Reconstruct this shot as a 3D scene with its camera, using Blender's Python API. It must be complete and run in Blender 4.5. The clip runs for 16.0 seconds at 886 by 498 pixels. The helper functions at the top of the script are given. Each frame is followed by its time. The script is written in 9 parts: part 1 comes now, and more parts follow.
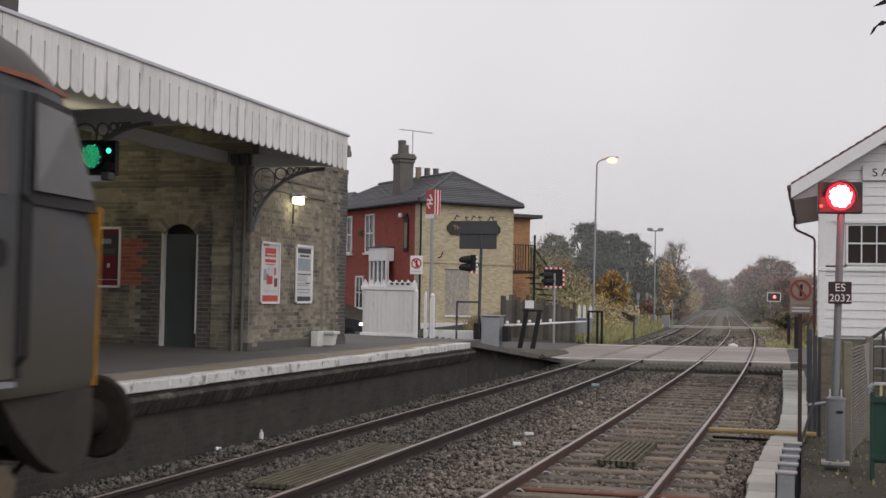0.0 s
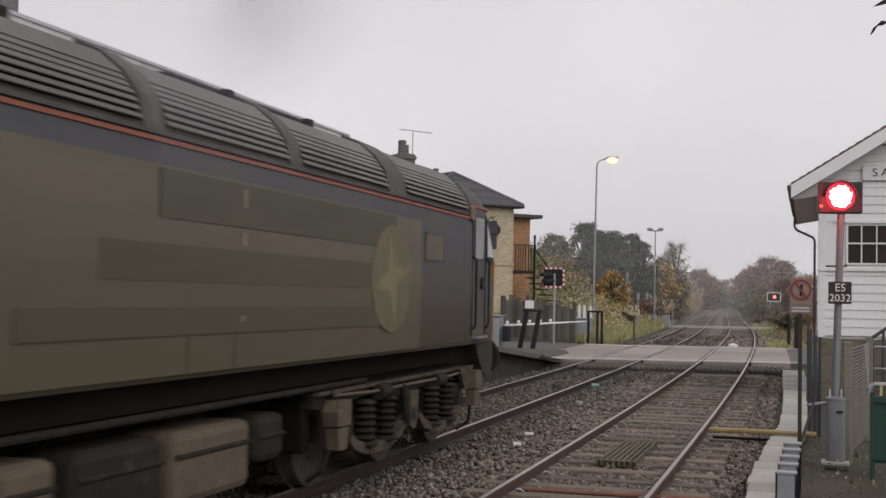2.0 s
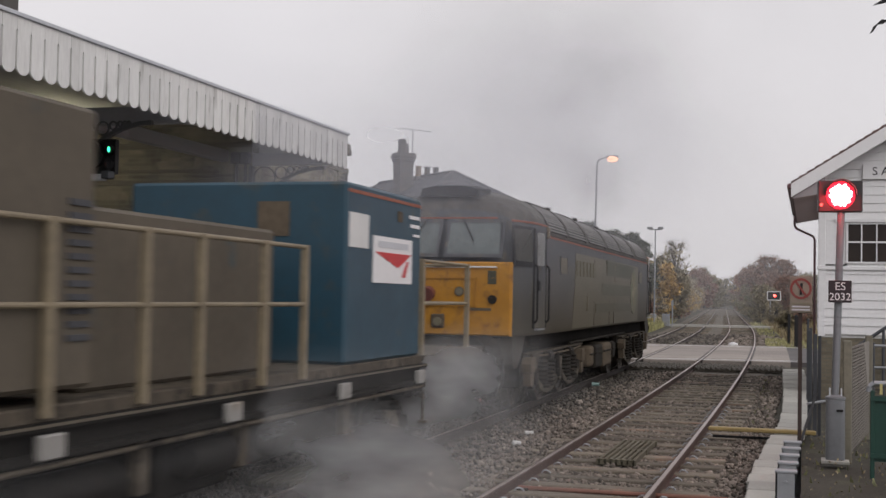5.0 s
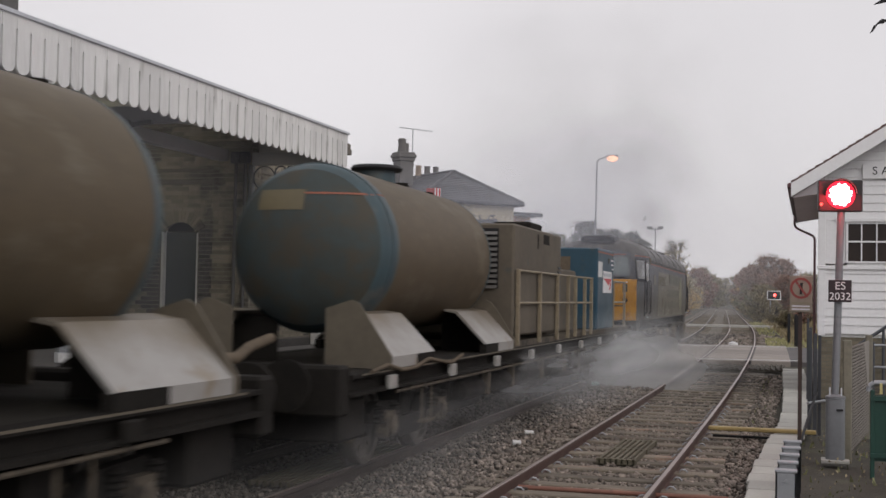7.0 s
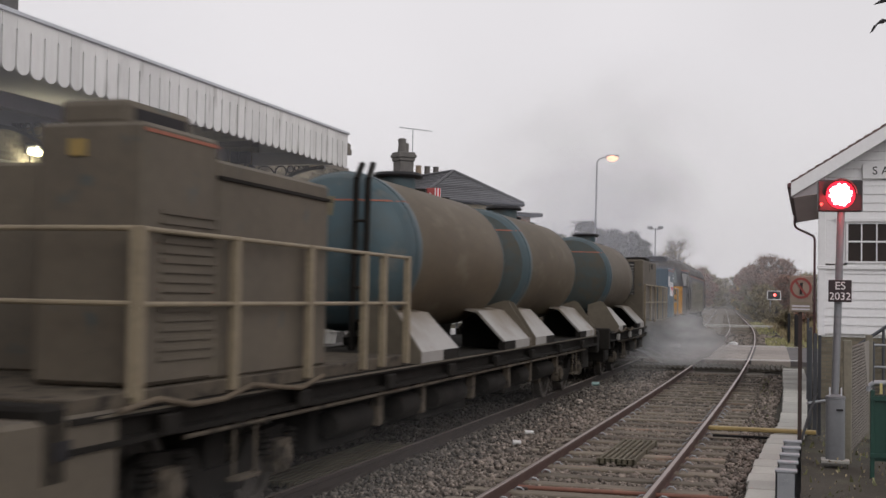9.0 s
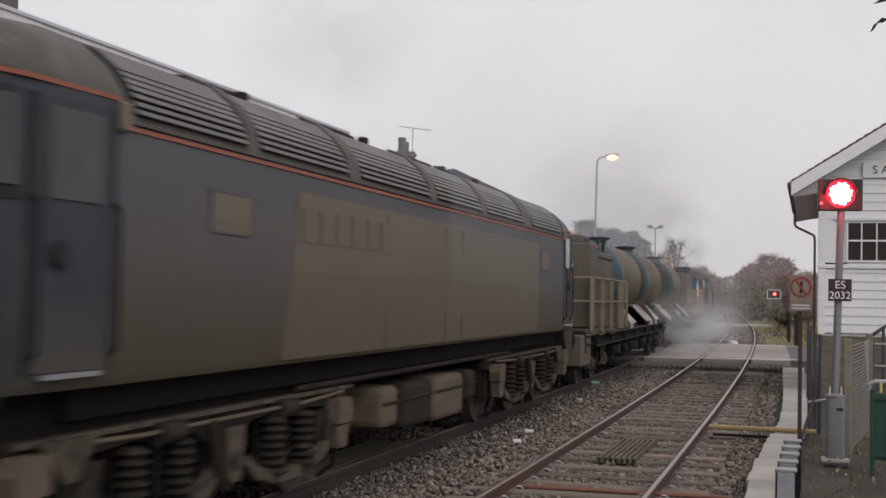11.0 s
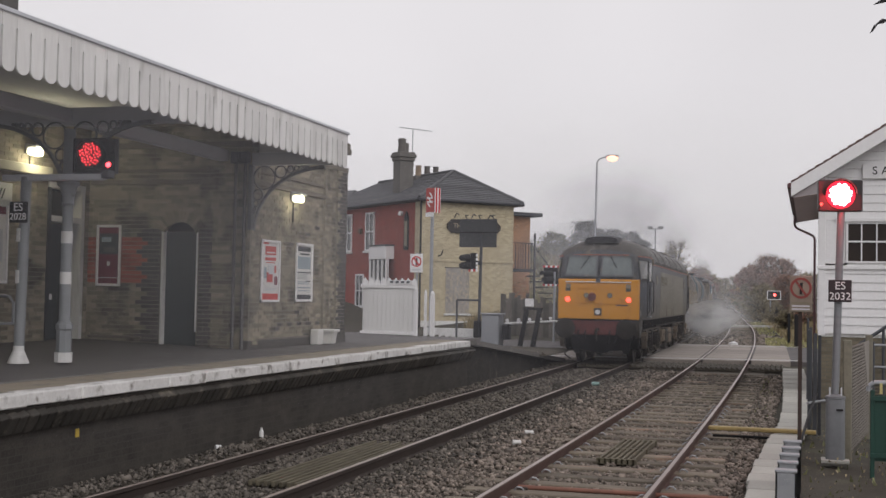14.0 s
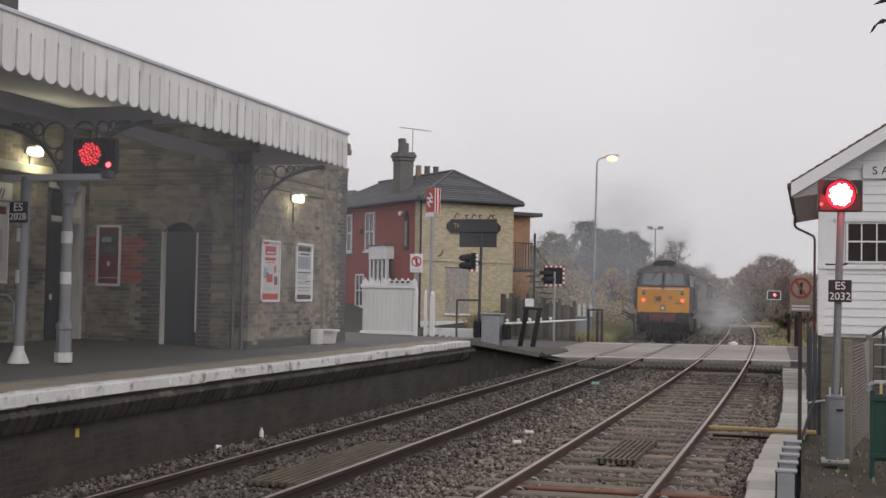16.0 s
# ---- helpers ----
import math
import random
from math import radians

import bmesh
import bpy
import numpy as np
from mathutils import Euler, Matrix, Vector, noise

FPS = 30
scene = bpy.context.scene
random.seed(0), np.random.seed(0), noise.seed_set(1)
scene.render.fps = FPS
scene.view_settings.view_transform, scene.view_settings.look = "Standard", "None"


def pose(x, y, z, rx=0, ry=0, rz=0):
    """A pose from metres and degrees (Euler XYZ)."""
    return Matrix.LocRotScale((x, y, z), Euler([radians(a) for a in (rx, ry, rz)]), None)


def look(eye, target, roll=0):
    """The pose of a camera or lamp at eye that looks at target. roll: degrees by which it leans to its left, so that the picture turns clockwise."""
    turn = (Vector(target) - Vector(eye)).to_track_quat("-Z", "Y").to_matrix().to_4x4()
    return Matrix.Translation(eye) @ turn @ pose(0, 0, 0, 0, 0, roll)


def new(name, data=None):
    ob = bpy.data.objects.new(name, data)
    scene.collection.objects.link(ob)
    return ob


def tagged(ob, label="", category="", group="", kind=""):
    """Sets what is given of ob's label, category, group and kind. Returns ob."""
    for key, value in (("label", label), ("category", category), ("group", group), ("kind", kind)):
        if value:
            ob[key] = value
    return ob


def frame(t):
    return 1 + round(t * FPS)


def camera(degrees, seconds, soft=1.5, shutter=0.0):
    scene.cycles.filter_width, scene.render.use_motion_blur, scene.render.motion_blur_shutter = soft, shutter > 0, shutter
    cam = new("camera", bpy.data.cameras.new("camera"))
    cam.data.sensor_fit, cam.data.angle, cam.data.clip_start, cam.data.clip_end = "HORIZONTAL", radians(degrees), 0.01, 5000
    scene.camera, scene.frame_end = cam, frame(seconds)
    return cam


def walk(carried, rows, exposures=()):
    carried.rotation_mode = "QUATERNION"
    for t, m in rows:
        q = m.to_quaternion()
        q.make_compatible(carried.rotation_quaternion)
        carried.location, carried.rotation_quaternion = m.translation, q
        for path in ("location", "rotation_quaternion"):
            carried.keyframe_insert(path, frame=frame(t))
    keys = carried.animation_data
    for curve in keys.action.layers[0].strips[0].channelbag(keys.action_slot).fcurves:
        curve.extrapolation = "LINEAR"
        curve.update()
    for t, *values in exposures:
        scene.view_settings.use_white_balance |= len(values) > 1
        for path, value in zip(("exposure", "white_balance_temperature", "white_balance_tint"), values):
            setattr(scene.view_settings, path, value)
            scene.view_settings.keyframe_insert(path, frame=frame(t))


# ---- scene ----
# camera on a tripod beside the line; it only nods by hundredths of a degree
cam = camera(39.96, 16.0, soft=1.5, shutter=0.45)
EYE = Vector((0.0, 0.0, 1.9256))


def aim(nod):
    yaw, up = radians(16.78), radians(2.167 + nod)
    return look(EYE, EYE + Vector((-math.sin(yaw) * math.cos(up), math.cos(yaw) * math.cos(up), math.sin(up))), 1.052)


walk(cam, [(t, aim(n)) for t, n in ((0, .085), (2.6, .085), (2.9, .038), (4.2, .036), (6.3, .008), (9.2, 0), (11.3, -.045), (13.2, -.045), (13.4, 0), (16, 0))])

# overcast sky at dusk, light from everywhere, a weak broad sun behind cloud
world = bpy.data.worlds.new("overcast")
scene.world = world
world.use_nodes = True
wn, wl = world.node_tree.nodes, world.node_tree.links
wn.clear()
sky = wn.new("ShaderNodeTexSky")
sky.sky_type, sky.sun_disc, sky.sun_elevation, sky.sun_rotation = "NISHITA", False, radians(33), radians(135)
sky.dust_density, sky.air_density = 4.0, 1.0
grey = wn.new("ShaderNodeHueSaturation")
grey.inputs["Saturation"].default_value = 0.05
cloud = wn.new("ShaderNodeMix")
cloud.data_type = "RGBA"
cloud.inputs["Factor"].default_value = 0.86
cloud.inputs[7].default_value = (8.12, 7.85, 8.12, 1)
bg = wn.new("ShaderNodeBackground")
bg.inputs["Strength"].default_value = 0.107
wo = wn.new("ShaderNodeOutputWorld")
co = wn.new("ShaderNodeTexCoord")
cn_ = wn.new("ShaderNodeTexNoise")
cn_.inputs["Scale"].default_value, cn_.inputs["Detail"].default_value = 2.2, 3
shade = wn.new("ShaderNodeMapRange")
shade.inputs["From Min"].default_value, shade.inputs["From Max"].default_value = .3, .7
shade.inputs["To Min"].default_value, shade.inputs["To Max"].default_value = .097, .1095
wl.new(co.outputs["Generated"], cn_.inputs["Vector"])
wl.new(cn_.outputs[0], shade.inputs["Value"])
wl.new(shade.outputs[0], bg.inputs["Strength"])
wl.new(sky.outputs[0], grey.inputs["Color"])
wl.new(grey.outputs[0], cloud.inputs[6])
wl.new(cloud.outputs[2], bg.inputs["Color"])
wl.new(bg.outputs[0], wo.inputs["Surface"])
sun = new("sun", bpy.data.lights.new("sun", "SUN"))
sun.data.energy, sun.data.angle, sun.data.color = 0.75, radians(40), (1, 0.97, 0.93)
sun.matrix_world = look((0, 0, 0), (-math.sin(radians(135)) * .9, -math.cos(radians(135)) * .9, -.6))


# ---- mesh helpers ----
class M:
    """Collects boxes, rods, lofts and so on for one mesh."""

    def __init__(self):
        self.v, self.f = [], []

    def add(self, vs, fs):
        n = len(self.v)
        self.v += [tuple(p) for p in vs]
        self.f += [tuple(i + n for i in f) for f in fs]
        return self

    def box(self, x0, y0, z0, x1, y1, z1, c=0.0):
        if c <= 0:
            return self.add([(x, y, z) for z in (z0, z1) for y in (y0, y1) for x in (x0, x1)],
                            [(0, 2, 3, 1), (4, 5, 7, 6), (0, 1, 5, 4), (2, 6, 7, 3), (0, 4, 6, 2), (1, 3, 7, 5)])
        b = bmesh.new()
        bmesh.ops.create_cube(b, size=1)
        for p in b.verts:
            p.co = ((x0 + x1) / 2 + p.co.x * (x1 - x0), (y0 + y1) / 2 + p.co.y * (y1 - y0), (z0 + z1) / 2 + p.co.z * (z1 - z0))
        bmesh.ops.bevel(b, geom=b.edges[:], offset=c, segments=2 if c > .03 else 1, affect="EDGES", profile=.5)
        b.verts.index_update()
        self.add([p.co[:] for p in b.verts], [[p.index for p in f.verts] for f in b.faces])
        b.free()
        return self

    def span(self, xs, ys, zs, c=0.0):
        """A box from three pairs in any order."""
        (a, b), (d, e), (f, g) = sorted(xs), sorted(ys), sorted(zs)
        return self.box(a, d, f, b, e, g, c)

    def rod(self, a, b, r, n=10, r2=None, caps=True):
        a, b = Vector(a), Vector(b)
        d = (b - a).normalized()
        u = d.orthogonal().normalized()
        w = d.cross(u)
        r2 = r if r2 is None else r2
        vs = [p + (u * math.cos(t) + w * math.sin(t)) * q for p, q in ((a, r), (b, r2)) for t in (2 * math.pi * i / n for i in range(n))]
        fs = [(i, (i + 1) % n, n + (i + 1) % n, n + i) for i in range(n)]
        if caps:
            fs += [tuple(range(n - 1, -1, -1)), tuple(range(n, 2 * n))]
        return self.add(vs, fs)

    def path(self, pts, r, n=8):
        for a, b in zip(pts, pts[1:]):
            self.rod(a, b, r, n)
        return self

    def loft(self, rings, close=True, caps=True):
        n = len(rings[0])
        vs = [p for r in rings for p in r]
        fs = []
        for k in range(len(rings) - 1):
            for i in range(n if close else n - 1):
                j = (i + 1) % n
                fs.append((k * n + i, k * n + j, (k + 1) * n + j, (k + 1) * n + i))
        if caps and close:
            fs += [tuple(range(n - 1, -1, -1)), tuple((len(rings) - 1) * n + i for i in range(n))]
        return self.add(vs, fs)

    def prism(self, poly, a, b, axis):
        """poly: points in the two other axes, in xyz order."""
        def at(p, d):
            return {"x": (d, p[0], p[1]), "y": (p[0], d, p[1]), "z": (p[0], p[1], d)}[axis]
        return self.loft([[at(p, a) for p in poly], [at(p, b) for p in poly]])

    def lathe(self, prof, c, axis="z", n=20):
        """prof: (radius, along) pairs about an axis through c."""
        rings = []
        for r, h in prof:
            ring = []
            for i in range(n):
                q = 2 * math.pi * i / n
                a, b = max(r, 1e-4) * math.cos(q), max(r, 1e-4) * math.sin(q)
                p = {"z": (a, b, h), "y": (a, h, b), "x": (h, a, b)}[axis]
                ring.append((c[0] + p[0], c[1] + p[1], c[2] + p[2]))
            rings.append(ring)
        return self.loft(rings)

    def mesh(self, name, smooth=False):
        me = bpy.data.meshes.new(name)
        me.from_pydata(self.v, [], self.f)
        b = bmesh.new()
        b.from_mesh(me)
        bmesh.ops.recalc_face_normals(b, faces=b.faces[:])
        b.to_mesh(me)
        b.free()
        if smooth:
            me.polygons.foreach_set("use_smooth", [True] * len(me.polygons))
            me.set_sharp_from_angle(angle=radians(38))
        return me


def part(name, m, material, parent=None, label="", smooth=False):
    """Links a collected mesh as one object under a thing or a part."""
    me = m.mesh(name, smooth) if isinstance(m, M) else m
    if material and not me.materials:
        me.materials.append(material)
    ob = new(name, me)
    ob.parent = parent
    if label:
        ob["label"] = label
    return ob


def thing(name, label, category, group="", kind="", at=None):
    """An empty at the base of a thing, to carry its parts."""
    e = new(name)
    e.empty_display_size = .2
    if at is not None:
        e.matrix_basis = at
    return tagged(e, label, category, group, kind)


def solid(name, m, material, label, category, group="", kind="", smooth=False):
    return tagged(part(name, m, material, None, "", smooth), label, category, group, kind)


def arc(cx, cz, r, a0, a1, n):
    return [(cx + r * math.cos(radians(a0 + (a1 - a0) * i / n)), cz + r * math.sin(radians(a0 + (a1 - a0) * i / n))) for i in range(n + 1)]


# ---- materials ----
def surf(name, a, b=None, rough=.8, metal=0.0, grain=40.0, stain=1.5, wear=None, wear_at=.62, bump=.15, dist=.01, stretch=(1, 1, 1), spec=.5, island=0.0, emit=None, power=0.0, dust=None):
    """Two colours mixed by fine grain and broad stains, worn in patches towards a third, with a fine relief."""
    m = bpy.data.materials.new(name)
    m.use_nodes = True
    N, L = m.node_tree.nodes, m.node_tree.links
    p = N["Principled BSDF"]
    b = b or tuple(c * .6 for c in a)
    co = N.new("ShaderNodeTexCoord")
    mp = N.new("ShaderNodeMapping")
    mp.inputs["Scale"].default_value = stretch
    if island:
        # separate pieces lie in one pattern with the rest of their surface
        place_, shift = N.new("ShaderNodeObjectInfo"), N.new("ShaderNodeVectorMath")
        L.new(co.outputs["Object"], shift.inputs[0])
        L.new(place_.outputs["Location"], shift.inputs[1])
        L.new(shift.outputs[0], mp.inputs["Vector"])
    else:
        L.new(co.outputs["Object"], mp.inputs["Vector"])

    def nz(scale, detail):
        n = N.new("ShaderNodeTexNoise")
        n.inputs["Scale"].default_value, n.inputs["Detail"].default_value, n.inputs["Roughness"].default_value = scale, detail, .6
        L.new(mp.outputs[0], n.inputs["Vector"])
        return n
    fine, broad = nz(grain, 4), nz(stain, 5)

    def ramp(src, lo, hi):
        r = N.new("ShaderNodeMapRange")
        r.inputs["From Min"].default_value, r.inputs["From Max"].default_value = lo, hi
        L.new(src, r.inputs["Value"])
        return r.outputs[0]

    def mix(f, c1, c2, mode="MIX"):
        x = N.new("ShaderNodeMix")
        x.data_type, x.blend_type = "RGBA", mode
        for sock, c in ((x.inputs["Factor"], f), (x.inputs[6], c1), (x.inputs[7], c2)):
            if isinstance(c, (tuple, float, int)):
                sock.default_value = (*c, 1) if isinstance(c, tuple) else c
            else:
                L.new(c, sock)
        return x.outputs[2]
    add = N.new("ShaderNodeMath")
    add.operation = "ADD"
    L.new(ramp(fine.outputs[0], .3, .7), add.inputs[0])
    L.new(ramp(broad.outputs[0], .3, .7), add.inputs[1])
    half = N.new("ShaderNodeMath")
    half.operation = "MULTIPLY"
    half.inputs[1].default_value = .5
    L.new(add.outputs[0], half.inputs[0])
    col = mix(half.outputs[0], tuple(a), tuple(b))
    if wear:
        w = nz(stain * 2.7, 6)
        col = mix(ramp(w.outputs[0], wear_at - .05, wear_at + .08), col, tuple(wear))
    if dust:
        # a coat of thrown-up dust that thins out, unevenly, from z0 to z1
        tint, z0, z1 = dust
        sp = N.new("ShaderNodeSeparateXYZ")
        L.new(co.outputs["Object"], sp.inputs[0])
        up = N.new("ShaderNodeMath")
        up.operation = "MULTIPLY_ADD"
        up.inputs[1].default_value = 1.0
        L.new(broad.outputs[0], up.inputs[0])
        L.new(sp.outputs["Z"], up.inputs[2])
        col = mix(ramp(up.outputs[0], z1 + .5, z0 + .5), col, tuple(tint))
    if island:
        g = N.new("ShaderNodeNewGeometry")
        oi = N.new("ShaderNodeObjectInfo")
        s = N.new("ShaderNodeMath")
        s.operation = "ADD"
        L.new(g.outputs["Random Per Island"], s.inputs[0])
        L.new(oi.outputs["Random"], s.inputs[1])
        fr = N.new("ShaderNodeMath")
        fr.operation = "FRACT"
        L.new(s.outputs[0], fr.inputs[0])
        r = N.new("ShaderNodeMapRange")
        r.inputs["To Min"].default_value, r.inputs["To Max"].default_value = 1 - island, 1 + island * .6
        L.new(fr.outputs[0], r.inputs["Value"])
        hsv = N.new("ShaderNodeHueSaturation")
        L.new(r.outputs[0], hsv.inputs["Value"])
        L.new(col, hsv.inputs["Color"])
        col = hsv.outputs[0]
    L.new(col, p.inputs["Base Color"])
    p.inputs["Metallic"].default_value = metal
    p.inputs["Specular IOR Level"].default_value = spec
    rr = N.new("ShaderNodeMapRange")
    rr.inputs["To Min"].default_value, rr.inputs["To Max"].default_value = max(.02, rough - .12), min(1, rough + .1)
    L.new(broad.outputs[0], rr.inputs["Value"])
    L.new(rr.outputs[0], p.inputs["Roughness"])
    if bump:
        bp = N.new("ShaderNodeBump")
        bp.inputs["Strength"].default_value, bp.inputs["Distance"].default_value = bump, dist
        L.new(fine.outputs[0], bp.inputs["Height"])
        L.new(bp.outputs[0], p.inputs["Normal"])
    if emit:
        p.inputs["Emission Color"].default_value = (*emit, 1)
        p.inputs["Emission Strength"].default_value = power
    return m


def glow(name, col, power):
    m = bpy.data.materials.new(name)
    m.use_nodes = True
    p = m.node_tree.nodes["Principled BSDF"]
    p.inputs["Base Color"].default_value = (*[c * .5 for c in col], 1)
    p.inputs["Emission Color"].default_value = (*col, 1)
    p.inputs["Emission Strength"].default_value = power
    return m


def brickwork(name, a, b, mortar, wide=.225, high=.075, rough=.85):
    """Small-scale courses for walls too far off to tell each brick."""
    m = surf(name, a, b, rough, bump=0)
    N, L = m.node_tree.nodes, m.node_tree.links
    p = N["Principled BSDF"]
    src = p.inputs["Base Color"].links[0].from_socket
    co = N.new("ShaderNodeTexCoord")
    sep, com = N.new("ShaderNodeSeparateXYZ"), N.new("ShaderNodeCombineXYZ")
    ad = N.new("ShaderNodeMath")
    L.new(co.outputs["Object"], sep.inputs[0])
    L.new(sep.outputs[0], ad.inputs[0])
    L.new(sep.outputs[1], ad.inputs[1])
    L.new(ad.outputs[0], com.inputs[0])
    L.new(sep.outputs[2], com.inputs[1])
    t = N.new("ShaderNodeTexBrick")
    t.inputs["Scale"].default_value = 1
    t.inputs["Brick Width"].default_value, t.inputs["Row Height"].default_value, t.inputs["Mortar Size"].default_value = wide, high, .006
    t.inputs["Color1"].default_value, t.inputs["Color2"].default_value, t.inputs["Mortar"].default_value = (.75, .75, .75, 1), (1.1, 1.1, 1.1, 1), (1, 1, 1, 1)
    L.new(com.outputs[0], t.inputs["Vector"])
    mul = N.new("ShaderNodeMix")
    mul.data_type, mul.blend_type = "RGBA", "MULTIPLY"
    mul.inputs["Factor"].default_value = 1
    L.new(src, mul.inputs[6])
    L.new(t.outputs["Color"], mul.inputs[7])
    x = N.new("ShaderNodeMix")
    x.data_type = "RGBA"
    L.new(t.outputs["Fac"], x.inputs["Factor"])
    L.new(mul.outputs[2], x.inputs[6])
    x.inputs[7].default_value = (*mortar, 1)
    L.new(x.outputs[2], p.inputs["Base Color"])
    return m


def veil(name, col, density, noise_scale=1.0, soft=True):
    """Thin mist or smoke: mostly clear, denser at the middle of its own piece, broken up by noise."""
    m = bpy.data.materials.new(name)
    m.use_nodes = True
    N, L = m.node_tree.nodes, m.node_tree.links
    N.clear()
    out, mixs, clear, dif = (N.new("ShaderNode" + k) for k in ("OutputMaterial", "MixShader", "BsdfTransparent", "BsdfDiffuse"))
    tr = N.new("ShaderNodeBsdfTranslucent")
    both = N.new("ShaderNodeMixShader")
    dif.inputs[0].default_value = tr.inputs[0].default_value = (*col, 1)
    L.new(dif.outputs[0], both.inputs[1])
    L.new(tr.outputs[0], both.inputs[2])
    L.new(clear.outputs[0], mixs.inputs[1])
    L.new(both.outputs[0], mixs.inputs[2])
    L.new(mixs.outputs[0], out.inputs[0])
    if not soft:
        mixs.inputs[0].default_value = density
        return m
    co = N.new("ShaderNodeTexCoord")
    sep, com, ln = N.new("ShaderNodeSeparateXYZ"), N.new("ShaderNodeCombineXYZ"), N.new("ShaderNodeVectorMath")
    ln.operation = "LENGTH"
    L.new(co.outputs["Object"], sep.inputs[0])
    L.new(sep.outputs[0], com.inputs[0])
    L.new(sep.outputs[2], com.inputs[2])
    L.new(com.outputs[0], ln.inputs[0])
    fall = N.new("ShaderNodeMapRange")
    fall.interpolation_type = "SMOOTHSTEP"
    fall.inputs["From Min"].default_value, fall.inputs["From Max"].default_value = 1.0, .05
    L.new(ln.outputs["Value"], fall.inputs["Value"])
    oi, addv = N.new("ShaderNodeObjectInfo"), N.new("ShaderNodeVectorMath")
    sc = N.new("ShaderNodeMath")
    sc.operation = "MULTIPLY"
    sc.inputs[1].default_value = 40
    L.new(oi.outputs["Random"], sc.inputs[0])
    L.new(co.outputs["Object"], addv.inputs[0])
    L.new(sc.outputs[0], addv.inputs[1])
    nz = N.new("ShaderNodeTexNoise")
    nz.inputs["Scale"].default_value, nz.inputs["Detail"].default_value = noise_scale, 4
    L.new(addv.outputs[0], nz.inputs["Vector"])
    nr = N.new("ShaderNodeMapRange")
    nr.inputs["From Min"].default_value, nr.inputs["From Max"].default_value, nr.inputs["To Max"].default_value = .32, .68, density
    L.new(nz.outputs[0], nr.inputs["Value"])
    mu = N.new("ShaderNodeMath")
    mu.operation = "MULTIPLY"
    L.new(fall.outputs[0], mu.inputs[0])
    L.new(nr.outputs[0], mu.inputs[1])
    L.new(mu.outputs[0], mixs.inputs[0])
    return m


BALLAST = surf("ballast_ground", (.16, .138, .11), (.08, .069, .056), .95, grain=25, stain=.6, bump=.6, dist=.03)
STONE_OILY = surf("oily_ballast_stone", (.165, .144, .124), (.075, .065, .056), .85, grain=30, stain=2, bump=.3, island=.68)
STONE = surf("ballast_stone", (.29, .242, .206), (.132, .110, .092), .9, grain=30, stain=2, bump=.3, island=.68)
SOIL = surf("soil", (.055, .047, .033), (.029, .025, .018), .95, grain=18, stain=.8, wear=(.058, .055, .034), wear_at=.56, bump=.5, dist=.03)
TARMAC = surf("platform_tarmac", (0.1232, 0.1148, 0.113), (0.085, 0.07905, 0.0782), .8, grain=90, stain=.5, wear=(.1, .095, .09), bump=.2)
BUFF = surf("worn_buff_paint", (0.279, 0.2358, 0.18), (0.189, 0.162, 0.1278), .85, grain=60, stain=1.2, wear=(.15, .135, .115), wear_at=.6)
EDGE_WHITE = surf("worn_white_edge", (.74, .73, .72), (.5, .49, .48), .75, grain=25, stain=2.2, wear=(.24, .225, .21), wear_at=.585, bump=.5, island=.06)
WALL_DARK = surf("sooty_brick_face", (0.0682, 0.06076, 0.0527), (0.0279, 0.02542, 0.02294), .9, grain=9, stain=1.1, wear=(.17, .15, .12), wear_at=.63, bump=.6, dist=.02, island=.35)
BRICK_A = surf("stock_brick", (0.3404, 0.2997, 0.2331), (0.1961, 0.1746, 0.1391), .9, grain=50, stain=.55, wear=(.115, .104, .088), wear_at=.56, bump=.3, island=.34)
BRICK_RED = surf("red_brick", (.40, .125, .085), (.28, .095, .07), .9, grain=50, stain=1.5, bump=.3, island=.3)
BRICK_BLUE = surf("engineering_brick", (.115, .106, .1), (.07, .065, .063), .8, grain=50, stain=1.5, bump=.3, island=.3)
MORTAR = surf("mortar", (0.345, 0.3187, 0.27), (0.1875, 0.1725, 0.1462), .95, grain=60, stain=1.2, bump=.3)
STRING = surf("string_course", (.2, .175, .145), (.11, .098, .083), .9, grain=30, stain=1.2, bump=.3)
RAIL = surf("rusty_rail_side", (.034, .021, .016), (.018, .0125, .010), .75, grain=40, stain=1.5, bump=.2)
RAIL_TOP = surf("polished_rail_head", (.42, .35, .32), (.27, .215, .19), .34, .7, grain=20, stain=1, bump=.03, stretch=(1, .05, 1))
SLEEPER = surf("weathered_timber", (.23, .195, .15), (.078, .064, .05), .9, grain=30, stain=2, wear=(.30, .185, .135), wear_at=.64, bump=.4, stretch=(.15, 1, 1), island=.5)
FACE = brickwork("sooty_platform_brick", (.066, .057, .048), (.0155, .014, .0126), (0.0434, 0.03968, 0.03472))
PALE_STONE = surf("pale_stone", (.68, .67, .65), (.52, .51, .49), .85, grain=20, stain=4, bump=.2)
CONC = surf("concrete", (.45, .44, .40), (.32, .31, .29), .85, grain=40, stain=1.4, bump=.2, island=.15)
CROSS = surf("crossing_panel", (.34, .30, .27), (.23, .20, .182), .85, grain=50, stain=.8, bump=.2, island=.2)
GUARD = surf("guard_timber", (.105, .09, .07), (.05, .043, .034), .85, grain=25, stain=2, bump=.4)
IRON = surf("grey_painted_iron", (.55, .56, .60), (.45, .46, .49), .55, grain=30, stain=2, bump=.1)
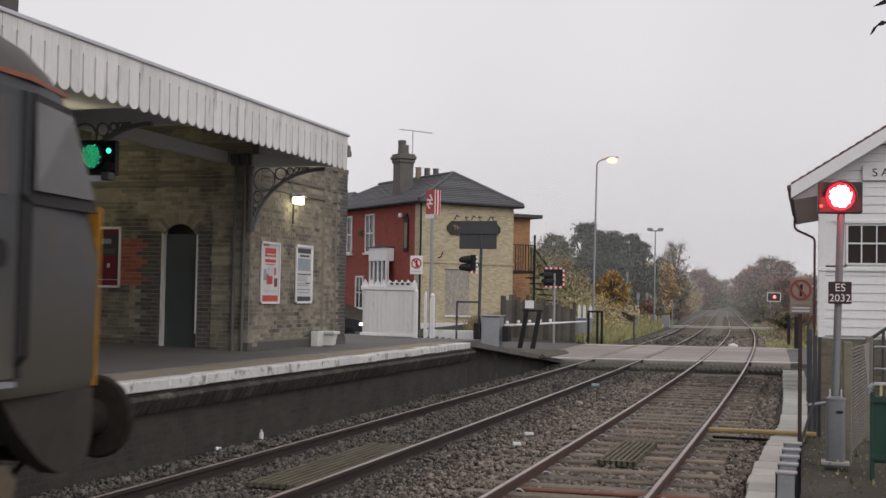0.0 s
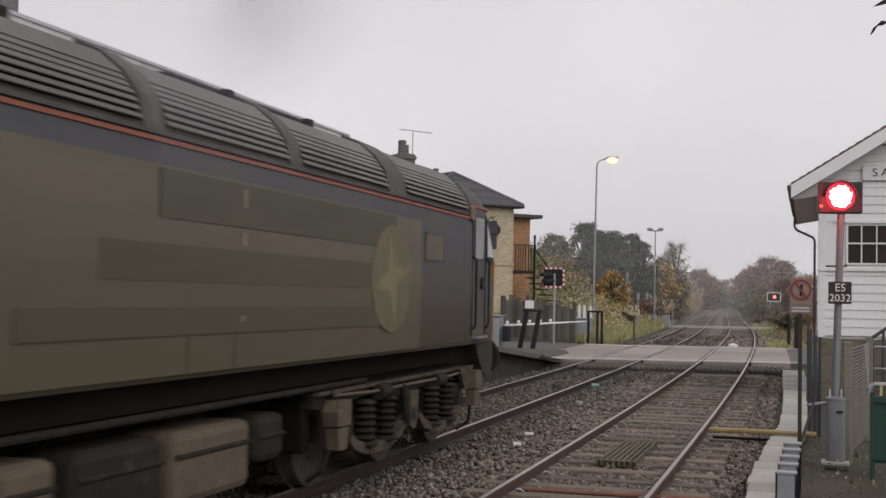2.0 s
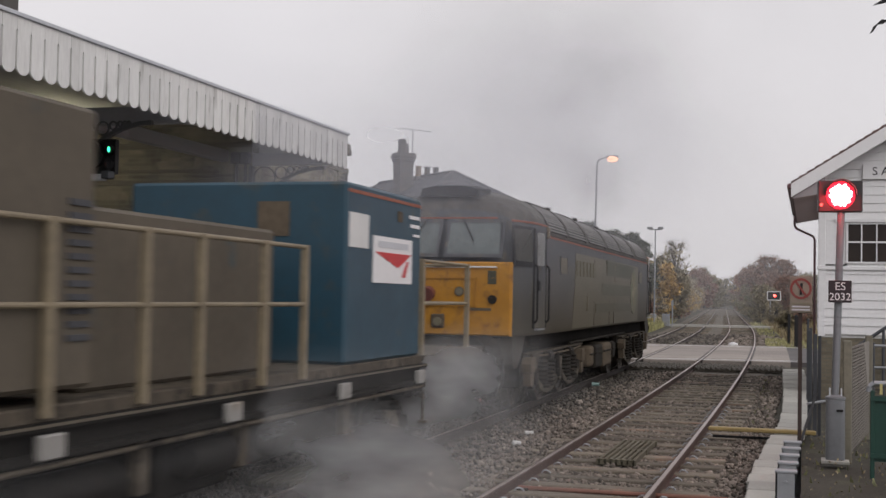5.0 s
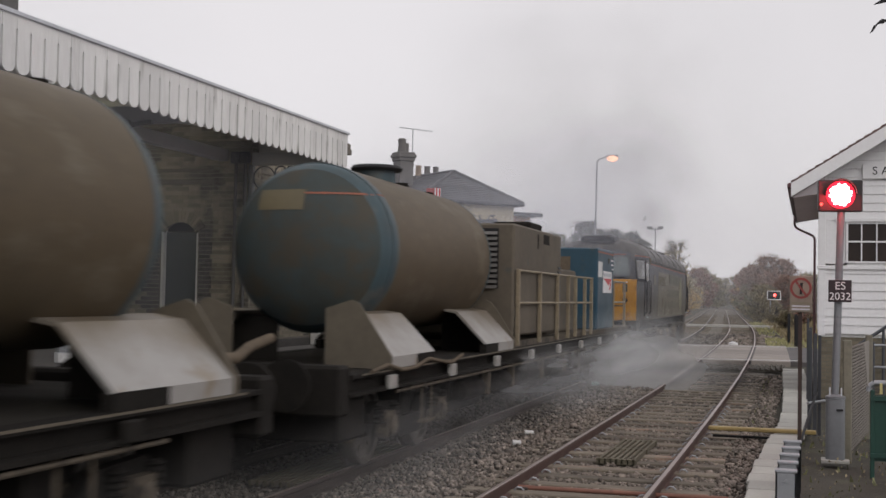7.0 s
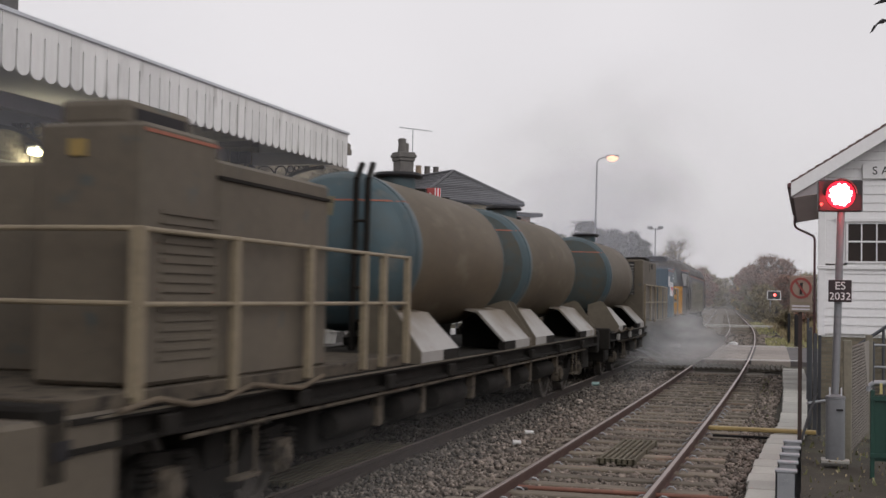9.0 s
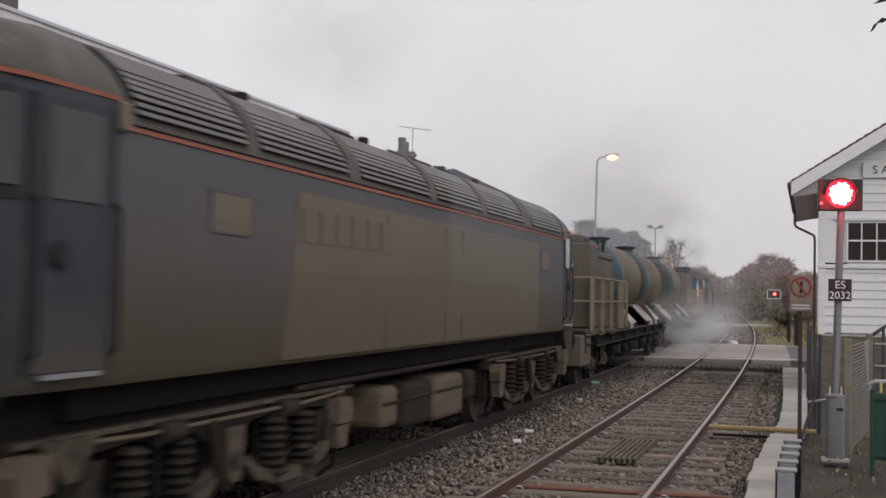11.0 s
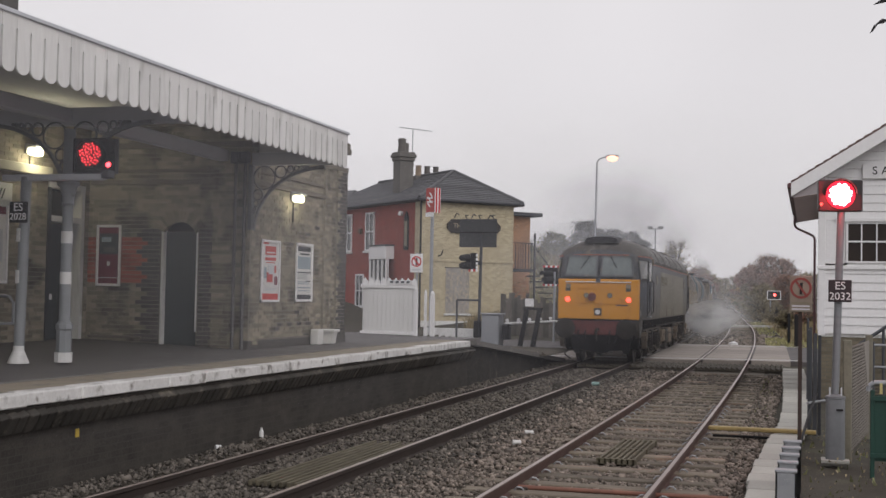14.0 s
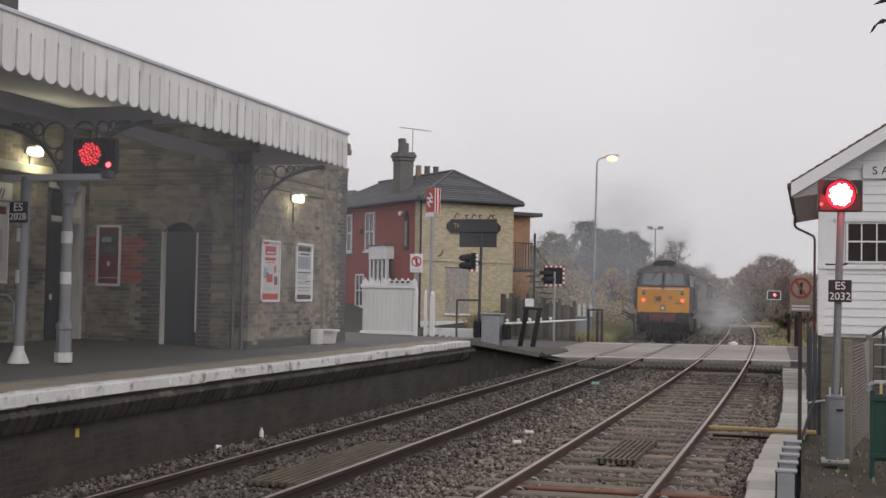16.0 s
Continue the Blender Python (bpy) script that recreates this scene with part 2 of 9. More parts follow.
IRON_DK = surf("dark_painted_iron", (.055, .058, .066), (.04, .042, .05), .6, grain=30, stain=2, bump=.1)
GALV = surf("galvanised_steel", (.36, .37, .39), (.27, .28, .30), .5, .55, grain=14, stain=2, bump=.08)
BLACK = surf("black_paint", (.022, .021, .023), (.014, .014, .015), .65, grain=30, stain=2, bump=.1, spec=.25)
WHITE = surf("white_paint", (.78, .77, .78), (.68, .67, .68), .6, grain=20, stain=1.2, bump=.08)
WHITE_OLD = surf("weathered_white_paint", (.72, .715, .71), (.56, .555, .55), .7, grain=22, stain=1.4, wear=(.42, .41, .40), wear_at=.62, bump=.15, stretch=(1, 1, .25))
DOOR = surf("dark_green_door", (.055, .066, .07), (.043, .052, .055), .55, grain=20, stain=1, bump=.08)
MAROON = surf("maroon_panel", (.16, .022, .045), (.12, .018, .035), .45, grain=20, stain=1, bump=0)
RED = surf("red_paint", (.55, .03, .035), (.45, .025, .03), .5, grain=20, stain=2, bump=.05)
YELLOW = surf("warning_yellow", (.60, .262, .013), (.48, .205, .013), .55, grain=15, stain=1.4, wear=(.34, .16, .03), wear_at=.64, bump=.06)
SLATE = surf("roof_slate", (.125, .124, .132), (.075, .075, .082), .75, grain=9, stain=1, bump=.4, dist=.03, island=.25)
GLASS = surf("window_glass", (.03, .034, .036), (.022, .025, .027), .08, grain=3, stain=1, bump=0, spec=.8)
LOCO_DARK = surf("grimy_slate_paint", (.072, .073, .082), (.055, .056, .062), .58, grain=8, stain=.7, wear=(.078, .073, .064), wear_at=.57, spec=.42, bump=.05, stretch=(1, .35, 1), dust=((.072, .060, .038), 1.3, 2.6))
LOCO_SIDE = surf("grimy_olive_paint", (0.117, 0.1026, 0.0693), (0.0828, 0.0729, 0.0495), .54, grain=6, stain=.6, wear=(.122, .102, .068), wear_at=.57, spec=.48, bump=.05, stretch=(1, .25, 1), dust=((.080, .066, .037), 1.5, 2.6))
ROOF_GREY = surf("sooty_roof_paint", (.105, .095, .086), (.052, .048, .044), .7, grain=6, stain=1.1, wear=(.125, .115, .105), wear_at=.6, bump=.06, spec=.3)
BOGIE_DUST = surf("brake_dust_casting", (.115, .095, .072), (.05, .042, .034), .85, grain=10, stain=2.2, wear=(.03, .026, .022), wear_at=.56, bump=.25, spec=.15)
SKIRT = surf("grimy_skirt_paint", (.055, .048, .039), (.03, .026, .022), .7, grain=8, stain=1.4, bump=.1, spec=.25)
GRIME = surf("oily_grime", (0.0344, 0.0296, 0.0248), (0.0168, 0.0148, 0.0128), .8, grain=14, stain=2, wear=(.07, .055, .042), wear_at=.64, bump=.3, spec=.12)
# near-black matte: the shade under the locomotive body put into the colour
SHADE_BLACK = surf("matt_shade_black", (0.0168, 0.0154, 0.014), (0.0098, 0.0091, 0.0084), .95, grain=14, stain=2, bump=.2, spec=.05)
LENS_OLD = surf("dull_lens", (.21, .19, .13), (.15, .135, .10), .3, grain=8, stain=2)
TANBOX = surf("brake_dust_tan", (.15, .118, .085), (.075, .060, .046), .85, grain=12, stain=2, bump=.2, spec=.15)
STEEL_W = surf("wheel_steel", (.10, .088, .075), (.04, .035, .03), .6, .3, grain=12, stain=3, bump=.1)
LOUVRE = surf("louvre_metal", (.15, .142, .132), (.10, .094, .087), .55, .1, grain=12, stain=1, bump=.05)
ORANGE = surf("orange_line", (.30, .09, .048), (.22, .07, .042), .6, grain=8, stain=1)
SOCKET = surf("faded_red_socket", (.20, .05, .035), (.11, .035, .03), .6, grain=14, stain=4)
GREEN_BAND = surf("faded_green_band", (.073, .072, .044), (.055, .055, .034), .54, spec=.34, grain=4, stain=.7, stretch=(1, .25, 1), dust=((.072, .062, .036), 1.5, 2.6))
BEAM_RED = surf("dull_red_beam", (.15, .032, .03), (.065, .022, .02), .75, grain=10, stain=2)
SIDE_GLASS = surf("dirty_side_glass", (.052, .05, .041), (.024, .023, .02), .18, grain=5, stain=2.2, bump=0, spec=.4)
WAGON_BLACK = surf("road_black_frame", (0.0184, 0.016, 0.0136), (0.0088, 0.008, 0.0072), .85, grain=14, stain=2, wear=(.03, .025, .02), wear_at=.7, bump=.3, spec=.15)
YELLOW_DIRTY = surf("grubby_warning_yellow", (.50, .235, .014), (.35, .16, .016), .6, grain=9, stain=1.6, wear=(.26, .12, .02), wear_at=.58, bump=.06)
CAB_SLATE = surf("slate_blue_cab_paint", (.085, .088, .098), (.058, .06, .066), .6, grain=8, stain=1.2, wear=(.12, .105, .085), wear_at=.6, bump=.05, spec=.3)
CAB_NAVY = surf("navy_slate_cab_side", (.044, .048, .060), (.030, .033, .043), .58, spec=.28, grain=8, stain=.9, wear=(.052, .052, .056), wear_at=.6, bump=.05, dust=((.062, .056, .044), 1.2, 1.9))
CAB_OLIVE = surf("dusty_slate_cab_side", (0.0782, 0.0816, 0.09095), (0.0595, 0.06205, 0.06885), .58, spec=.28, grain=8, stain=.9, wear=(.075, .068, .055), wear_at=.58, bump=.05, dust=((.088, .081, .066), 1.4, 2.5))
# pale base colour takes the place of sky brightness in the panes
SCREEN = surf("cab_glass", (.155, .18, .182), (.075, .088, .09), .12, grain=3, stain=.8, bump=0, spec=.5)
TANK_DIRT = surf("dusty_tank", (.102, .077, .046), (.069, .053, .034), .62, grain=7, stain=.8, wear=(.122, .100, .070), wear_at=.6, bump=.05, spec=.32, stretch=(1, .4, 1))
TANK_BLUE = surf("dusty_blue_tank", (.043, .080, .098), (.048, .060, .062), .55, spec=.35, grain=5, stain=.8, wear=(.085, .09, .085), wear_at=.58, bump=.05)
TANK_BROWN = surf("browned_blue_tank", (.046, .063, .066), (.045, .046, .039), .65, spec=.25, grain=5, stain=.8, wear=(.058, .052, .040), wear_at=.53, bump=.05)
MODULE_BLUE = surf("blue_module_paint", (.019, .064, .100), (.018, .047, .068), .5, grain=8, stain=.9, wear=(.05, .06, .06), wear_at=.62, bump=.05)
BOX_DIRT = surf("dirt_coated_box", (.115, .094, .068), (.072, .06, .046), .75, grain=9, stain=1, wear=(.04, .065, .075), wear_at=.68, bump=.1)
RAILING = surf("dirty_cream_railing", (.27, .22, .145), (.15, .122, .085), .6, grain=20, stain=3, bump=.1)
PLATE = surf("bare_alloy_plate", (0.34, 0.3272, 0.3145), (0.2635, 0.2507, 0.2338), .5, .2, grain=8, stain=.8, wear=(.22, .18, .13), wear_at=.62, bump=.1, dust=((.16, .128, .088), 1.82, 1.38))
DECK = surf("wagon_deck", (.03, .027, .023), (.014, .0125, .011), .85, grain=14, stain=1.5, bump=.2, spec=.15)



# ---- the line: both tracks bend slowly to the left beyond the platform ----
def bend(y):
    """Offset of the line from straight: a slow curve that runs out into a tangent."""
    return -0.000373 * max(0.0, min(y, 97) - 8.78) ** 2 - .0658 * max(0.0, y - 97) - .004 * max(0.0, y - 300) ** 2


def lean(y):
    return -2 * 0.000373 * max(0.0, min(y, 97) - 8.78)


LEFT, RIGHT = -5.621, -2.263
YS = [-30, -10, 0, 4, 8] + list(range(11, 60, 3)) + list(range(60, 420, 10))


def strip(m, x0, x1, ys, z0, z1, side=True):
    """A band that follows the line's bend."""
    rings = [[(x0 + bend(y), y, z1), (x1 + bend(y), y, z1), (x1 + bend(y), y, z0), (x0 + bend(y), y, z0)] for y in ys]
    return m.loft(rings)


# ground: one sheet out to the horizon, raised gently beside the line
g = M()
xs = [-900, -300, -120, -60, -40, -30, -24, -19, -15, -12, -10, -8.4, -7.4, -6.6, -5.6, -4.0, -2.3, -1.0, -.4, .6, 2, 4, 8, 14, 24, 50, 120, 400, 900]
gy = [-60, -20, 0, 6, 12, 18, 24, 30, 34, 38, 44, 50, 54, 58, 62, 68, 76, 86, 100, 120, 150, 200, 260, 340, 420, 700, 1500]


def level(x, y):
    u = x - bend(min(y, 420))
    z = -.16
    if u < -8.4 or u > .6:
        z = -.06
    if y > 56:
        if u < -8.2:
            z += min(2.6, .30 * (-8.2 - u)) * min(1, (y - 56) / 14)
        if u > 1.2:
            z += min(2.2, .25 * (u - 1.2)) * min(1, (y - 56) / 20)
    if 36 < y < 55:
        z = -.06 if u < -8.4 or u > .6 else -.16
    return z


vs, fs = [], []
for y in gy:
    for x in xs:
        X = x + bend(min(y, 420)) if abs(x) < 60 else x
        vs.append((X, y, level(X, y)))
w = len(xs)
for j in range(len(gy) - 1):
    for i in range(w - 1):
        fs.append((j * w + i, j * w + i + 1, (j + 1) * w + i + 1, (j + 1) * w + i))
solid("ground", M().add(vs, fs), SOIL, "dark trodden earth and gravel beside the railway", "ground", kind="structure")
solid("track_bed", strip(M(), -7.35, -.95, [y for y in YS if y >= -10], -.4, -.15), BALLAST, "grey brown ballast bed under the two tracks", "track bed", kind="structure")


def rail_profile(x):
    return [(x - .035, 0), (x + .035, 0), (x + .036, -.035), (x + .011, -.05), (x + .011, -.12), (x + .06, -.135), (x + .06, -.15),
            (x - .06, -.15), (x - .06, -.135), (x - .011, -.12), (x - .011, -.05), (x - .036, -.035)]


def rails(x, label, rust):
    t = thing("railway_track", label, "railway track", kind="structure")
    ys = [y for y in YS if -10 <= y <= 400]
    for s in (-.7525, .7525):
        r = part("rail", M().loft([[(px + bend(y), y, pz) for px, pz in rail_profile(x + s)] for y in ys]), rust, t)
        part("rail_head", M().loft([[(x + s + bend(y) + a, y, b) for a, b in ((-.024, .0005), (-.018, .006), (.018, .006), (.024, .0005))] for y in ys]), RAIL_TOP, r, "shiny worn running surface")
    rng = random.Random(int(x * 10))
    me = M().box(-1.28, -.125, -.13, 1.28, .125, 0, .012).mesh("sleeper")
    me.materials.append(SLEEPER)
    clip = M().path([(-.03, 0, 0), (.0, 0, .035), (.04, .02, .03), (.07, .03, .0)], .009, 5).mesh("rail_clip")
    clip.materials.append(GALV)
    y = 5.0
    far = M()
    while y < 180:
        if y < 52 and not 35.0 < y < 54.5:
            o = part("sleeper", me, None, t)
            o.matrix_basis = pose(x + bend(y) + rng.uniform(-.03, .03), y, -.112 + rng.uniform(-.014, .006) - (.04 if x < -4 else 0), rng.uniform(-.4, .4), 0, math.degrees(-lean(y)) + rng.uniform(-.6, .6))
            if x > -4 and 9 < y < 24:
                for s in (-.7525, .7525):
                    for d in (-1, 1):
                        c = part("rail_clip", clip, None, t)
                        c.matrix_basis = pose(x + s + d * .09 + bend(y), y + rng.uniform(-.03, .03), -.108, 0, 0, 0 if d > 0 else 180)
        elif not 35.0 < y < 54.5:
            far.box(x + bend(y) - 1.28, y - .125, -.3, x + bend(y) + 1.28, y + .125, -.14)
        y += .69
    part("sleeper_run", far, SLEEPER, t, "far sleepers merging into a run")["kind"] = "stuff"
    return t


rails(LEFT, "rusty bullhead style rails on timber sleepers beside the platform", RAIL)
RAIL_RUST = surf("red_rusty_rail_side", (.085, .043, .034), (.046, .026, .021), .8, grain=40, stain=1.5, bump=.2)
rails(RIGHT, "rusty rails with polished tops on weathered timber sleepers", RAIL_RUST)


def stones():
    """Loose ballast, sized and spread as real stone, thicker close by."""
    rng = np.random.RandomState(5)
    base = np.array([(-1, -1, -.7), (1, -1, -.7), (1, 1, -.7), (-1, 1, -.7), (-.7, -.8, .7), (.8, -.6, .8), (.6, .8, .6), (-.8, .6, .8)], float)
    quad = np.array([(0, 3, 2, 1), (4, 5, 6, 7), (0, 1, 5, 4), (1, 2, 6, 5), (2, 3, 7, 6), (3, 0, 4, 7)])
    zones = [(-7.2, -.5, 6.5, 14, 560, .0145), (-7.2, -.5, 14, 22, 400, .0165), (-7.3, -.6, 22, 35.0, 190, .021), (-8.2, .2, 55, 75, 14, .05)]
    V, F, n = [], [], 0
    for x0, x1, y0, y1, per, size in zones:
        k = int((x1 - x0) * (y1 - y0) * per)
        px, py = rng.uniform(x0, x1, k), rng.uniform(y0, y1, k)
        keep = np.ones(k, bool)
        for c in (LEFT, RIGHT):
            b = np.array([bend(v) for v in py])
            for s in (-.7525, .7525):
                keep &= np.abs(px - b - c - s) > .085
        on = ((py - 5.0) % .69 < .14) | ((py - 5.0) % .69 > .55)
        nearr = np.abs(px - RIGHT) < 1.3
        keep &= ~(on & nearr & (rng.rand(k) > .16))
        nearl = np.abs(px - LEFT) < 1.3
        keep &= ~(on & nearl & (rng.rand(k) > .55))
        px, py = px[keep], py[keep]
        k = len(px)
        s = size * rng.lognormal(0, .35, k)
        jit = base[None] * (1 + rng.uniform(-.4, .4, (k, 8, 3)))
        jit = jit * (s[:, None, None] * rng.uniform(.7, 1.25, (k, 1, 3)))
        a, t = rng.uniform(0, 6.3, k), rng.uniform(-.6, .6, k)
        ca, sa, ct, st = np.cos(a), np.sin(a), np.cos(t), np.sin(t)
        x, y, z = jit[..., 0], jit[..., 1], jit[..., 2]
        y, z = y * ct[:, None] - z * st[:, None], y * st[:, None] + z * ct[:, None]
        x, y = x * ca[:, None] - y * sa[:, None], x * sa[:, None] + y * ca[:, None]
        shoulder = np.where(px < -6.75, .05, 0) + np.where((px > -4.6) & (px < -3.3), .03, 0) - np.where(px > -.5, -.05, 0)
        zz = -.135 + shoulder - np.where(np.abs(px - RIGHT) < 1.25, .018, 0) + rng.uniform(-.02, .02, k)
        V.append(np.stack([x + px[:, None], y + py[:, None], z + zz[:, None]], -1).reshape(-1, 3))
        F.append((quad[None] + (np.arange(k) * 8)[:, None, None] + n).reshape(-1, 4))
        n += k * 8
    V, F = np.concatenate(V), np.concatenate(F)
    mids = V.reshape(-1, 8, 3)[:, :, 0].mean(1)
    F = F.reshape(-1, 6, 4)
    oily = mids + rng.normal(0, .25, len(mids)) < -4.15
    for chosen, mat, label in ((oily, STONE_OILY, "loose angular ballast darkened by oil and brake dust"), (~oily, STONE, "loose angular grey brown ballast stones")):
        own = np.where(chosen)[0]
        Vc = V.reshape(-1, 8, 3)[own].reshape(-1, 3)
        Fc = (F[own] - (own * 8)[:, None, None] + (np.arange(len(own)) * 8)[:, None, None]).reshape(-1, 4)
        me = bpy.data.meshes.new("ballast_stones")
        me.vertices.add(len(Vc))
        me.vertices.foreach_set("co", Vc.ravel())
        me.loops.add(Fc.size)
        me.loops.foreach_set("vertex_index", Fc.ravel())
        me.polygons.add(len(Fc))
        me.polygons.foreach_set("loop_start", np.arange(0, Fc.size, 4))
        me.update(calc_edges=True)
        me.materials.append(mat)
        tagged(new("ballast_stones", me), label, "ballast", kind="stuff")


stones()

# ---- platform across the tracks: dark brick face, overhanging slabs, ramp down to the crossing ----
PZ = .915
EDGE = -7.13
END = 26.35
pf = thing("platform", "old brick station platform with worn white edge and tarmac top", "platform", kind="structure")
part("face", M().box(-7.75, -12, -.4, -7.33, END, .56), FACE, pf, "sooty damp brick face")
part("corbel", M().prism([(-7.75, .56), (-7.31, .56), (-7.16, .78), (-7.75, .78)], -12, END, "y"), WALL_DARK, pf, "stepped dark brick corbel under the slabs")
part("surface", M().prism([(-7.62, PZ - .2), (-7.62, PZ), (-9.2, PZ), (-11, PZ + .05), (-11, .2), (-7.7, .2)], -12, 28.5, "y"), TARMAC, pf, "dark worn tarmac")
part("surface", M().prism([(-11.003, PZ + .05), (-12.6, PZ + .11), (-30, PZ + .11), (-30, .2), (-11.003, .2)], -12, 24.4, "y"), TARMAC, pf)
part("buff_strip", M().prism([(-7.36, PZ + .002), (-7.98, PZ + .010), (-7.98, PZ - .1), (-7.36, PZ - .1)], -12, END, "y"), BUFF, pf, "faded buff safety strip")
part("yellow_line", M().box(-8.12, -12, PZ - .05, -8.05, END, PZ + .012), surf("faded_line", (.2, .19, .175), (.12, .115, .11), .85, grain=40, stain=2), pf, "faded painted line")
rng = random.Random(3)
slab = M().box(-.12, -.4485, -.13, .12, .4485, 0, .012).mesh("edge_slab")
slab.materials.append(EDGE_WHITE)
y = -3.0
while y < END - .1:
    o = part("edge_slab", slab, None, pf)
    o.matrix_basis = pose(EDGE - .12 + rng.uniform(-.012, .008) + bend(y), y, PZ + .006 + rng.uniform(-.006, .004), rng.uniform(-.4, .4), rng.uniform(-.5, .3), rng.uniform(-.4, .4))
    y += .9
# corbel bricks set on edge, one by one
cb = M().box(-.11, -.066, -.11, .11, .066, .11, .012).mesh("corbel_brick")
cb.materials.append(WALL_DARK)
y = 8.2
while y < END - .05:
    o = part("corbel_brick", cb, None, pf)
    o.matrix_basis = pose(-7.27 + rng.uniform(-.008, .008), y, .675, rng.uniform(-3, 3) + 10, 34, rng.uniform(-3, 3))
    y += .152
rampm = M()
rampm.prism([(END, -.4), (END, PZ), (36.6, .02), (36.6, -.4)], -7.7, -7.35, "x")
ramp = part("ramp_wall", rampm, WALL_DARK, pf, "dark brick wall of the end ramp")
part("ramp_surface", M().prism([(END, .3), (END, PZ), (36.8, .0), (36.8, -.3)], -13.5, -7.72, "x"), TARMAC, pf, "tarmac ramp")
part("ramp_coping", M().prism([(END, PZ - .1), (END, PZ + .012), (36.7, .07), (36.7, -.04)], -7.74, -7.12, "x"), surf("ramp_stone", (.16, .15, .14), (.09, .085, .08), .85, grain=25, stain=2, bump=.3), pf, "worn stone coping")

# ---- level crossing with timber decks and saw-tooth trespass guards ----
road = M()
road.prism([(-60, 39), (-8.5, 40.2), (40, 44), (40, 56), (-8.5, 53.2), (-60, 52)], -.3, -.012, "z")
solid("road", road, surf("road_tarmac", (.11, .1, .1), (.075, .07, .07), .85, grain=70, stain=.4, wear=(.15, .14, .14), bump=.2), "worn tarmac road over the level crossing", "road", kind="structure")
xd = thing("level_crossing", "level crossing decked with grey panels between the rails", "level crossing", kind="structure")
rng = random.Random(8)
for x0, x1 in ((-8.6, LEFT - .85), (LEFT - .66, LEFT + .66), (LEFT + .85, RIGHT - .85), (RIGHT - .66, RIGHT + .66), (RIGHT + .85, -.2)):
    y = 38.6 + (x0 + 8.6) * .25
    while y < 52.2 + (x0 + 8.6) * .25:
        m = M()
        a, b = bend(y), bend(y + 1.78)
        m.loft([[(x0 + a, y, -.2), (x1 + a, y, -.2), (x1 + b, y + 1.75, -.2), (x0 + b, y + 1.75, -.2)],
                [(x0 + a, y, .004), (x1 + a, y, .004), (x1 + b, y + 1.75, .004), (x0 + b, y + 1.75, .004)]])
        part("deck_panel", m, CROSS, xd)
        y += 1.8
for q in (0, 1):
    part("road_line", M().prism([(-8.6, 39.3 + q * 12.2), (-.3, 41.4 + q * 12.2), (-.3, 41.56 + q * 12.2), (-8.6, 39.46 + q * 12.2)], .0, .010, "z"), WHITE_OLD, xd, "worn white road edge line")
gd = thing("trespass_guard", "dark saw-tooth timber trespass guards before the crossing", "trespass guard", kind="structure")
for x0, x1 in ((LEFT + .85, RIGHT - .85), (RIGHT - .66, RIGHT + .66), (RIGHT + .85, -.35), (-8.3, LEFT - .85), (LEFT - .66, LEFT + .66)):
    for k in range(9):
        y = 35.4 + k * .29 + (x0 + 7) * .18
        n = max(2, int((x1 - x0) / .14))
        part("guard_strip", M().prism([(x0 + bend(y), -.1)] + [p for i in range(n) for p in ((x0 + bend(y) + (x1 - x0) * (i + .12) / n, .0), (x0 + bend(y) + (x1 - x0) * (i + .95) / n, -.075))] + [(x1 + bend(y), -.1)], y, y + .19, "y"), GUARD, gd)
# far foot crossing
solid("foot_crossing", M().prism([(-13.5, 97), (2, 97), (2, 98.6), (-13.5, 98.6)], -.2, .02, "z"), CONC, "pale boarded foot crossing over both tracks", "crossing", kind="structure")

# rust-red rod under the near track
pr = thing("point_rod", "rust-red steel rod across the track between sleepers", "rod")
part("bar", M().rod((-2.95, 12.72, -.095), (-.78, 12.78, -.09), .024, 12), surf("rust_red", (.24, .10, .07), (.15, .07, .05), .7, grain=14, stain=3), pr, "rusty red bar", True)
for x in (-2.9, -.85):
    part("foot", M().box(x - .06, 12.66, -.16, x + .06, 12.84, -.09, .01), RAIL, pr)


# ---- station building ----
def opening_free(y, z, holes):
    return not any(a < y < b and c < z < d for a, b, c, d in holes)


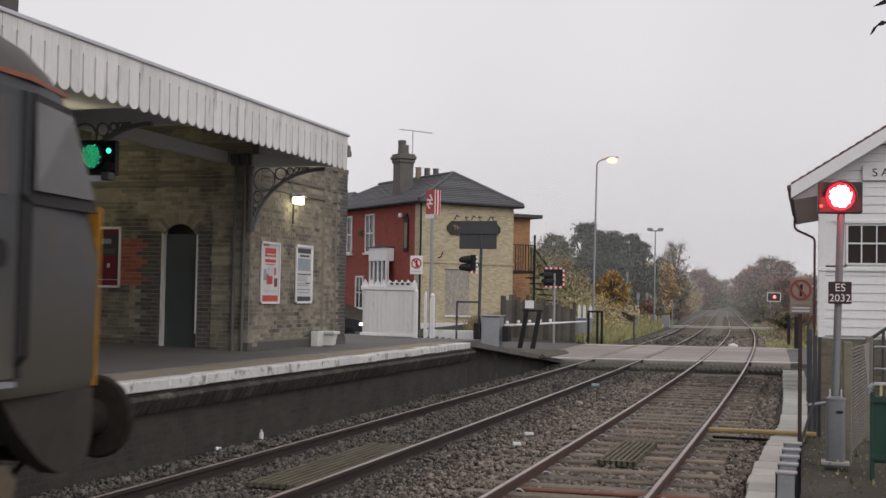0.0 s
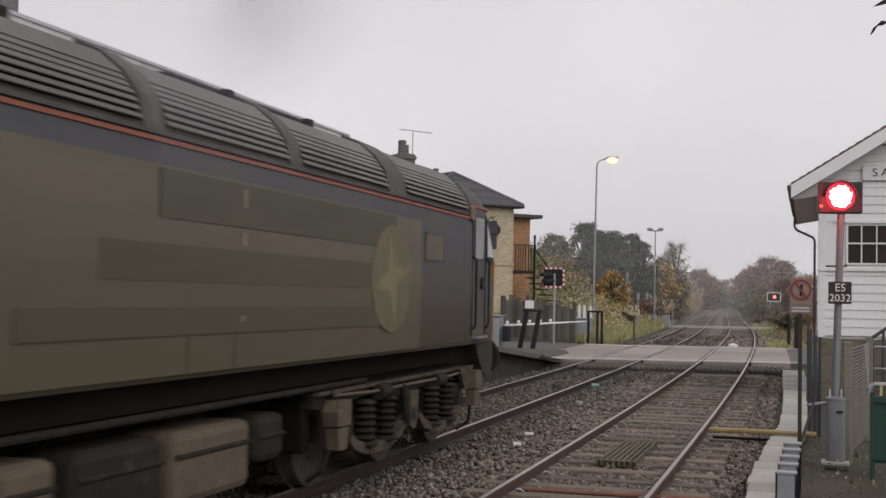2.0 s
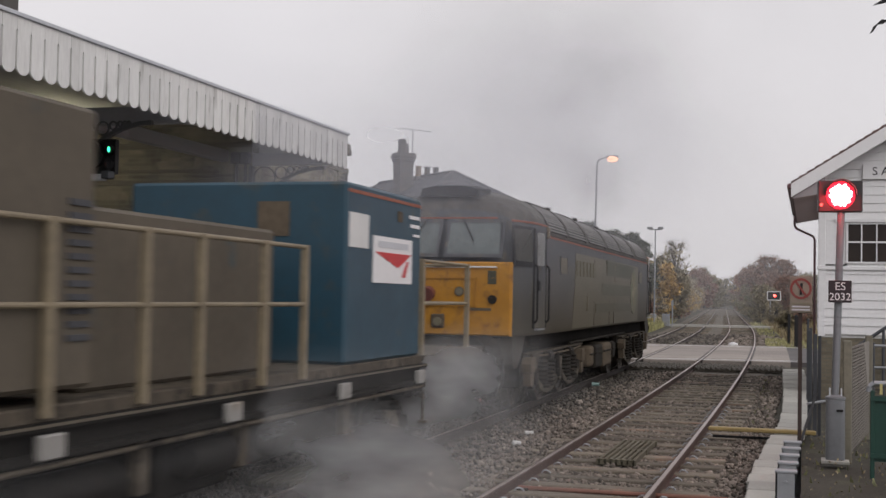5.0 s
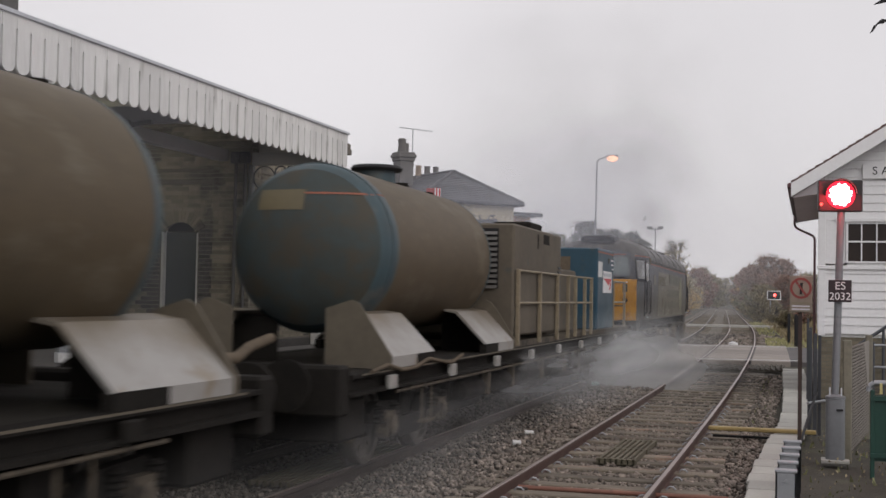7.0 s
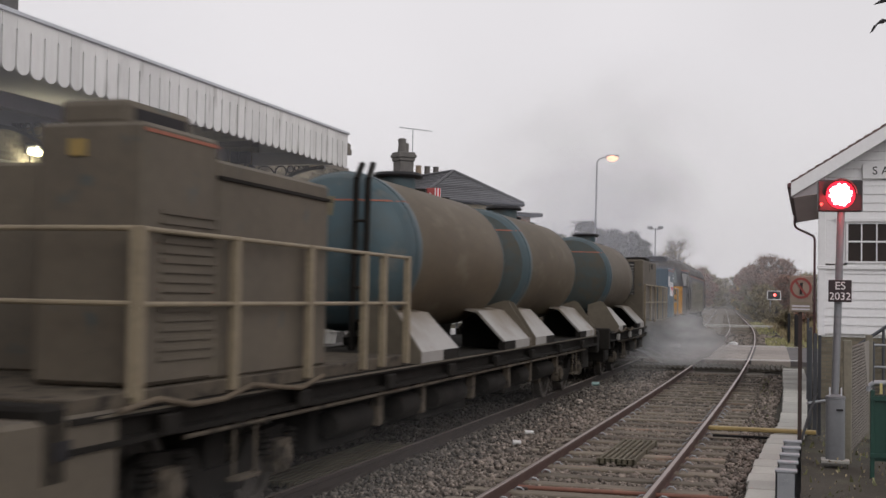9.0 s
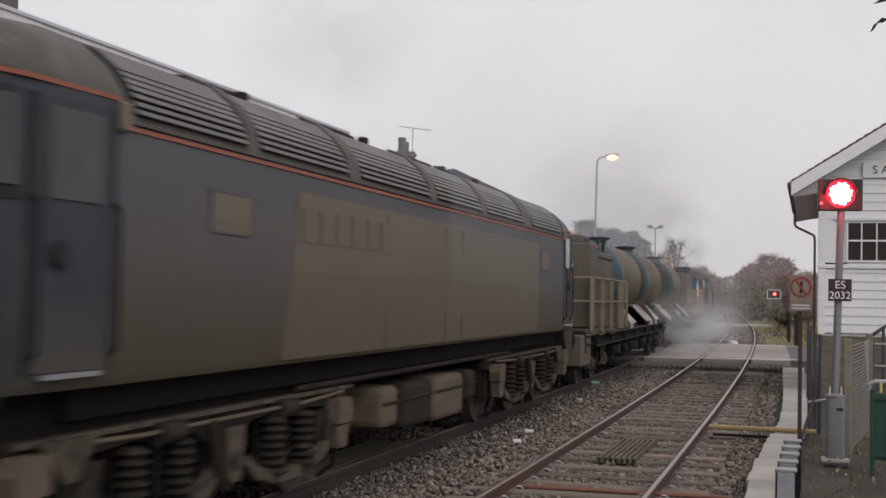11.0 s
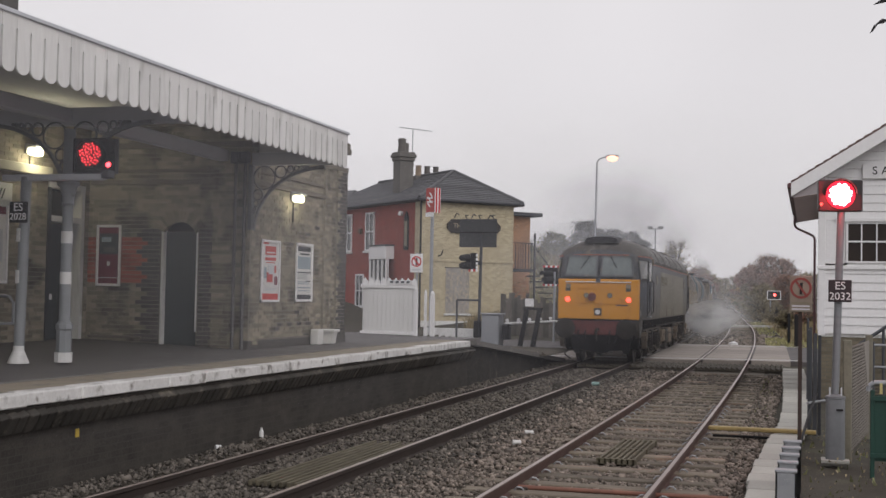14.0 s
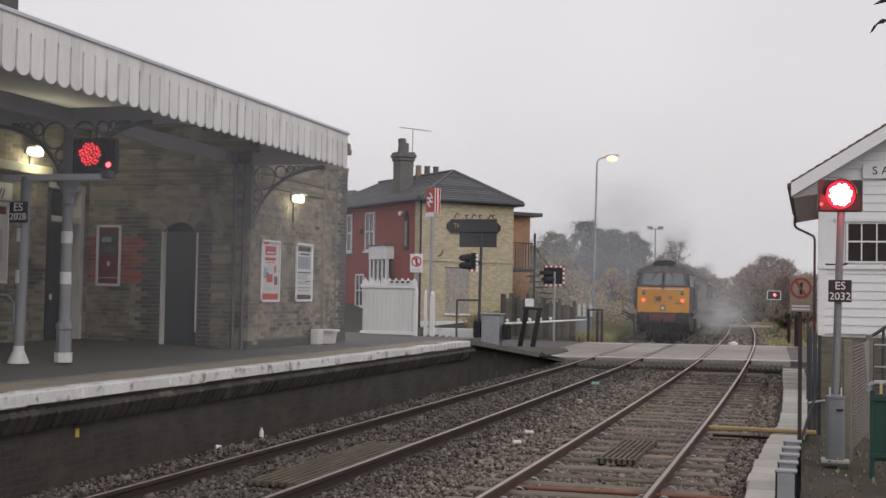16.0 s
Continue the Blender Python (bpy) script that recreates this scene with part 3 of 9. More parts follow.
def brick_wall(name, label, span, z0, z1, place, holes=(), mats=None, depth=.32, own=0, own_area=None):
    """A wall of real bricks in courses over a mortar core. place(u, out) gives x, y; span is along u; out is towards the viewer."""
    u0, u1 = span
    t = thing(name, label, "wall", kind="structure")
    core = M()
    cuts_u = sorted({u0, u1, *[h[0] for h in holes], *[h[1] for h in holes]})
    cuts_z = sorted({z0, z1, *[h[2] for h in holes], *[h[3] for h in holes]})
    for a, b in zip(cuts_u, cuts_u[1:]):
        for c, d in zip(cuts_z, cuts_z[1:]):
            if opening_free((a + b) / 2, (c + d) / 2, holes):
                p, q, r, s = place(a, 0), place(b, 0), place(b, -depth), place(a, -depth)
                core.loft([[(*p, c), (*q, c), (*r, c), (*s, c)], [(*p, d), (*q, d), (*r, d), (*s, d)]])
    part("mortar_core", core, MORTAR, t)
    rng = random.Random(len(name) * 7 + int(u1 * 10))
    rest, count = {}, 0
    L, H = .225, .075
    row = 0
    z = z0
    shared = {}
    while z + H * .5 < z1:
        u = u0 - (L / 2 if row % 2 else 0)
        k = 0
        while u < u1 - .02:
            ln = L
            a, b = max(u, u0) + .005, min(u + ln, u1) - .005
            u += ln
            k += 1
            for h0, h1, h2, h3 in holes:
                if h2 < z + H / 2 < h3 and a < h1 + .012 and b > h0 - .012:
                    a, b = (a, min(b, h0 - .012)) if h0 - a > b - h1 else (max(a, h1 + .012), b)
            if b - a < .03 or not opening_free((a + b) / 2, z + H / 2, holes):
                continue
            mat = mats((a + b) / 2, z) if mats else BRICK_A
            out = .007 + rng.uniform(-.003, .005)
            full = abs(b - a - (L - .01)) < .002
            if count < own and full and (own_area is None or own_area((a + b) / 2, z)):
                key = mat.name
                if key not in shared:
                    p, q = Vector(place(0, 0)), Vector(place(1, 0))
                    d = (q - p)
                    o = Vector(place(0, 1)) - p
                    hw = L / 2 - .005
                    mm = M()
                    mm.loft([[(*(d * e + o * f), -H / 2 + .005) for e, f in ((-hw, 0), (hw, 0), (hw, -.05), (-hw, -.05))],
                             [(*(d * e + o * f), H / 2 - .005) for e, f in ((-hw, 0), (hw, 0), (hw, -.05), (-hw, -.05))]])
                    me = mm.mesh("brick")
                    me.materials.append(mat)
                    shared[key] = me
                ob = part("brick", shared[key], None, t)
                ob.matrix_basis = pose(*place((a + b) / 2, out), z + H / 2)
                count += 1
            else:
                m = rest.setdefault(mat.name, (M(), mat))[0]
                p, q, r, s = place(a, out), place(b, out), place(b, -.03), place(a, -.03)
                m.loft([[(*p, z + .005), (*q, z + .005), (*r, z + .005), (*s, z + .005)], [(*p, z + H - .005), (*q, z + H - .005), (*r, z + H - .005), (*s, z + H - .005)]])
        z += H
        row += 1
    for m, mat in rest.values():
        part("brick_courses", m, mat, t)["kind"] = "stuff"
    return t


WX, DY, MX = -9.35, 19.3, -12.55   # pavilion wall, door wall, recessed main wall
TOPZ = 4.95


def quoin(u, z):
    return BRICK_BLUE if (u > 23.45 + (.11 if int(z / .225) % 2 else 0)) or random.Random(int(u * 31) * 977 + int(z * 40)).random() < .04 else BRICK_A


def door_mats(u, z):
    if z < 2.95 and (-11.38 - (.1 if int((z) / .15) % 2 else 0) < u < -11.02 or -10.38 < u < -10.02 + (.1 if int(z / .15) % 2 else 0)):
        return BRICK_BLUE
    if u < -11.4 and 2.0 < z < 2.85:
        return BRICK_RED
    return BRICK_A


brick_wall("wall_east", "smoke-stained yellow stock brick wall facing the platform", (19.3, 23.8), PZ, TOPZ, lambda u, o: (WX + o, u), mats=quoin, own=300, own_area=lambda u, z: 1.2 < z < 3.4)
brick_wall("wall_south", "stained stock brick wall with arched doorway beside the platform", (-12.9, WX - .003), PZ, TOPZ, lambda u, o: (u, DY - o), holes=((-11.05, -10.33, PZ - .1, 3.2),), mats=door_mats, own=120, own_area=lambda u, z: 1.2 < z < 3.0)
brick_wall("wall_main", "stained stock brick back wall under the canopy", (4.0, 19.3), PZ, 5.2, lambda u, o: (MX + o, u), holes=((18.05, 19.1, PZ - .1, 3.72),))


# door in the south wall, under a brick arch
d = thing("door_1", "dark slate painted door with white jambs in an arched brick opening", "door", kind="structure")
part("leaf", M().box(-11.012, DY + .1, PZ, -10.36, DY + .15, 2.96, .006), DOOR, d)
for z in (1.35, 2.05, 2.72):
    part("hinge", M().box(-10.41, DY + .09, z, -10.365, DY + .1, z + .09), BLACK, d)
part("fanlight", M().box(-11.0, DY + .12, 2.97, -10.36, DY + .15, 3.2), BLACK, d, "dark boarded arch light")
part("jamb", M().box(-11.045, DY - .012, PZ, -11.012, DY + .16, 2.98), WHITE_OLD, d)
part("jamb", M().box(-10.36, DY - .004, 1.2, -10.33, DY + .16, 2.95), WHITE_OLD, d)
for i in range(15):
    a = math.pi / 2 + radians(60.8 / 7.5) * (i - 7)
    h = radians(60.8 / 7.5) * .46
    pts = [(-10.69 + r * math.cos(b), 2.773 + r * math.sin(b)) for r, b in ((.36, a - h), (.567, a - h), (.567, a + h), (.36, a + h))]
    part("voussoir", M().prism(pts, DY - .022, DY + .05, "y"), BRICK_A, d)
# string courses and cornices
trim = thing("trim_1", "moulded brick string courses round the station wall", "trim", kind="structure")
for z, h, o in ((3.80, .09, .05), (4.02, .06, .035), (4.45, .10, .06), (TOPZ - .12, .12, .1), (1.05, .05, .035)):
    part("course", M().box(WX - .1, DY - o, z, WX + o, 23.8 + o, z + h, .008), STRING, trim)
    for a, b in (((-12.5, -11.4), (-10.02, WX - .1)) if z < 2 else ((-12.5, WX - .1),)):
        part("course", M().box(a, DY - o, z, b, DY + .02, z + h, .008), STRING, trim)
part("plinth", M().box(WX - .1, DY - .06, PZ - .02, WX + .06, 23.86, PZ + .16, .01), BRICK_BLUE, trim)
part("parapet", M().box(-13.2, DY + .03, TOPZ, WX + .08, 23.9, TOPZ + .12, .02), STRING, trim)
for y0, y1 in ((19.28, 19.62), (22.62, 23.0), (23.3, 23.82)):
    brick_wall("wall_pier", "stained stock brick pier standing proud of the wall", (y0, y1), PZ, 4.45, lambda u, o: (WX + .05 + o, u), mats=(lambda u, z: BRICK_BLUE if u > 23.4 + .11 * (int(z / .225) % 2) else BRICK_A), depth=.06)
brick_wall("wall_pier", "stained stock brick pier standing proud of the wall", (-10.03, WX + .05), PZ, 4.45, lambda u, o: (u, DY - .045 - o), depth=.06)
solid("wall_north", M().box(-13.2, 23.5, PZ, WX - .06, 23.78, TOPZ), brickwork("stock_brick_plain", (.24, .2, .14), (.12, .1, .07), (.13, .12, .1)), "stock brick end wall of the station", "wall", kind="structure")
solid("roof_1", M().box(-13.2, DY + .05, TOPZ + .1, WX - .05, 23.75, TOPZ + .16), SLATE, "flat slate roof behind a parapet", "roof", kind="structure")
solid("wall_back", M().box(-13.4, 4, PZ, -12.93, 19.3, 5.4).box(-13.4, 19.3, PZ, -13.2, 23.8, 5.4), MORTAR, "plain rendered rear wall of the station", "wall", kind="structure")
st = thing("chimney", "tall stock brick chimney stack on the station roof", "chimney")
part("shaft", M().box(-13.6, 16.9, 5.3, -13.05, 17.75, 7.4), BRICK_BLUE, st)
part("cap", M().box(-13.68, 16.82, 7.4, -12.97, 17.83, 7.6, .02), STRING, st)
# drainpipes
PIPE = surf("grey_iron_pipe", (.13, .125, .125), (.085, .082, .082), .7, grain=20, stain=2)
for x, y in ((-9.40, DY - .1), (-9.58, DY - .1)):
    dp = thing("drainpipe", "dark iron drainpipe on the brick corner", "drainpipe", "drainpipes")
    part("pipe", M().rod((x, y, PZ), (x, y, 4.2), .03), PIPE, dp)
    for z in (1.4, 2.4, 3.4):
        part("collar", M().rod((x, y, z), (x, y, z + .06), .04), PIPE, dp)
    part("hopper", M().box(x - .08, y - .07, 4.15, x + .08, y + .07, 4.35, .015), IRON_DK, dp)

# main wall: door with white frame and transom
d = thing("door_2", "dark green glazed door in a tall white frame", "door", kind="structure")
part("leaf", M().box(MX - .2, 18.12, PZ, MX - .15, 19.02, 3.05, .006), DOOR, d)
part("jamb", M().box(MX - .25, 19.02, PZ, MX + .03, 19.12, 3.72), WHITE_OLD, d)
part("jamb", M().box(MX - .25, 18.03, PZ, MX + .03, 18.12, 3.72), IRON_DK, d)
part("transom", M().box(MX - .22, 18.12, 3.08, MX + .02, 19.02, 3.18), WHITE_OLD, d)
part("head", M().box(MX - .25, 18.03, 3.66, MX + .04, 19.12, 3.76), WHITE_OLD, d)
part("toplight", M().box(MX - .19, 18.12, 3.18, MX - .17, 19.02, 3.66), GLASS, d)
part("push_plate", M().box(MX - .15, 18.15, 1.72, MX - .14, 18.45, 1.82), WHITE, d)

# ---- platform canopy with scalloped valance ----
CX, CE = -7.66, 19.55
cn = thing("canopy", "old timber platform canopy with scalloped white valance boards", "canopy", kind="structure")
part("roof", M().prism([(MX - .3, 5.25), (CX - .02, 4.66), (CX - .02, 4.60), (MX - .3, 5.19)], 7.0, CE, "y"), SLATE, cn, "sloping dark canopy roof")
part("soffit", M().prism([(MX - .3, 5.15), (CX - .05, 4.54), (CX - .05, 4.52), (MX - .3, 5.13)], 7.0, CE - .05, "y"), surf("grey_soffit", (.78, .78, .81), (.62, .62, .65), .8, grain=10, stain=1, stretch=(1, .2, 1)), cn, "grey boarded soffit")
part("coping", M().box(CX - .06, 7.0, 4.655, CX + .045, CE + .03, 4.70, .006), IRON, cn)
part("fascia", M().box(CX - .05, 7.0, 4.48, CX - .012, CE, 4.66), WHITE_OLD, cn)
VALANCE = surf("weathered_valance_white", (.80, .79, .775), (.62, .61, .60), .7, grain=22, stain=1.8, wear=(.45, .44, .42), wear_at=.6, bump=.15, stretch=(1, 1, .2), island=.07)
bw = .235
lobe = [(-.1005, .14)] + [(.1005 * math.cos(math.pi * (1 + i / 8)), .075 + .075 * math.sin(math.pi * (1 + i / 8)) - (.0)) for i in range(9)] + [(.1005, .14)]
prof = [(bw / 2 - .002, .59), (-bw / 2 + .002, .59), (-bw / 2 + .002, .46)] + [(-.1005, .44)] + lobe + [(.1005, .44), (bw / 2 - .002, .46)]
vb = M().prism(prof, -.012, .012, "x").mesh("valance_board")
vb.materials.append(VALANCE)
y = CE - bw / 2
rng = random.Random(4)
while y > 7.1:
    o = part("valance_board", vb, None, cn)
    o.matrix_basis = pose(CX + .006, y, 4.068 + rng.uniform(-.006, .006), 0, rng.uniform(-.4, .4), 0)
    y -= bw
# gable end board, with its own short scallops below
part("end_board", M().prism([(CX - .05, 4.63), (CX - .05, 4.22), (-9.3, 4.30), (-12.5, 4.88), (-12.5, 5.2)], CE - .06, CE - .02, "y"), WHITE_OLD, cn, "pale grey painted end board")
part("end_beam", M().box(-9.3, CE - .3, 4.12, CX - .1, CE - .18, 4.34, .01), IRON, cn)
for yb in (14.62, 9.6):
    part("cross_beam", M().box(-12.4, yb - .07, 4.18, CX - .06, yb + .07, 4.42, .012), IRON, cn, "grey canopy cross beam")
part("purlin", M().box(-9.93, 7.0, 4.20, -9.76, CE - .3, 4.40, .012), IRON, cn, "grey long beam on the columns")
part("purlin", M().box(-8.55, 7.0, 4.40, -8.43, CE - .1, 4.52, .01), IRON, cn)


BRACKET_GREY = surf("bracket_grey_paint", (.16, .165, .175), (.10, .105, .112), .6, grain=30, stain=2, bump=.1)


def spandrel(parent, x, y, s, z=4.14, r=1.15):
    """Curved cast bracket in the plane across the platform, with ring tracery."""
    b = new("bracket")
    b.parent = parent
    b["label"] = "curved cast-iron bracket"
    pts = arc(x + s * (r + .06), z - r * .86, r, 180 if s > 0 else 0, 90, 12)
    pts = [(p[0], z - r * .86 + (p[1] - (z - r * .86)) * .82) for p in pts]
    for a, c in zip(pts, pts[1:]):
        part("curve", M().prism([(a[0], a[1] - .028), (c[0], c[1] - .028), (c[0], c[1] + .028), (a[0], a[1] + .028)], y - .035, y + .035, "y"), BRACKET_GREY, b)
    # rings that shrink from the corner along the bar and down the post
    web = [(r + .06 + r * math.cos(math.pi * k / 60), -.86 * r + .82 * r * math.sin(math.pi * k / 60)) for k in range(30, 61)]

    def clear(c, d):
        return min(math.dist((c, d), p) for p in web) - .03
    big = max(q / 400 for q in range(8, 160) if clear(q / 400 + .02, -q / 400 - .01) >= q / 400)
    rings = [(big + .02, -big - .01, big)]
    for down in (False, True):
        c, d, last = rings[0]
        while True:
            fits = []
            for q in range(8, int(last * 400)):
                q /= 400
                reach = 2 * math.sqrt(last * q)
                at = (q + .02, d - reach) if down else (c + reach, -q - .01)
                if clear(*at) >= q:
                    fits.append((q, at))
            if not fits or fits[-1][0] < .022:
                break
            last, (c, d) = fits[-1]
            rings.append((c, d, last))
    for c, d, q in rings:
        hoop = []
        for k in range(17):
            u, w = math.cos(k * math.pi / 8), math.sin(k * math.pi / 8)
            hoop.append([(x + s * c + o * u, y + v, z + d + o * w) for o, v in ((q - .02, -.012), (q, -.012), (q, .012), (q - .02, .012))])
        part("tracery_ring", M().loft(hoop, caps=False), BRACKET_GREY, b)


COLUMN_GREY = surf("column_grey_paint", (.25, .26, .275), (.19, .2, .212), .55, grain=30, stain=2, bump=.1)


def column(x, y):
    c = thing("canopy_column", "grey cast-iron canopy column with white bands", "column", "canopy columns")
    part("base", M().lathe([(.115, 0), (.115, .12), (.1, .14), (.1, .42), (.115, .44), (.115, .5), (.08, .54)], (x, y, PZ + .03), "z", 8), COLUMN_GREY, c)
    part("foot_band", M().lathe([(.118, .0), (.118, .13)], (x, y, PZ + .032), "z", 8), WHITE_OLD, c, "white painted foot")
    part("shaft", M().rod((x, y, PZ + .5), (x, y, 3.2), .076, 18, .066), COLUMN_GREY, c, smooth=True)
    for z in (1.98, 2.52):
        part("white_band", M().rod((x, y, z), (x, y, z + .16), .0775, 18, .0765), WHITE_OLD, c, smooth=True)
    part("capital", M().lathe([(.07, 3.02), (.09, 3.05), (.075, 3.08), (.08, 3.16), (.12, 3.27), (.145, 3.29), (.145, 3.34), (.075, 3.37), (.075, 4.04)], (x, y, 0), "z", 18), COLUMN_GREY, c, smooth=True)
    spandrel(c, x + .02, y, 1, 4.16)
    spandrel(c, x - .02, y, -1, 4.16)
    return c


column(-9.46, 14.05)
column(-9.84, 9.6)
br = thing("wall_bracket", "curved cast-iron canopy bracket on the brick corner", "bracket")
spandrel(br, WX + .06, CE - .3, 1, 4.12, 1.3)
part("wall_post", M().box(WX + .01, CE - .36, 3.0, WX + .09, CE - .24, 4.12, .012), BRACKET_GREY, br)

# ---- things on the platform ----
LED_R = glow("red_led", (1.0, .045, .06), 8.0)
LED_G = glow("green_led", (.05, .95, .42), 2.6)
LAMP_W = glow("warm_white_lamp", (1.0, .93, .60), 6)


def letters(txt, size, mat, parent, at, name="lettering"):
    c = bpy.data.curves.new(name, "FONT")
    c.body, c.size, c.align_x, c.align_y, c.extrude = txt, size, "CENTER", "CENTER", .003
    o = new(name, c)
    dg = bpy.context.evaluated_depsgraph_get()
    me = bpy.data.meshes.new_from_object(o.evaluated_get(dg))
    bpy.data.objects.remove(o)
    me.materials.clear()
    me.materials.append(mat)
    q = new(name, me)
    q.parent = parent
    q.matrix_basis = at
    return q


sg = thing("platform_signal", "colour-light signal on a grey bracket post at the platform", "signal")
sx, sy = -9.80, 13.56
part("base", M().lathe([(.14, 0), (.13, .03), (.09, .12), (.075, .16)], (sx, sy, PZ + .03), "z", 12), WHITE_OLD, sg, "white painted flared foot", True)
part("post", M().rod((sx, sy, PZ + .1), (sx + .04, sy, 3.36), .068, 18), COLUMN_GREY, sg, "grey post", True)
for z in (1.0, 1.98, 2.52):
    part("white_band", M().rod((sx, sy, z), (sx, sy, z + .17), .071, 18), WHITE_OLD, sg, smooth=True)
part("bracket_arm", M().box(sx - .3, sy - .05, 3.31, -8.6, sy + .05, 3.39, .01), IRON, sg, "grey cantilever arm")
part("arm_end", M().box(-8.62, sy - .07, 3.33, -8.5, sy + .07, 3.43, .01), IRON_DK, sg)
hd = new("signal_head")
hd.parent = sg
hd["label"] = "black signal head with round lamps"
hd.matrix_basis = pose(-8.93, sy + .22, 3.645, 0, 0, 10)
box_ = M().span((-.24, .33), (.02, .06), (-.225, .225)).span((-.24, -.225), (-.06, .02), (-.225, .225)).span((.315, .33), (-.06, .02), (-.225, .225)).span((-.24, .33), (-.06, .02), (.21, .225)).span((-.24, .33), (-.06, .02), (-.225, -.21))
part("housing", box_, BLACK, hd)
part("hood", M().loft([[(.005 + q * math.cos(a), y, .015 + q * math.sin(a)) for q, seq in ((.178, range(13)), (.168, range(12, -1, -1))) for a in (math.pi * i / 12 for i in seq)] for y in (-.06, -.17)]), BLACK, hd)


def led_drum(x, z, r, front, back, many):
    """A turning lamp drum: one colour before, another (or none) behind."""
    e = new("lamp_drum")
    e.parent = hd
    e["label"] = "turning signal lamp"
    part("disc", M().rod((0, -.012, 0), (0, .012, 0), r, 20), BLACK, e)
    for sgn, mt in ((-1, front), (1, back)):
        if mt is None:
            continue
        if many:
            m = M()
            for k in range(46):
                q, a = r * .95 * math.sqrt((k + .5) / 46), k * 2.39996
                px, pz = q * math.cos(a), q * math.sin(a)
                m.lathe([(0, -.005), (.0075, -.002), (.0075, .002), (0, .005)], (px, sgn * .018, pz), "y", 6)
            part("led_cluster", m, mt, e, "cluster of lit points")["kind"] = "stuff"
        else:
            part("led", M().lathe([(r * .9, 0), (r * .6, sgn * .012), (0, sgn * .016)], (0, sgn * .012, 0), "y", 14), mt, e)
    e.matrix_basis = pose(x, -.075, z)
    return e, (x, z)


drums = [led_drum(.005, .015, .158, LED_G, LED_R, True), led_drum(.252, .085, .048, LED_G, None, False), led_drum(.252, -.12, .048, None, LED_R, False)]
# added rings block the rear lamps' light from the housing
for (e_, (x_, z_)), r_ in zip(drums, (.158, .048, .048)):
    part("lamp_shroud", M().lathe([(r_ + .004, -.095), (r_ + .012, -.095), (r_ + .012, .02), (r_ + .004, .02)], (x_, 0, z_), "y", 24), BLACK, hd)
pl = part("number_plate", M().span((sx - .12, sx + .15), (sy - .12, sy - .1), (2.76, 3.03), .004), BLACK, sg, "black plate with white signal number")
letters("ES", .15, WHITE, pl, pose(sx + .015, sy - .124, 2.955, 90), "plate_letters")
letters("2028", .125, WHITE, pl, pose(sx + .015, sy - .124, 2.835, 90), "plate_digits")

POSTER_W = surf("poster_paper", (.66, .64, .63), (.55, .54, .53), .5, grain=6, stain=2)
POSTER_R = surf("poster_red", (.52, .06, .05), (.42, .05, .045), .5, grain=6, stain=2)
POSTER_G = surf("poster_grey", (.30, .36, .40), (.22, .27, .30), .5, grain=6, stain=2)


def poster(name, label, w, h, at, face, blocks):
    t = thing(name, label, "poster", at=at)
    f = M()
    for a, b, c, d in ((-w / 2, -h / 2, w / 2, -h / 2 + .045), (-w / 2, h / 2 - .045, w / 2, h / 2), (-w / 2, -h / 2, -w / 2 + .045, h / 2), (w / 2 - .045, -h / 2, w / 2, h / 2)):
        f.span((a, c), (-.035, 0), (b, d), .005)
    part("frame", f, WHITE, t, "white frame")
    part("sheet", M().span((-w / 2 + .04, w / 2 - .04), (-.012, -.002), (-h / 2 + .04, h / 2 - .04)), face, t)
    for k, (x0, x1, z0, z1, mt) in enumerate(blocks):
        part("printed_block", M().span((x0 * w, x1 * w), (-.016 - .001 * (k % 3), -.012), (z0 * h, z1 * h)), mt, t)
    return t


poster("poster_case", "white framed poster with red heading and bicycle-like print", .80, 1.12, pose(WX + .015, 20.15, 2.30, 0, 0, 90), POSTER_W,
       [(-.3, .3, -.285, -.27, IRON), (-.22, .22, .13, .145, POSTER_R), (-.34, -.2, -.12, .06, POSTER_G), (.16, .3, -.03, .09, POSTER_R), (-.28, .28, .26, .40, POSTER_R), (-.22, .24, .29, .31, POSTER_W), (-.18, .2, .345, .365, POSTER_W), (-.28, .28, .17, .22, POSTER_R), (-.42, -.1, .43, .46, POSTER_R), (-.42, .42, -.46, -.36, POSTER_R), (-.18, .12, -.18, -.02, POSTER_R), (-.1, .2, -.05, .1, IRON), (.22, .38, -.22, -.08, MAROON), (-.25, .3, -.31, -.29, IRON)])
poster("poster_case", "white framed timetable poster with grey print", .80, 1.12, pose(WX + .015, 21.68, 2.31, 0, 0, 90), POSTER_W,
       [(-.36, .3, -.2, -.185, POSTER_G), (-.36, .2, -.17, -.155, POSTER_G), (-.36, .34, -.32, -.305, POSTER_G), (-.3, .3, .385, .41, POSTER_W), (-.38, .38, .36, .44, IRON_DK), (-.25, .3, .30, .33, IRON_DK), (-.38, .38, .06, .27, POSTER_G), (-.4, .4, -.01, .01, IRON_DK), (-.38, .2, -.12, -.02, surf("pale_print", (.5, .5, .49), (.42, .42, .42), .5)), (.1, .38, -.16, -.14, IRON_DK), (-.4, .4, -.27, -.25, POSTER_G), (-.42, .42, -.46, -.38, IRON_DK)])
poster("poster_case", "white framed maroon notice with small pale emblem", .50, 1.1, pose(-12.1, DY - .015, 2.53, 0, 0, 0), MAROON,
       [(-.38, .38, .02, .36, IRON_DK), (-.3, .1, .22, .3, POSTER_G), (-.2, .25, .06, .14, TARMAC), (-.06, .06, -.17, -.1, POSTER_W), (-.4, .4, -.37, -.36, POSTER_W)])
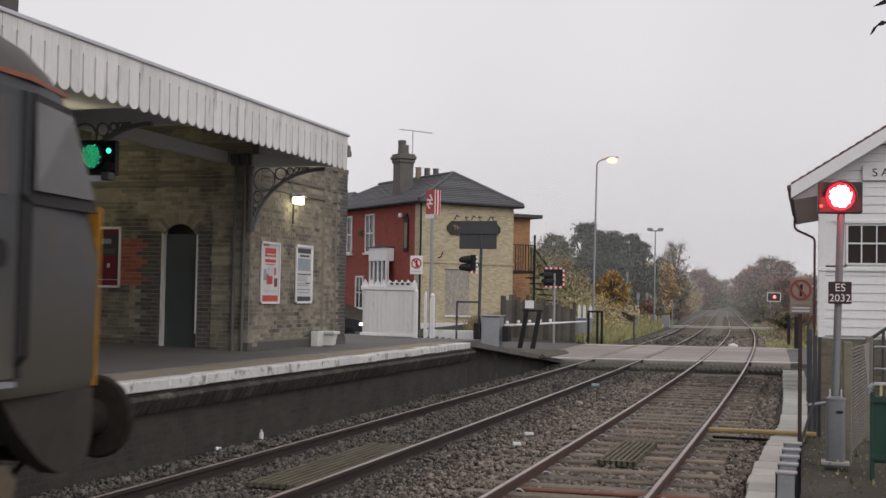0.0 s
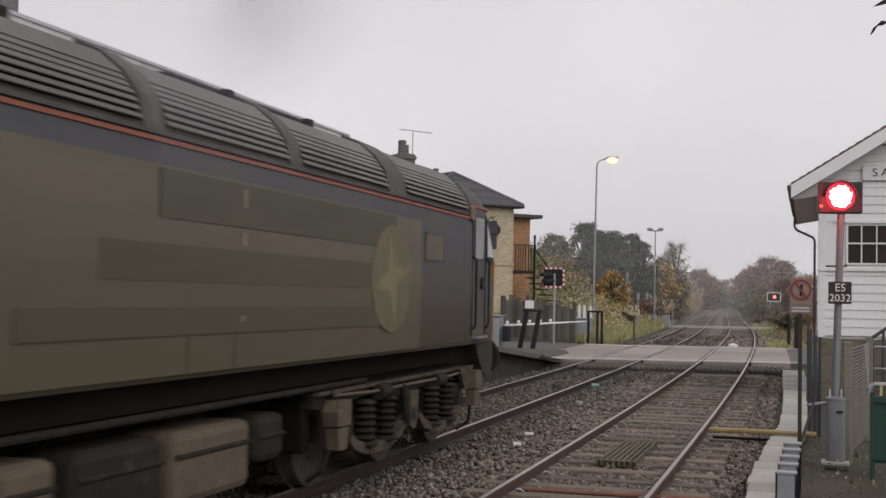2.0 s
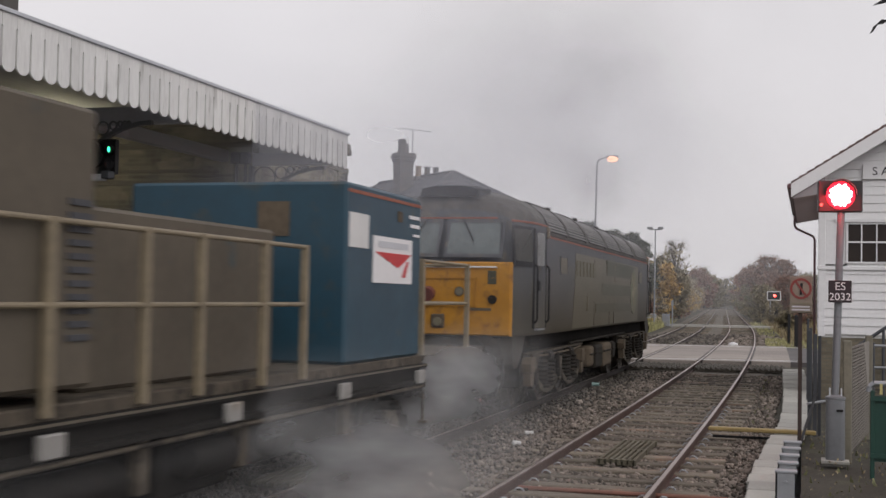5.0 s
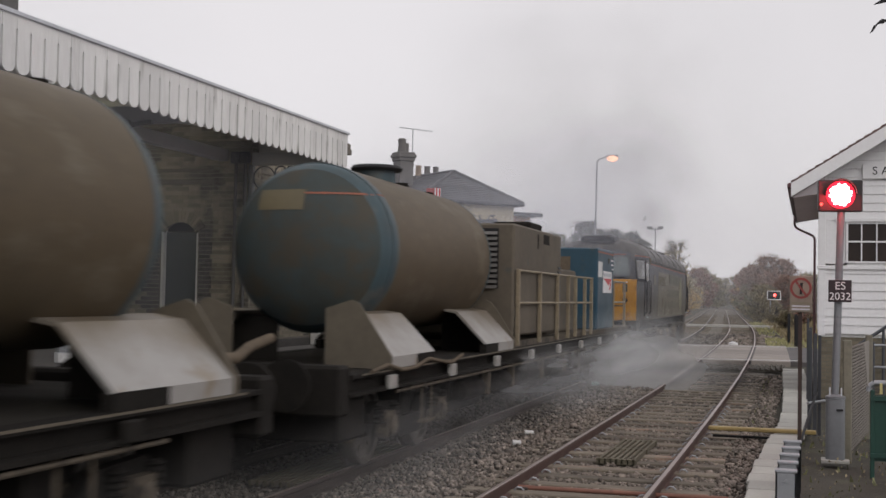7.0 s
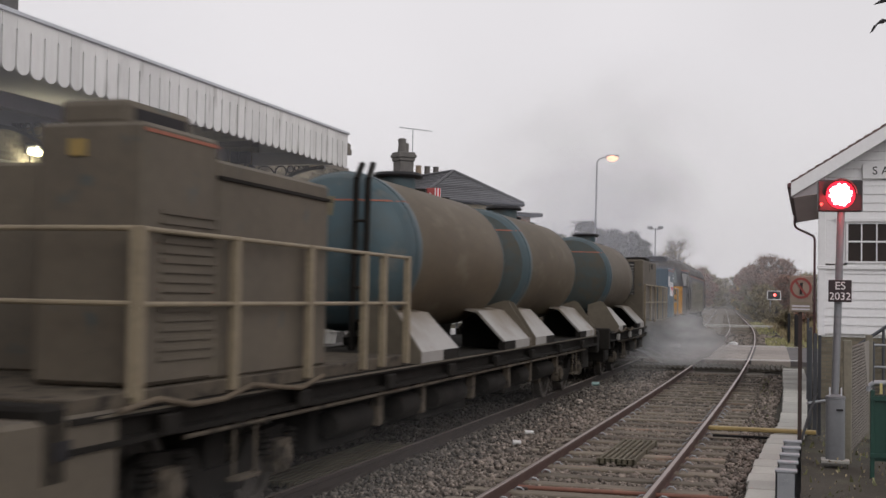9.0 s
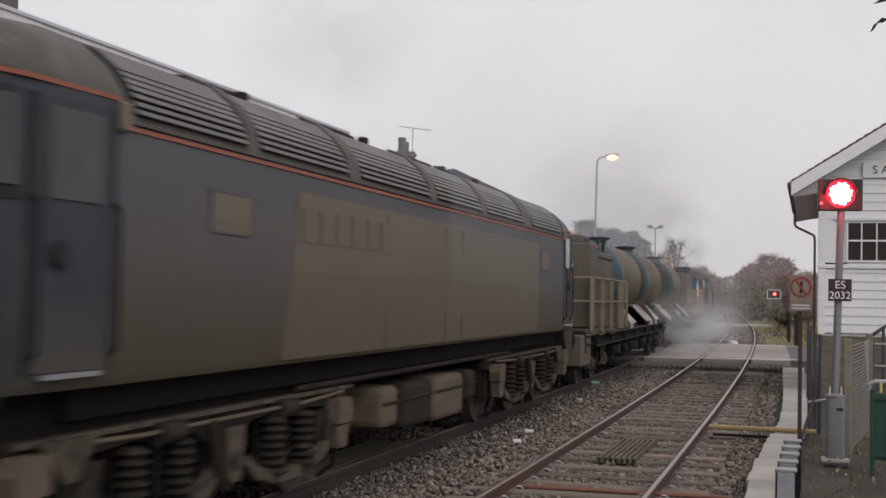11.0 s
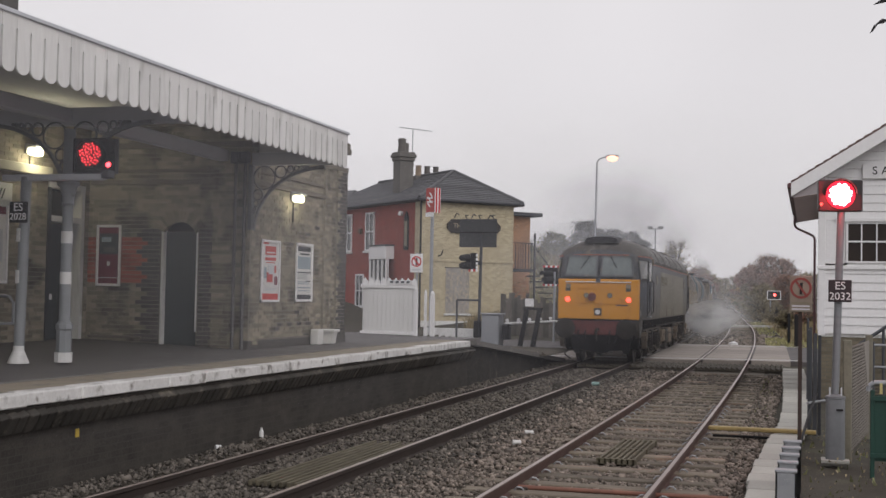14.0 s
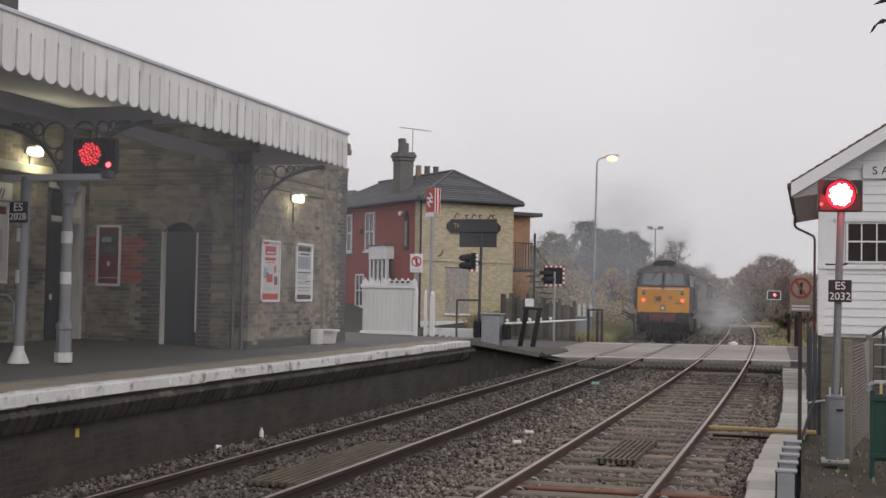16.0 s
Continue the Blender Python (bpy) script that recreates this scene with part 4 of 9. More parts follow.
poster("poster_case", "white framed network map sheet on the station wall", .9, 1.35, pose(MX + .015, 16.5, 2.66, 0, 0, 90), POSTER_W,
       [(-.1, .42, .33, .42, MAROON), (-.35, .35, -.25, .15, surf("map_print", (.5, .5, .52), (.4, .4, .43), .5, grain=16))])
sgn = thing("station_sign", "white platform sign with grey bars", "sign")
part("board", M().span((MX + .02, MX + .05), (15.6, 17.0), (3.25, 3.62)), WHITE_OLD, sgn)
for k in range(3):
    part("printed_bar", M().prism([(16.55 + k * .08, 3.35), (16.58 + k * .08, 3.35), (16.66 + k * .08, 3.52), (16.63 + k * .08, 3.52)], MX + .05, MX + .054, "x"), IRON_DK, sgn)


def bulkhead(at, lit=8):
    t = thing("wall_lamp", "lit bulkhead lamp on a short bracket", "lamp", "wall lamps", at=at)
    part("backplate", M().span((-.12, .12), (-.05, 0), (-.02, .16), .01), GALV, t)
    part("hood", M().span((-.15, .15), (-.24, -.04), (.09, .13), .012), GALV, t)
    part("diffuser", M().span((-.15, .15), (-.20, -.05), (-.045, .08), .045), LAMP_W, t, "glowing white diffuser")
    part("conduit", M().rod((0, -.02, -.02), (0, -.02, -.42), .012), BLACK, t)
    return t


bulkhead(pose(WX + .01, 21.1, 3.66, 0, 0, 90))
bulkhead(pose(MX + .02, 17.45, 4.17, 0, 0, 90))
for p, e in (((WX + .3, 21.1, 3.6), 7), ((MX + .3, 17.45, 4.1), 18)):
    o = new("lamp_glow", bpy.data.lights.new("lamp_glow", "POINT"))
    o.data.energy, o.data.color, o.data.shadow_soft_size = e, (1, .92, .62), .1
    o.location = p
ledge = thing("trim_2", "pale painted ledge along the station wall", "trim", kind="structure")
part("ledge", M().box(MX, 4, 3.82, MX + .12, 18.0, 3.98, .01), surf("cream_ledge", (.5, .48, .38), (.36, .34, .27), .7, grain=8), ledge)
bn = thing("bench", "grey metal platform bench against the wall", "bench")
for y in (16.4, 15.2):
    part("armrest", M().path([(MX + .15, y, 1.35), (MX + .15, y, 1.72), (MX + .25, y, 1.80), (MX + .5, y, 1.78), (MX + .58, y, 1.68), (MX + .58, y, 1.35)], .025), GALV, bn)
    part("leg", M().rod((MX + .3, y, PZ + .08), (MX + .3, y, 1.36), .04), IRON_DK, bn)
for k in range(4):
    part("seat_slat", M().box(MX + .12 + k * .13, 14.9, 1.34, MX + .22 + k * .13, 16.7, 1.37, .005), GALV, bn)
pt = thing("planter", "low pale stone trough by the wall", "planter")
part("trough", M().prism([(-9.2, PZ + .28), (-9.24, PZ + .02), (-8.98, PZ + .02), (-8.93, PZ + .28)], 22.28, 22.52, "y"), PALE_STONE, pt)
part("rim", M().box(-9.26, 22.24, PZ + .24, -8.9, 22.56, PZ + .3, .01), PALE_STONE, pt)
solid("cable_box", M().box(-9.28, 21.95, PZ + .0, -9.1, 22.2, PZ + .3, .02), PALE_STONE, "small pale concrete block by the wall", "block")

# ---- signal box beside the crossing ----
sb = thing("signal_box", "white weatherboarded signal box on a brick base, dark red tiled roof", "signal box")
BX0, BX1, BY0, BY1 = .2, 3.9, 26.95, 34.4
part("brick_base", M().box(BX0 + .04, BY0 + .04, -.1, BX1, BY1, 1.27), brickwork("dirty_stock_brick", (.2, .17, .12), (.11, .095, .07), (.13, .12, .1)), sb, "dirty stock brick base")
part("inner_wall", M().box(BX0 + .03, BY0 + .03, 1.2, BX1 - .03, BY1 - .03, 2.78).box(BX0 + .03, BY0 + .03, 2.7, BX0 + .55, BY0 + .12, 4.3).box(BX0 + .03, BY0 + .1, 2.7, BX0 + .12, BY1 - .1, 4.3).box(BX0 + .5, BY0 + .03, 3.62, BX1, BY0 + .12, 4.3), WHITE_OLD, sb)
z = 1.27
while z < 2.58:
    part("weatherboard", M().prism([(BY0 - .022, z), (BY0 + .03, z), (BY0 + .03, z + .175), (BY0 - .004, z + .175)], BX0, BX1, "x"), WHITE, sb)
    part("weatherboard", M().prism([(BX0 - .022, z), (BX0 + .03, z), (BX0 + .03, z + .175), (BX0 - .004, z + .175)], BY0 - .02, BY1, "y"), WHITE, sb)
    z += .18
z = 3.66
while z < 5.6:
    lim = (z + .09 - 4.42) / .63 - .37
    part("weatherboard", M().prism([(BY0 - .022, z), (BY0 + .03, z), (BY0 + .03, z + .175), (BY0 - .004, z + .175)], max(BX0, lim + .15), BX1, "x"), WHITE, sb)
    z += .18
part("corner_board", M().box(BX0 - .03, BY0 - .035, 1.22, BX0 + .11, BY0 + .03, 4.5, .006), WHITE, sb)
part("corner_board", M().box(BX0 - .035, BY0 - .03, 1.22, BX0 + .03, BY0 + .1, 4.5, .006), WHITE, sb)
part("panel_board", M().box(BX0 + .11, BY0 - .012, 2.74, BX0 + .5, BY0 + .03, 3.66), WHITE, sb)
part("sill_rail", M().box(BX0 - .06, BY0 - .06, 2.62, BX1, BY0 + .03, 2.70, .008), WHITE, sb)
part("head_rail", M().box(BX0 + .3, BY0 - .05, 3.62, BX1, BY0 + .03, 3.70, .008), WHITE, sb)
wn_ = new("window")
wn_.parent = sb
wn_["label"] = "white small-paned sash window"
x0 = BX0 + .52
part("glass", M().box(x0, BY0 + .02, 2.78, BX1 - .1, BY0 + .03, 3.62), surf("dark_sash_glass", (.035, .024, .02), (.02, .015, .013), .25, grain=3, stain=1, bump=0, spec=.25), wn_)
for z in (2.76, 3.19, 3.58):
    part("glazing_bar", M().box(x0, BY0 - .012, z, BX1 - .1, BY0 + .025, z + .035), WHITE, wn_)
for k in range(11):
    x = x0 + k * .30
    part("glazing_bar", M().box(x, BY0 - .014, 2.78, x + (.045 if k % 3 == 0 else .025), BY0 + .025, 3.62), WHITE, wn_)
part("blind", M().box(x0 + .02, BY0 + .04, 3.25, BX1 - .2, BY0 + .05, 3.6), surf("maroon_blind", (.07, .035, .04), (.05, .028, .03), .8), wn_)
# roof: two slopes, barge boards, eaves gutter
ROOF_TILE = surf("dark_red_tile", (.13, .072, .066), (.08, .05, .047), .75, grain=9, stain=1, bump=.4, dist=.03, island=.25)
RX, RZ = 2.05, 4.42 + .63 * 2.42
for s in (1, -1):
    ex = RX - s * 2.42
    n = 15
    for k in range(n):
        a, b = k / n, (k + 1) / n
        xa, xb = ex + s * 2.42 * a, ex + s * 2.42 * b
        za, zb = 4.42 + .63 * 2.42 * a, 4.42 + .63 * 2.42 * b
        part("tile_course", M().prism([(xa - s * .03, za + .035), (xb, zb + .02), (xb, zb - .02), (xa, za - .01)], BY0 - .5, BY1 + .4, "y"), ROOF_TILE, sb)
    part("barge_board", M().prism([(ex - s * .02, 4.40), (RX, RZ - .02), (RX, RZ - .3), (ex - s * .02, 4.12)], BY0 - .52, BY0 - .47, "y"), WHITE, sb, "wide white barge board")
    part("soffit_board", M().prism([(ex, 4.13), (ex + s * .64, 4.24), (ex + s * .64, 4.20), (ex, 4.09)], BY0 - .46, BY1 + .4, "y"), surf("brown_eave", (.62, .52, .51), (.5, .41, .40), .7, grain=12), sb, "brown boarded eave soffit")
    part("eave_end", M().prism([(ex + s * .02, 4.10), (ex + s * .66, 4.21), (ex + s * .66, 4.56), (ex + s * .02, 4.17)], BY0 - .465, BY0 - .44, "y"), surf("lilac_eave", (.34, .30, .31), (.26, .23, .235), .7, grain=12), sb, "greyed boarded end of the eave")
    part("eave_fascia", M().prism([(ex, 4.36), (ex + s * .03, 4.38), (ex + s * .03, 4.09), (ex, 4.09)], BY0 - .46, BY1 + .4, "y"), surf("maroon_fascia", (.10, .045, .045), (.06, .03, .03), .6), sb)
gt = part("gutter", M().box(-.47, BY0 - .5, 4.30, -.37, BY1 + .4, 4.41, .02), surf("maroon_iron", (.13, .055, .06), (.09, .04, .045), .5), sb)
part("downpipe", M().path([(-.41, BY1 + .2, 4.36), (-.41, BY1 + .2, 4.02), (-.36, BY1 + .2, 3.93), (.08, BY1 + .2, 3.72), (.12, BY1 + .2, 3.62), (.12, BY1 + .2, .3)], .032), gt.data.materials[0], sb, "maroon downpipe", True)
nb = part("name_board", M().box(1.04, BY0 - .08, 4.52, 3.1, BY0 - .03, 4.84, .008), WHITE, sb, "white name board, first letters showing")
letters("S A", .24, BLACK, nb, pose(1.40, BY0 - .086, 4.68, 90), "name_letters")
st_ = thing("steps", "timber signal box steps with sloping handrail", "steps")
for k in range(6):
    part("tread", M().box(1.15 + k * .25, BY0 - 1.3, .15 + k * .19, 1.4 + k * .25, BY0 - .5, .19 + k * .19), GUARD, st_)
part("handrail", M().path([(.75, BY0 - 1.3, .95), (2.6, BY0 - 1.3, 2.3)], .035), IRON_DK, st_)
for k in (0, 1, 2):
    part("baluster", M().rod((.8 + k * .6, BY0 - 1.3, -.05), (.8 + k * .6, BY0 - 1.3, .98 + k * .44), .03), IRON_DK, st_)

# ---- near signal with its cabinet and number plate ----
ns = thing("signal_post", "grey signal post with red light and cabinet base", "signal")
nx, ny = .30, 16.3
SIGNAL_GREY = surf("signal_post_grey", (.22, .225, .24), (.165, .17, .18), .5, .15, grain=14, stain=2, bump=.08)
part("cabinet", M().loft([[(nx + .02 + .118 * math.copysign(abs(math.cos(a)) ** .6, math.cos(a)), ny + .12 * math.copysign(abs(math.sin(a)) ** .6, math.sin(a)), z) for a in (2 * math.pi * i / 20 for i in range(20))] for z in (-.08, .70)]), SIGNAL_GREY, ns, "grey steel cabinet with rounded corners", True)
part("cabinet_lid", M().lathe([(.11, .70), (.125, .705), (.125, .735), (.07, .76), (0, .765)], (nx + .02, ny, 0), "z", 18), SIGNAL_GREY, ns, smooth=True)
part("cabinet_latch", M().box(nx + .03, ny - .135, .56, nx + .11, ny - .118, .585), BLACK, ns)
part("cabinet_foot", M().box(nx - .15, ny - .15, -.1, nx + .19, ny + .15, -.055, .008), CONC, ns)
part("post", M().rod((nx + .015, ny, .7), (nx + .075, ny, 3.12), .047, 16), SIGNAL_GREY, ns, "grey tubular post", True)
for sx_ in (-.05, .09):
    part("cable", M().rod((nx + sx_, ny - .05, .72), (nx + sx_, ny - .05, .85), .010), IRON, ns)
h2 = new("signal_head")
h2.parent = ns
h2["label"] = "black signal head with bright red lamp"
h2.matrix_basis = pose(nx + .065, ny - .08, 3.28, 0, 0, 6)
part("housing", M().span((-.27, .27), (.0, .14), (-.2, .2), .012), surf("signal_black", (.03, .022, .024), (.02, .016, .017), .45), h2)
# glowing disc added for the red glare around the lamp
part("lamp_ring", M().rod((0, -.004, .01), (0, -.02, .01), .175, 28), glow("red_lamp_glare", (1.0, .02, .05), 1.6), h2)
m = M()
for k in range(46):
    q, a = .13 * math.sqrt((k + .5) / 46), k * 2.39996
    m.lathe([(.0, -.03), (.02, -.028), (.024, -.02), (.0, -.018)], (q * math.cos(a), 0, .01 + q * math.sin(a)), "y", 8)
part("lamp", m, glow("red_lamp_core", (1.0, .62, .58), 9.0), h2, "dazzling red lamp")
part("visor", M().loft([[(.2 * math.cos(a), y, .01 + .2 * math.sin(a)) for a in (math.pi * i / 12 for i in range(13))] + [(.19 * math.cos(a), y, .01 + .19 * math.sin(a)) for a in (math.pi * i / 12 for i in range(12, -1, -1))] for y in (0, -.12)]), BLACK, h2)
part("small_lamp", M().rod((-.235, 0, -.11), (-.235, -.02, -.11), .018, 12), glow("red_lamp_small", (1.0, .1, .08), 2.5), h2)
rl = new("signal_glow", bpy.data.lights.new("signal_glow", "POINT"))
rl.data.energy, rl.data.color, rl.data.shadow_soft_size = 22, (1, .03, .04), .12
rl.location = (nx + .03, ny - .42, 3.3)
pl = part("number_plate", M().span((nx - .075, nx + .205), (ny - .085, ny - .07), (1.93, 2.21), .004), surf("plate_dark", (.03, .018, .022), (.022, .014, .017), .5), ns, "dark plate with white signal number")
letters("ES", .14, WHITE, pl, pose(nx + .068, ny - .088, 2.132, 90), "plate_letters")
letters("2032", .132, WHITE, pl, pose(nx + .066, ny - .088, 2.0, 90), "plate_digits")

# ---- no-trespass sign on a dark post ----
nt = thing("warning_sign", "round red-ringed prohibition sign on a dark rusty post", "sign")
part("post", M().box(-.14, 16.37, -.1, -.09, 16.42, 1.95), surf("rusty_post", (.05, .032, .026), (.03, .02, .018), .8, grain=20), nt)
pb = part("plate", M().span((-.25, .03), (16.345, 16.36), (1.79, 2.26), .01), surf("weathered_plate", (.25, .215, .17), (.17, .148, .118), .6, grain=12, stain=5), nt, "weathered buff plate")


def ring(parent, cx_, y, cz, r0, r1, mat, n=28, name="ring"):
    """Flat ring standing across the line, inner and outer radius r0 and r1."""
    hoop = []
    for k in range(n + 1):
        u, w = math.cos(2 * math.pi * k / n), math.sin(2 * math.pi * k / n)
        hoop.append([(cx_ + r * u, v, cz + r * w) for r, v in ((r0, y - .003), (r1, y - .003), (r1, y), (r0, y))])
    return part(name, M().loft(hoop, caps=False), mat, parent)


FADED_RING = surf("faded_sign_red", (.24, .045, .04), (.16, .035, .032), .6, grain=14, stain=4)
SIGN_RED = surf("sign_red", (.42, .06, .05), (.32, .05, .045), .5, grain=14, stain=4)
ring(pb, -.11, 16.342, 2.10, .105, .135, FADED_RING)
part("slash", M().prism([(-.19, 2.19), (-.17, 2.205), (-.03, 2.01), (-.05, 1.995)], 16.336, 16.341, "y"), FADED_RING, pb)
part("pictogram_bar", M().prism([(-.125, 2.02), (-.095, 2.02), (-.085, 2.17), (-.12, 2.17)], 16.337, 16.342, "y"), BLACK, pb)
for z in (1.9, 1.86, 1.82):
    part("text_bar", M().span((-.22, 0), (16.339, 16.344), (z, z + .018)), surf("faded_text", (.2, .19, .13), (.15, .14, .1), .6) if z == 1.9 else IRON, pb)

# ---- lineside concrete walkway, cable guard, short steel posts ----
ww = thing("trough_walkway", "pale concrete cable trough lids laid as a path", "walkway", kind="structure")
rng = random.Random(11)
y = 10.5
while y < 36.3:
    if not 18.1 < y < 18.7:
        w0 = np.interp(y, (12.5, 13.7, 15.6, 18.3, 20.1, 23.5, 28.7, 36.2), (-.60, -.64, -.59, -.51, -.46, -.47, -.56, -.74))
        w1 = np.interp(y, (12.5, 16.8, 18.5, 20.5, 26.8, 31.6, 36.5), (-.17, -.15, -.07, -.01, .0, -.05, -.17))
        a, b = rng.uniform(-.008, .008), rng.uniform(-.012, .012)
        part("lid", M().box(w0 + b, y, -.12, w1 + b, y + .585, .015 + a, .012), CONC, ww)
    y += .6
yb = thing("cable_guard", "yellow painted cable guard from rail to path", "cable guard")
part("guard", M().box(-1.42, 18.36, .02, .1, 18.52, .075, .012), surf("dull_yellow", (.34, .25, .09), (.24, .18, .075), .6, grain=12, stain=3), yb)
# black rod stands for the shadow below the guard
part("pipe", M().rod((-1.36, 18.5, -.07), (-.5, 18.5, -.07), .02), BLACK, yb)
for k in range(5):
    sp = thing("steel_post", "short galvanised channel post with folded cap", "post", "short steel posts", at=pose(-.17 + k * .006, 11.2 + k * .59, -.1))
    part("channel", M().box(-.11, -.02, 0, .07, 0, .52).box(-.11, -.02, 0, -.095, .1, .52).box(.055, -.02, 0, .07, .1, .52), GALV, sp)
    part("cap", M().box(-.115, -.03, .52, .075, .11, .545, .006), GALV, sp, "bright folded cap")
    part("bolt", M().rod((-.02, -.035, .45), (-.02, -.02, .45), .014), GALV, sp)

# ---- fences by the path ----
fb = thing("board_fence", "dark grey boards and posts beside the path", "fence")
for x, y, w, h in ((.0, 19.4, .05, 1.5), (.085, 19.38, .06, 1.45), (.15, 19.5, .05, 1.42), (.02, 21.3, .05, 1.5), (-.03, 25.0, .045, 1.6)):
    part("board", M().box(x - w / 2, y - .025, -.1, x + w / 2, y + .025, h, .006), surf("slate_boards", (.05, .056, .064), (.035, .038, .043), .7, grain=20, stretch=(1, 1, .2)) if w == .05 and h == 1.5 and y < 20 else IRON_DK, fb)
part("rail", M().rod((-.02, 18.6, .45), (.28, 19.4, .45), .02), GALV, fb)
part("brace", M().rod((-.12, 16.5, .05), (.1, 19.3, .55), .02), BLACK, fb)
cf = thing("chain_link_fence", "weathered concrete post and sagging chain-link fence", "fence")
part("concrete_post", M().box(.41, 16.36, -.1, .52, 16.46, 1.45, .012), surf("lichen_post", (.24, .22, .17), (.15, .14, .11), .9, grain=20, stain=4), cf)
part("concrete_post", M().box(.80, 19.2, -.1, .9, 19.3, 1.45, .012), surf("lichen_post_far", (.22, .2, .16), (.14, .13, .1), .9, grain=20, stain=4), cf)
wire = M()
ax, ay, bx_, by_ = .52, 16.45, .85, 19.2
for k in range(-16, 36):
    for sgn_ in (1, -1):
        u0 = k * .09
        u1 = u0 + sgn_ * 1.35
        # clip the slanting wire to the panel
        f0 = (0 - u0) / (u1 - u0)
        f1 = (2.77 - u0) / (u1 - u0)
        lo, hi = max(0, min(f0, f1)), min(1, max(f0, f1))
        if hi - lo < .02:
            continue
        P0, P1 = [(ax + (bx_ - ax) * (u0 + (u1 - u0) * f) / 2.77, ay + (by_ - ay) * (u0 + (u1 - u0) * f) / 2.77, .02 + 1.35 * f) for f in (lo, hi)]
        wire.rod(P0, P1, .0045, 4, caps=False)
part("wire_mesh", wire, surf("rusty_wire", (.22, .2, .18), (.14, .125, .11), .7, grain=20), cf, "grey diamond wire mesh")["kind"] = "stuff"
gr_ = thing("green_railing", "dark green panel railing with grey tube handrail", "railing")
GREEN = surf("dark_green_paint", (.012, .055, .04), (.01, .042, .032), .5, grain=16, stain=2, bump=.05)
part("panel", M().box(.70, 15.02, .1, 1.9, 15.05, .86), GREEN, gr_, "dark green sheet panel")
for x in (.68, .86, 1.3):
    part("post", M().box(x, 15.0, -.1, x + .05, 15.06, .92, .006), GREEN, gr_)
part("rail", M().box(.68, 14.98, .14, 1.9, 15.07, .19).box(.68, 14.98, .8, 1.9, 15.07, .85), GREEN, gr_)
part("handrail", M().path([(.66, 15.03, .90), (.67, 15.03, .96), (.72, 15.03, 1.0), (1.9, 15.03, 1.02)], .032, 10), GALV, gr_, "pale grey tube handrail", True)
part("clip", M().box(.78, 14.96, .88, .81, 14.99, 1.0), surf("pale_yellow_tag", (.55, .47, .2), (.45, .38, .16), .6), gr_)
hr = thing("tube_fence", "thin grey tubular fence below the signal box", "fence")
for z in (.9, 1.25):
    part("rail", M().rod((.95, 20.8, z), (2.2, 20.6, z), .022), GALV, hr)
part("post", M().rod((.98, 20.8, -.1), (.98, 20.8, 1.3), .03), IRON_DK, hr)

# ---- walk boards between the rails ----
OLD_BOARD = surf("mossy_old_board", (.135, .118, .08), (.07, .06, .043), .9, grain=16, stain=2, wear=(.14, .125, .09), wear_at=.58, bump=.3, stretch=(1, .2, 1))
gb = thing("slatted_boards", "weathered dark timber slats lying between the rails", "boards", "slatted boards")
for k in range(7):
    part("slat", M().box(-5.66 + k * .088, 11.8, -.115, -5.62 + k * .088, 15.7 - .25 * (k % 2), -.06, .005), OLD_BOARD, gb)
for y in (11.95, 13.4, 14.9, 15.35):
    part("bearer", M().box(-5.72, y, -.16, -5.0, y + .1, -.112), GUARD, gb)
solid("timber_baulk", M().box(-4.99, 13.9, -.14, -4.90, 16.9, -.035, .012), GUARD, "dark oily timber baulk beside the rail", "timber")
g2 = thing("slatted_boards", "square weathered timber grid lying between the rails", "boards", "slatted boards")
for k in range(7):
    part("slat", M().box(-2.50 + k * .070, 15.1, -.12, -2.468 + k * .070, 17.3, -.05, .005), OLD_BOARD, g2)
for y in (15.1, 16.2, 17.22):
    part("bearer", M().box(-2.52, y, -.12, -2.03, y + .07, -.056), OLD_BOARD, g2)
# litter and small marks
solid("face_tag", M().box(-7.332, 11.14, .37, -7.322, 11.2, .46), surf("tag_yellow", (.55, .4, .05), (.42, .3, .05), .6), "small yellow tag on the platform face", "tag")
for name, label, x, y, z, mt, dims in (("plastic_bottle", "empty clear bottle standing by the platform foot", -7.2, 15.4, -.1, WHITE_OLD, (.03, .16)), ("white_cup", "crushed white cup on the ballast", -3.82, 16.3, -.1, WHITE_OLD, (.035, .1)), ("paper_scrap", "pale scrap of litter on the ballast", -7.2, 14.1, -.1, WHITE, (.035, .05)), ("can", "pale drinks can on the ballast", -3.94, 17.6, -.1, WHITE_OLD, (.033, .12)), ("green_bottle", "pale green bottle in the ballast", -4.72, 28.0, -.1, surf("bottle_green", (.22, .34, .32), (.18, .28, .27), .3), (.05, .16)), ("cable_marker", "white marker block between the rails", -3.2, 54.9, -.05, WHITE, (.2, .18))):
    lying = name in ("white_cup", "can", "green_bottle", "paper_scrap")
    m = M()
    if lying:
        m.rod((x - dims[1] / 2, y, z + dims[0]), (x + dims[1] / 2, y + .05, z + dims[0]), dims[0], 12, dims[0] * .8)
    else:
        m.lathe([(dims[0], 0), (dims[0], dims[1] * .7), (dims[0] * .45, dims[1] * .85), (dims[0] * .45, dims[1])], (x, y, z), "z", 14)
    solid(name, m, mt, label, "litter", smooth=True)

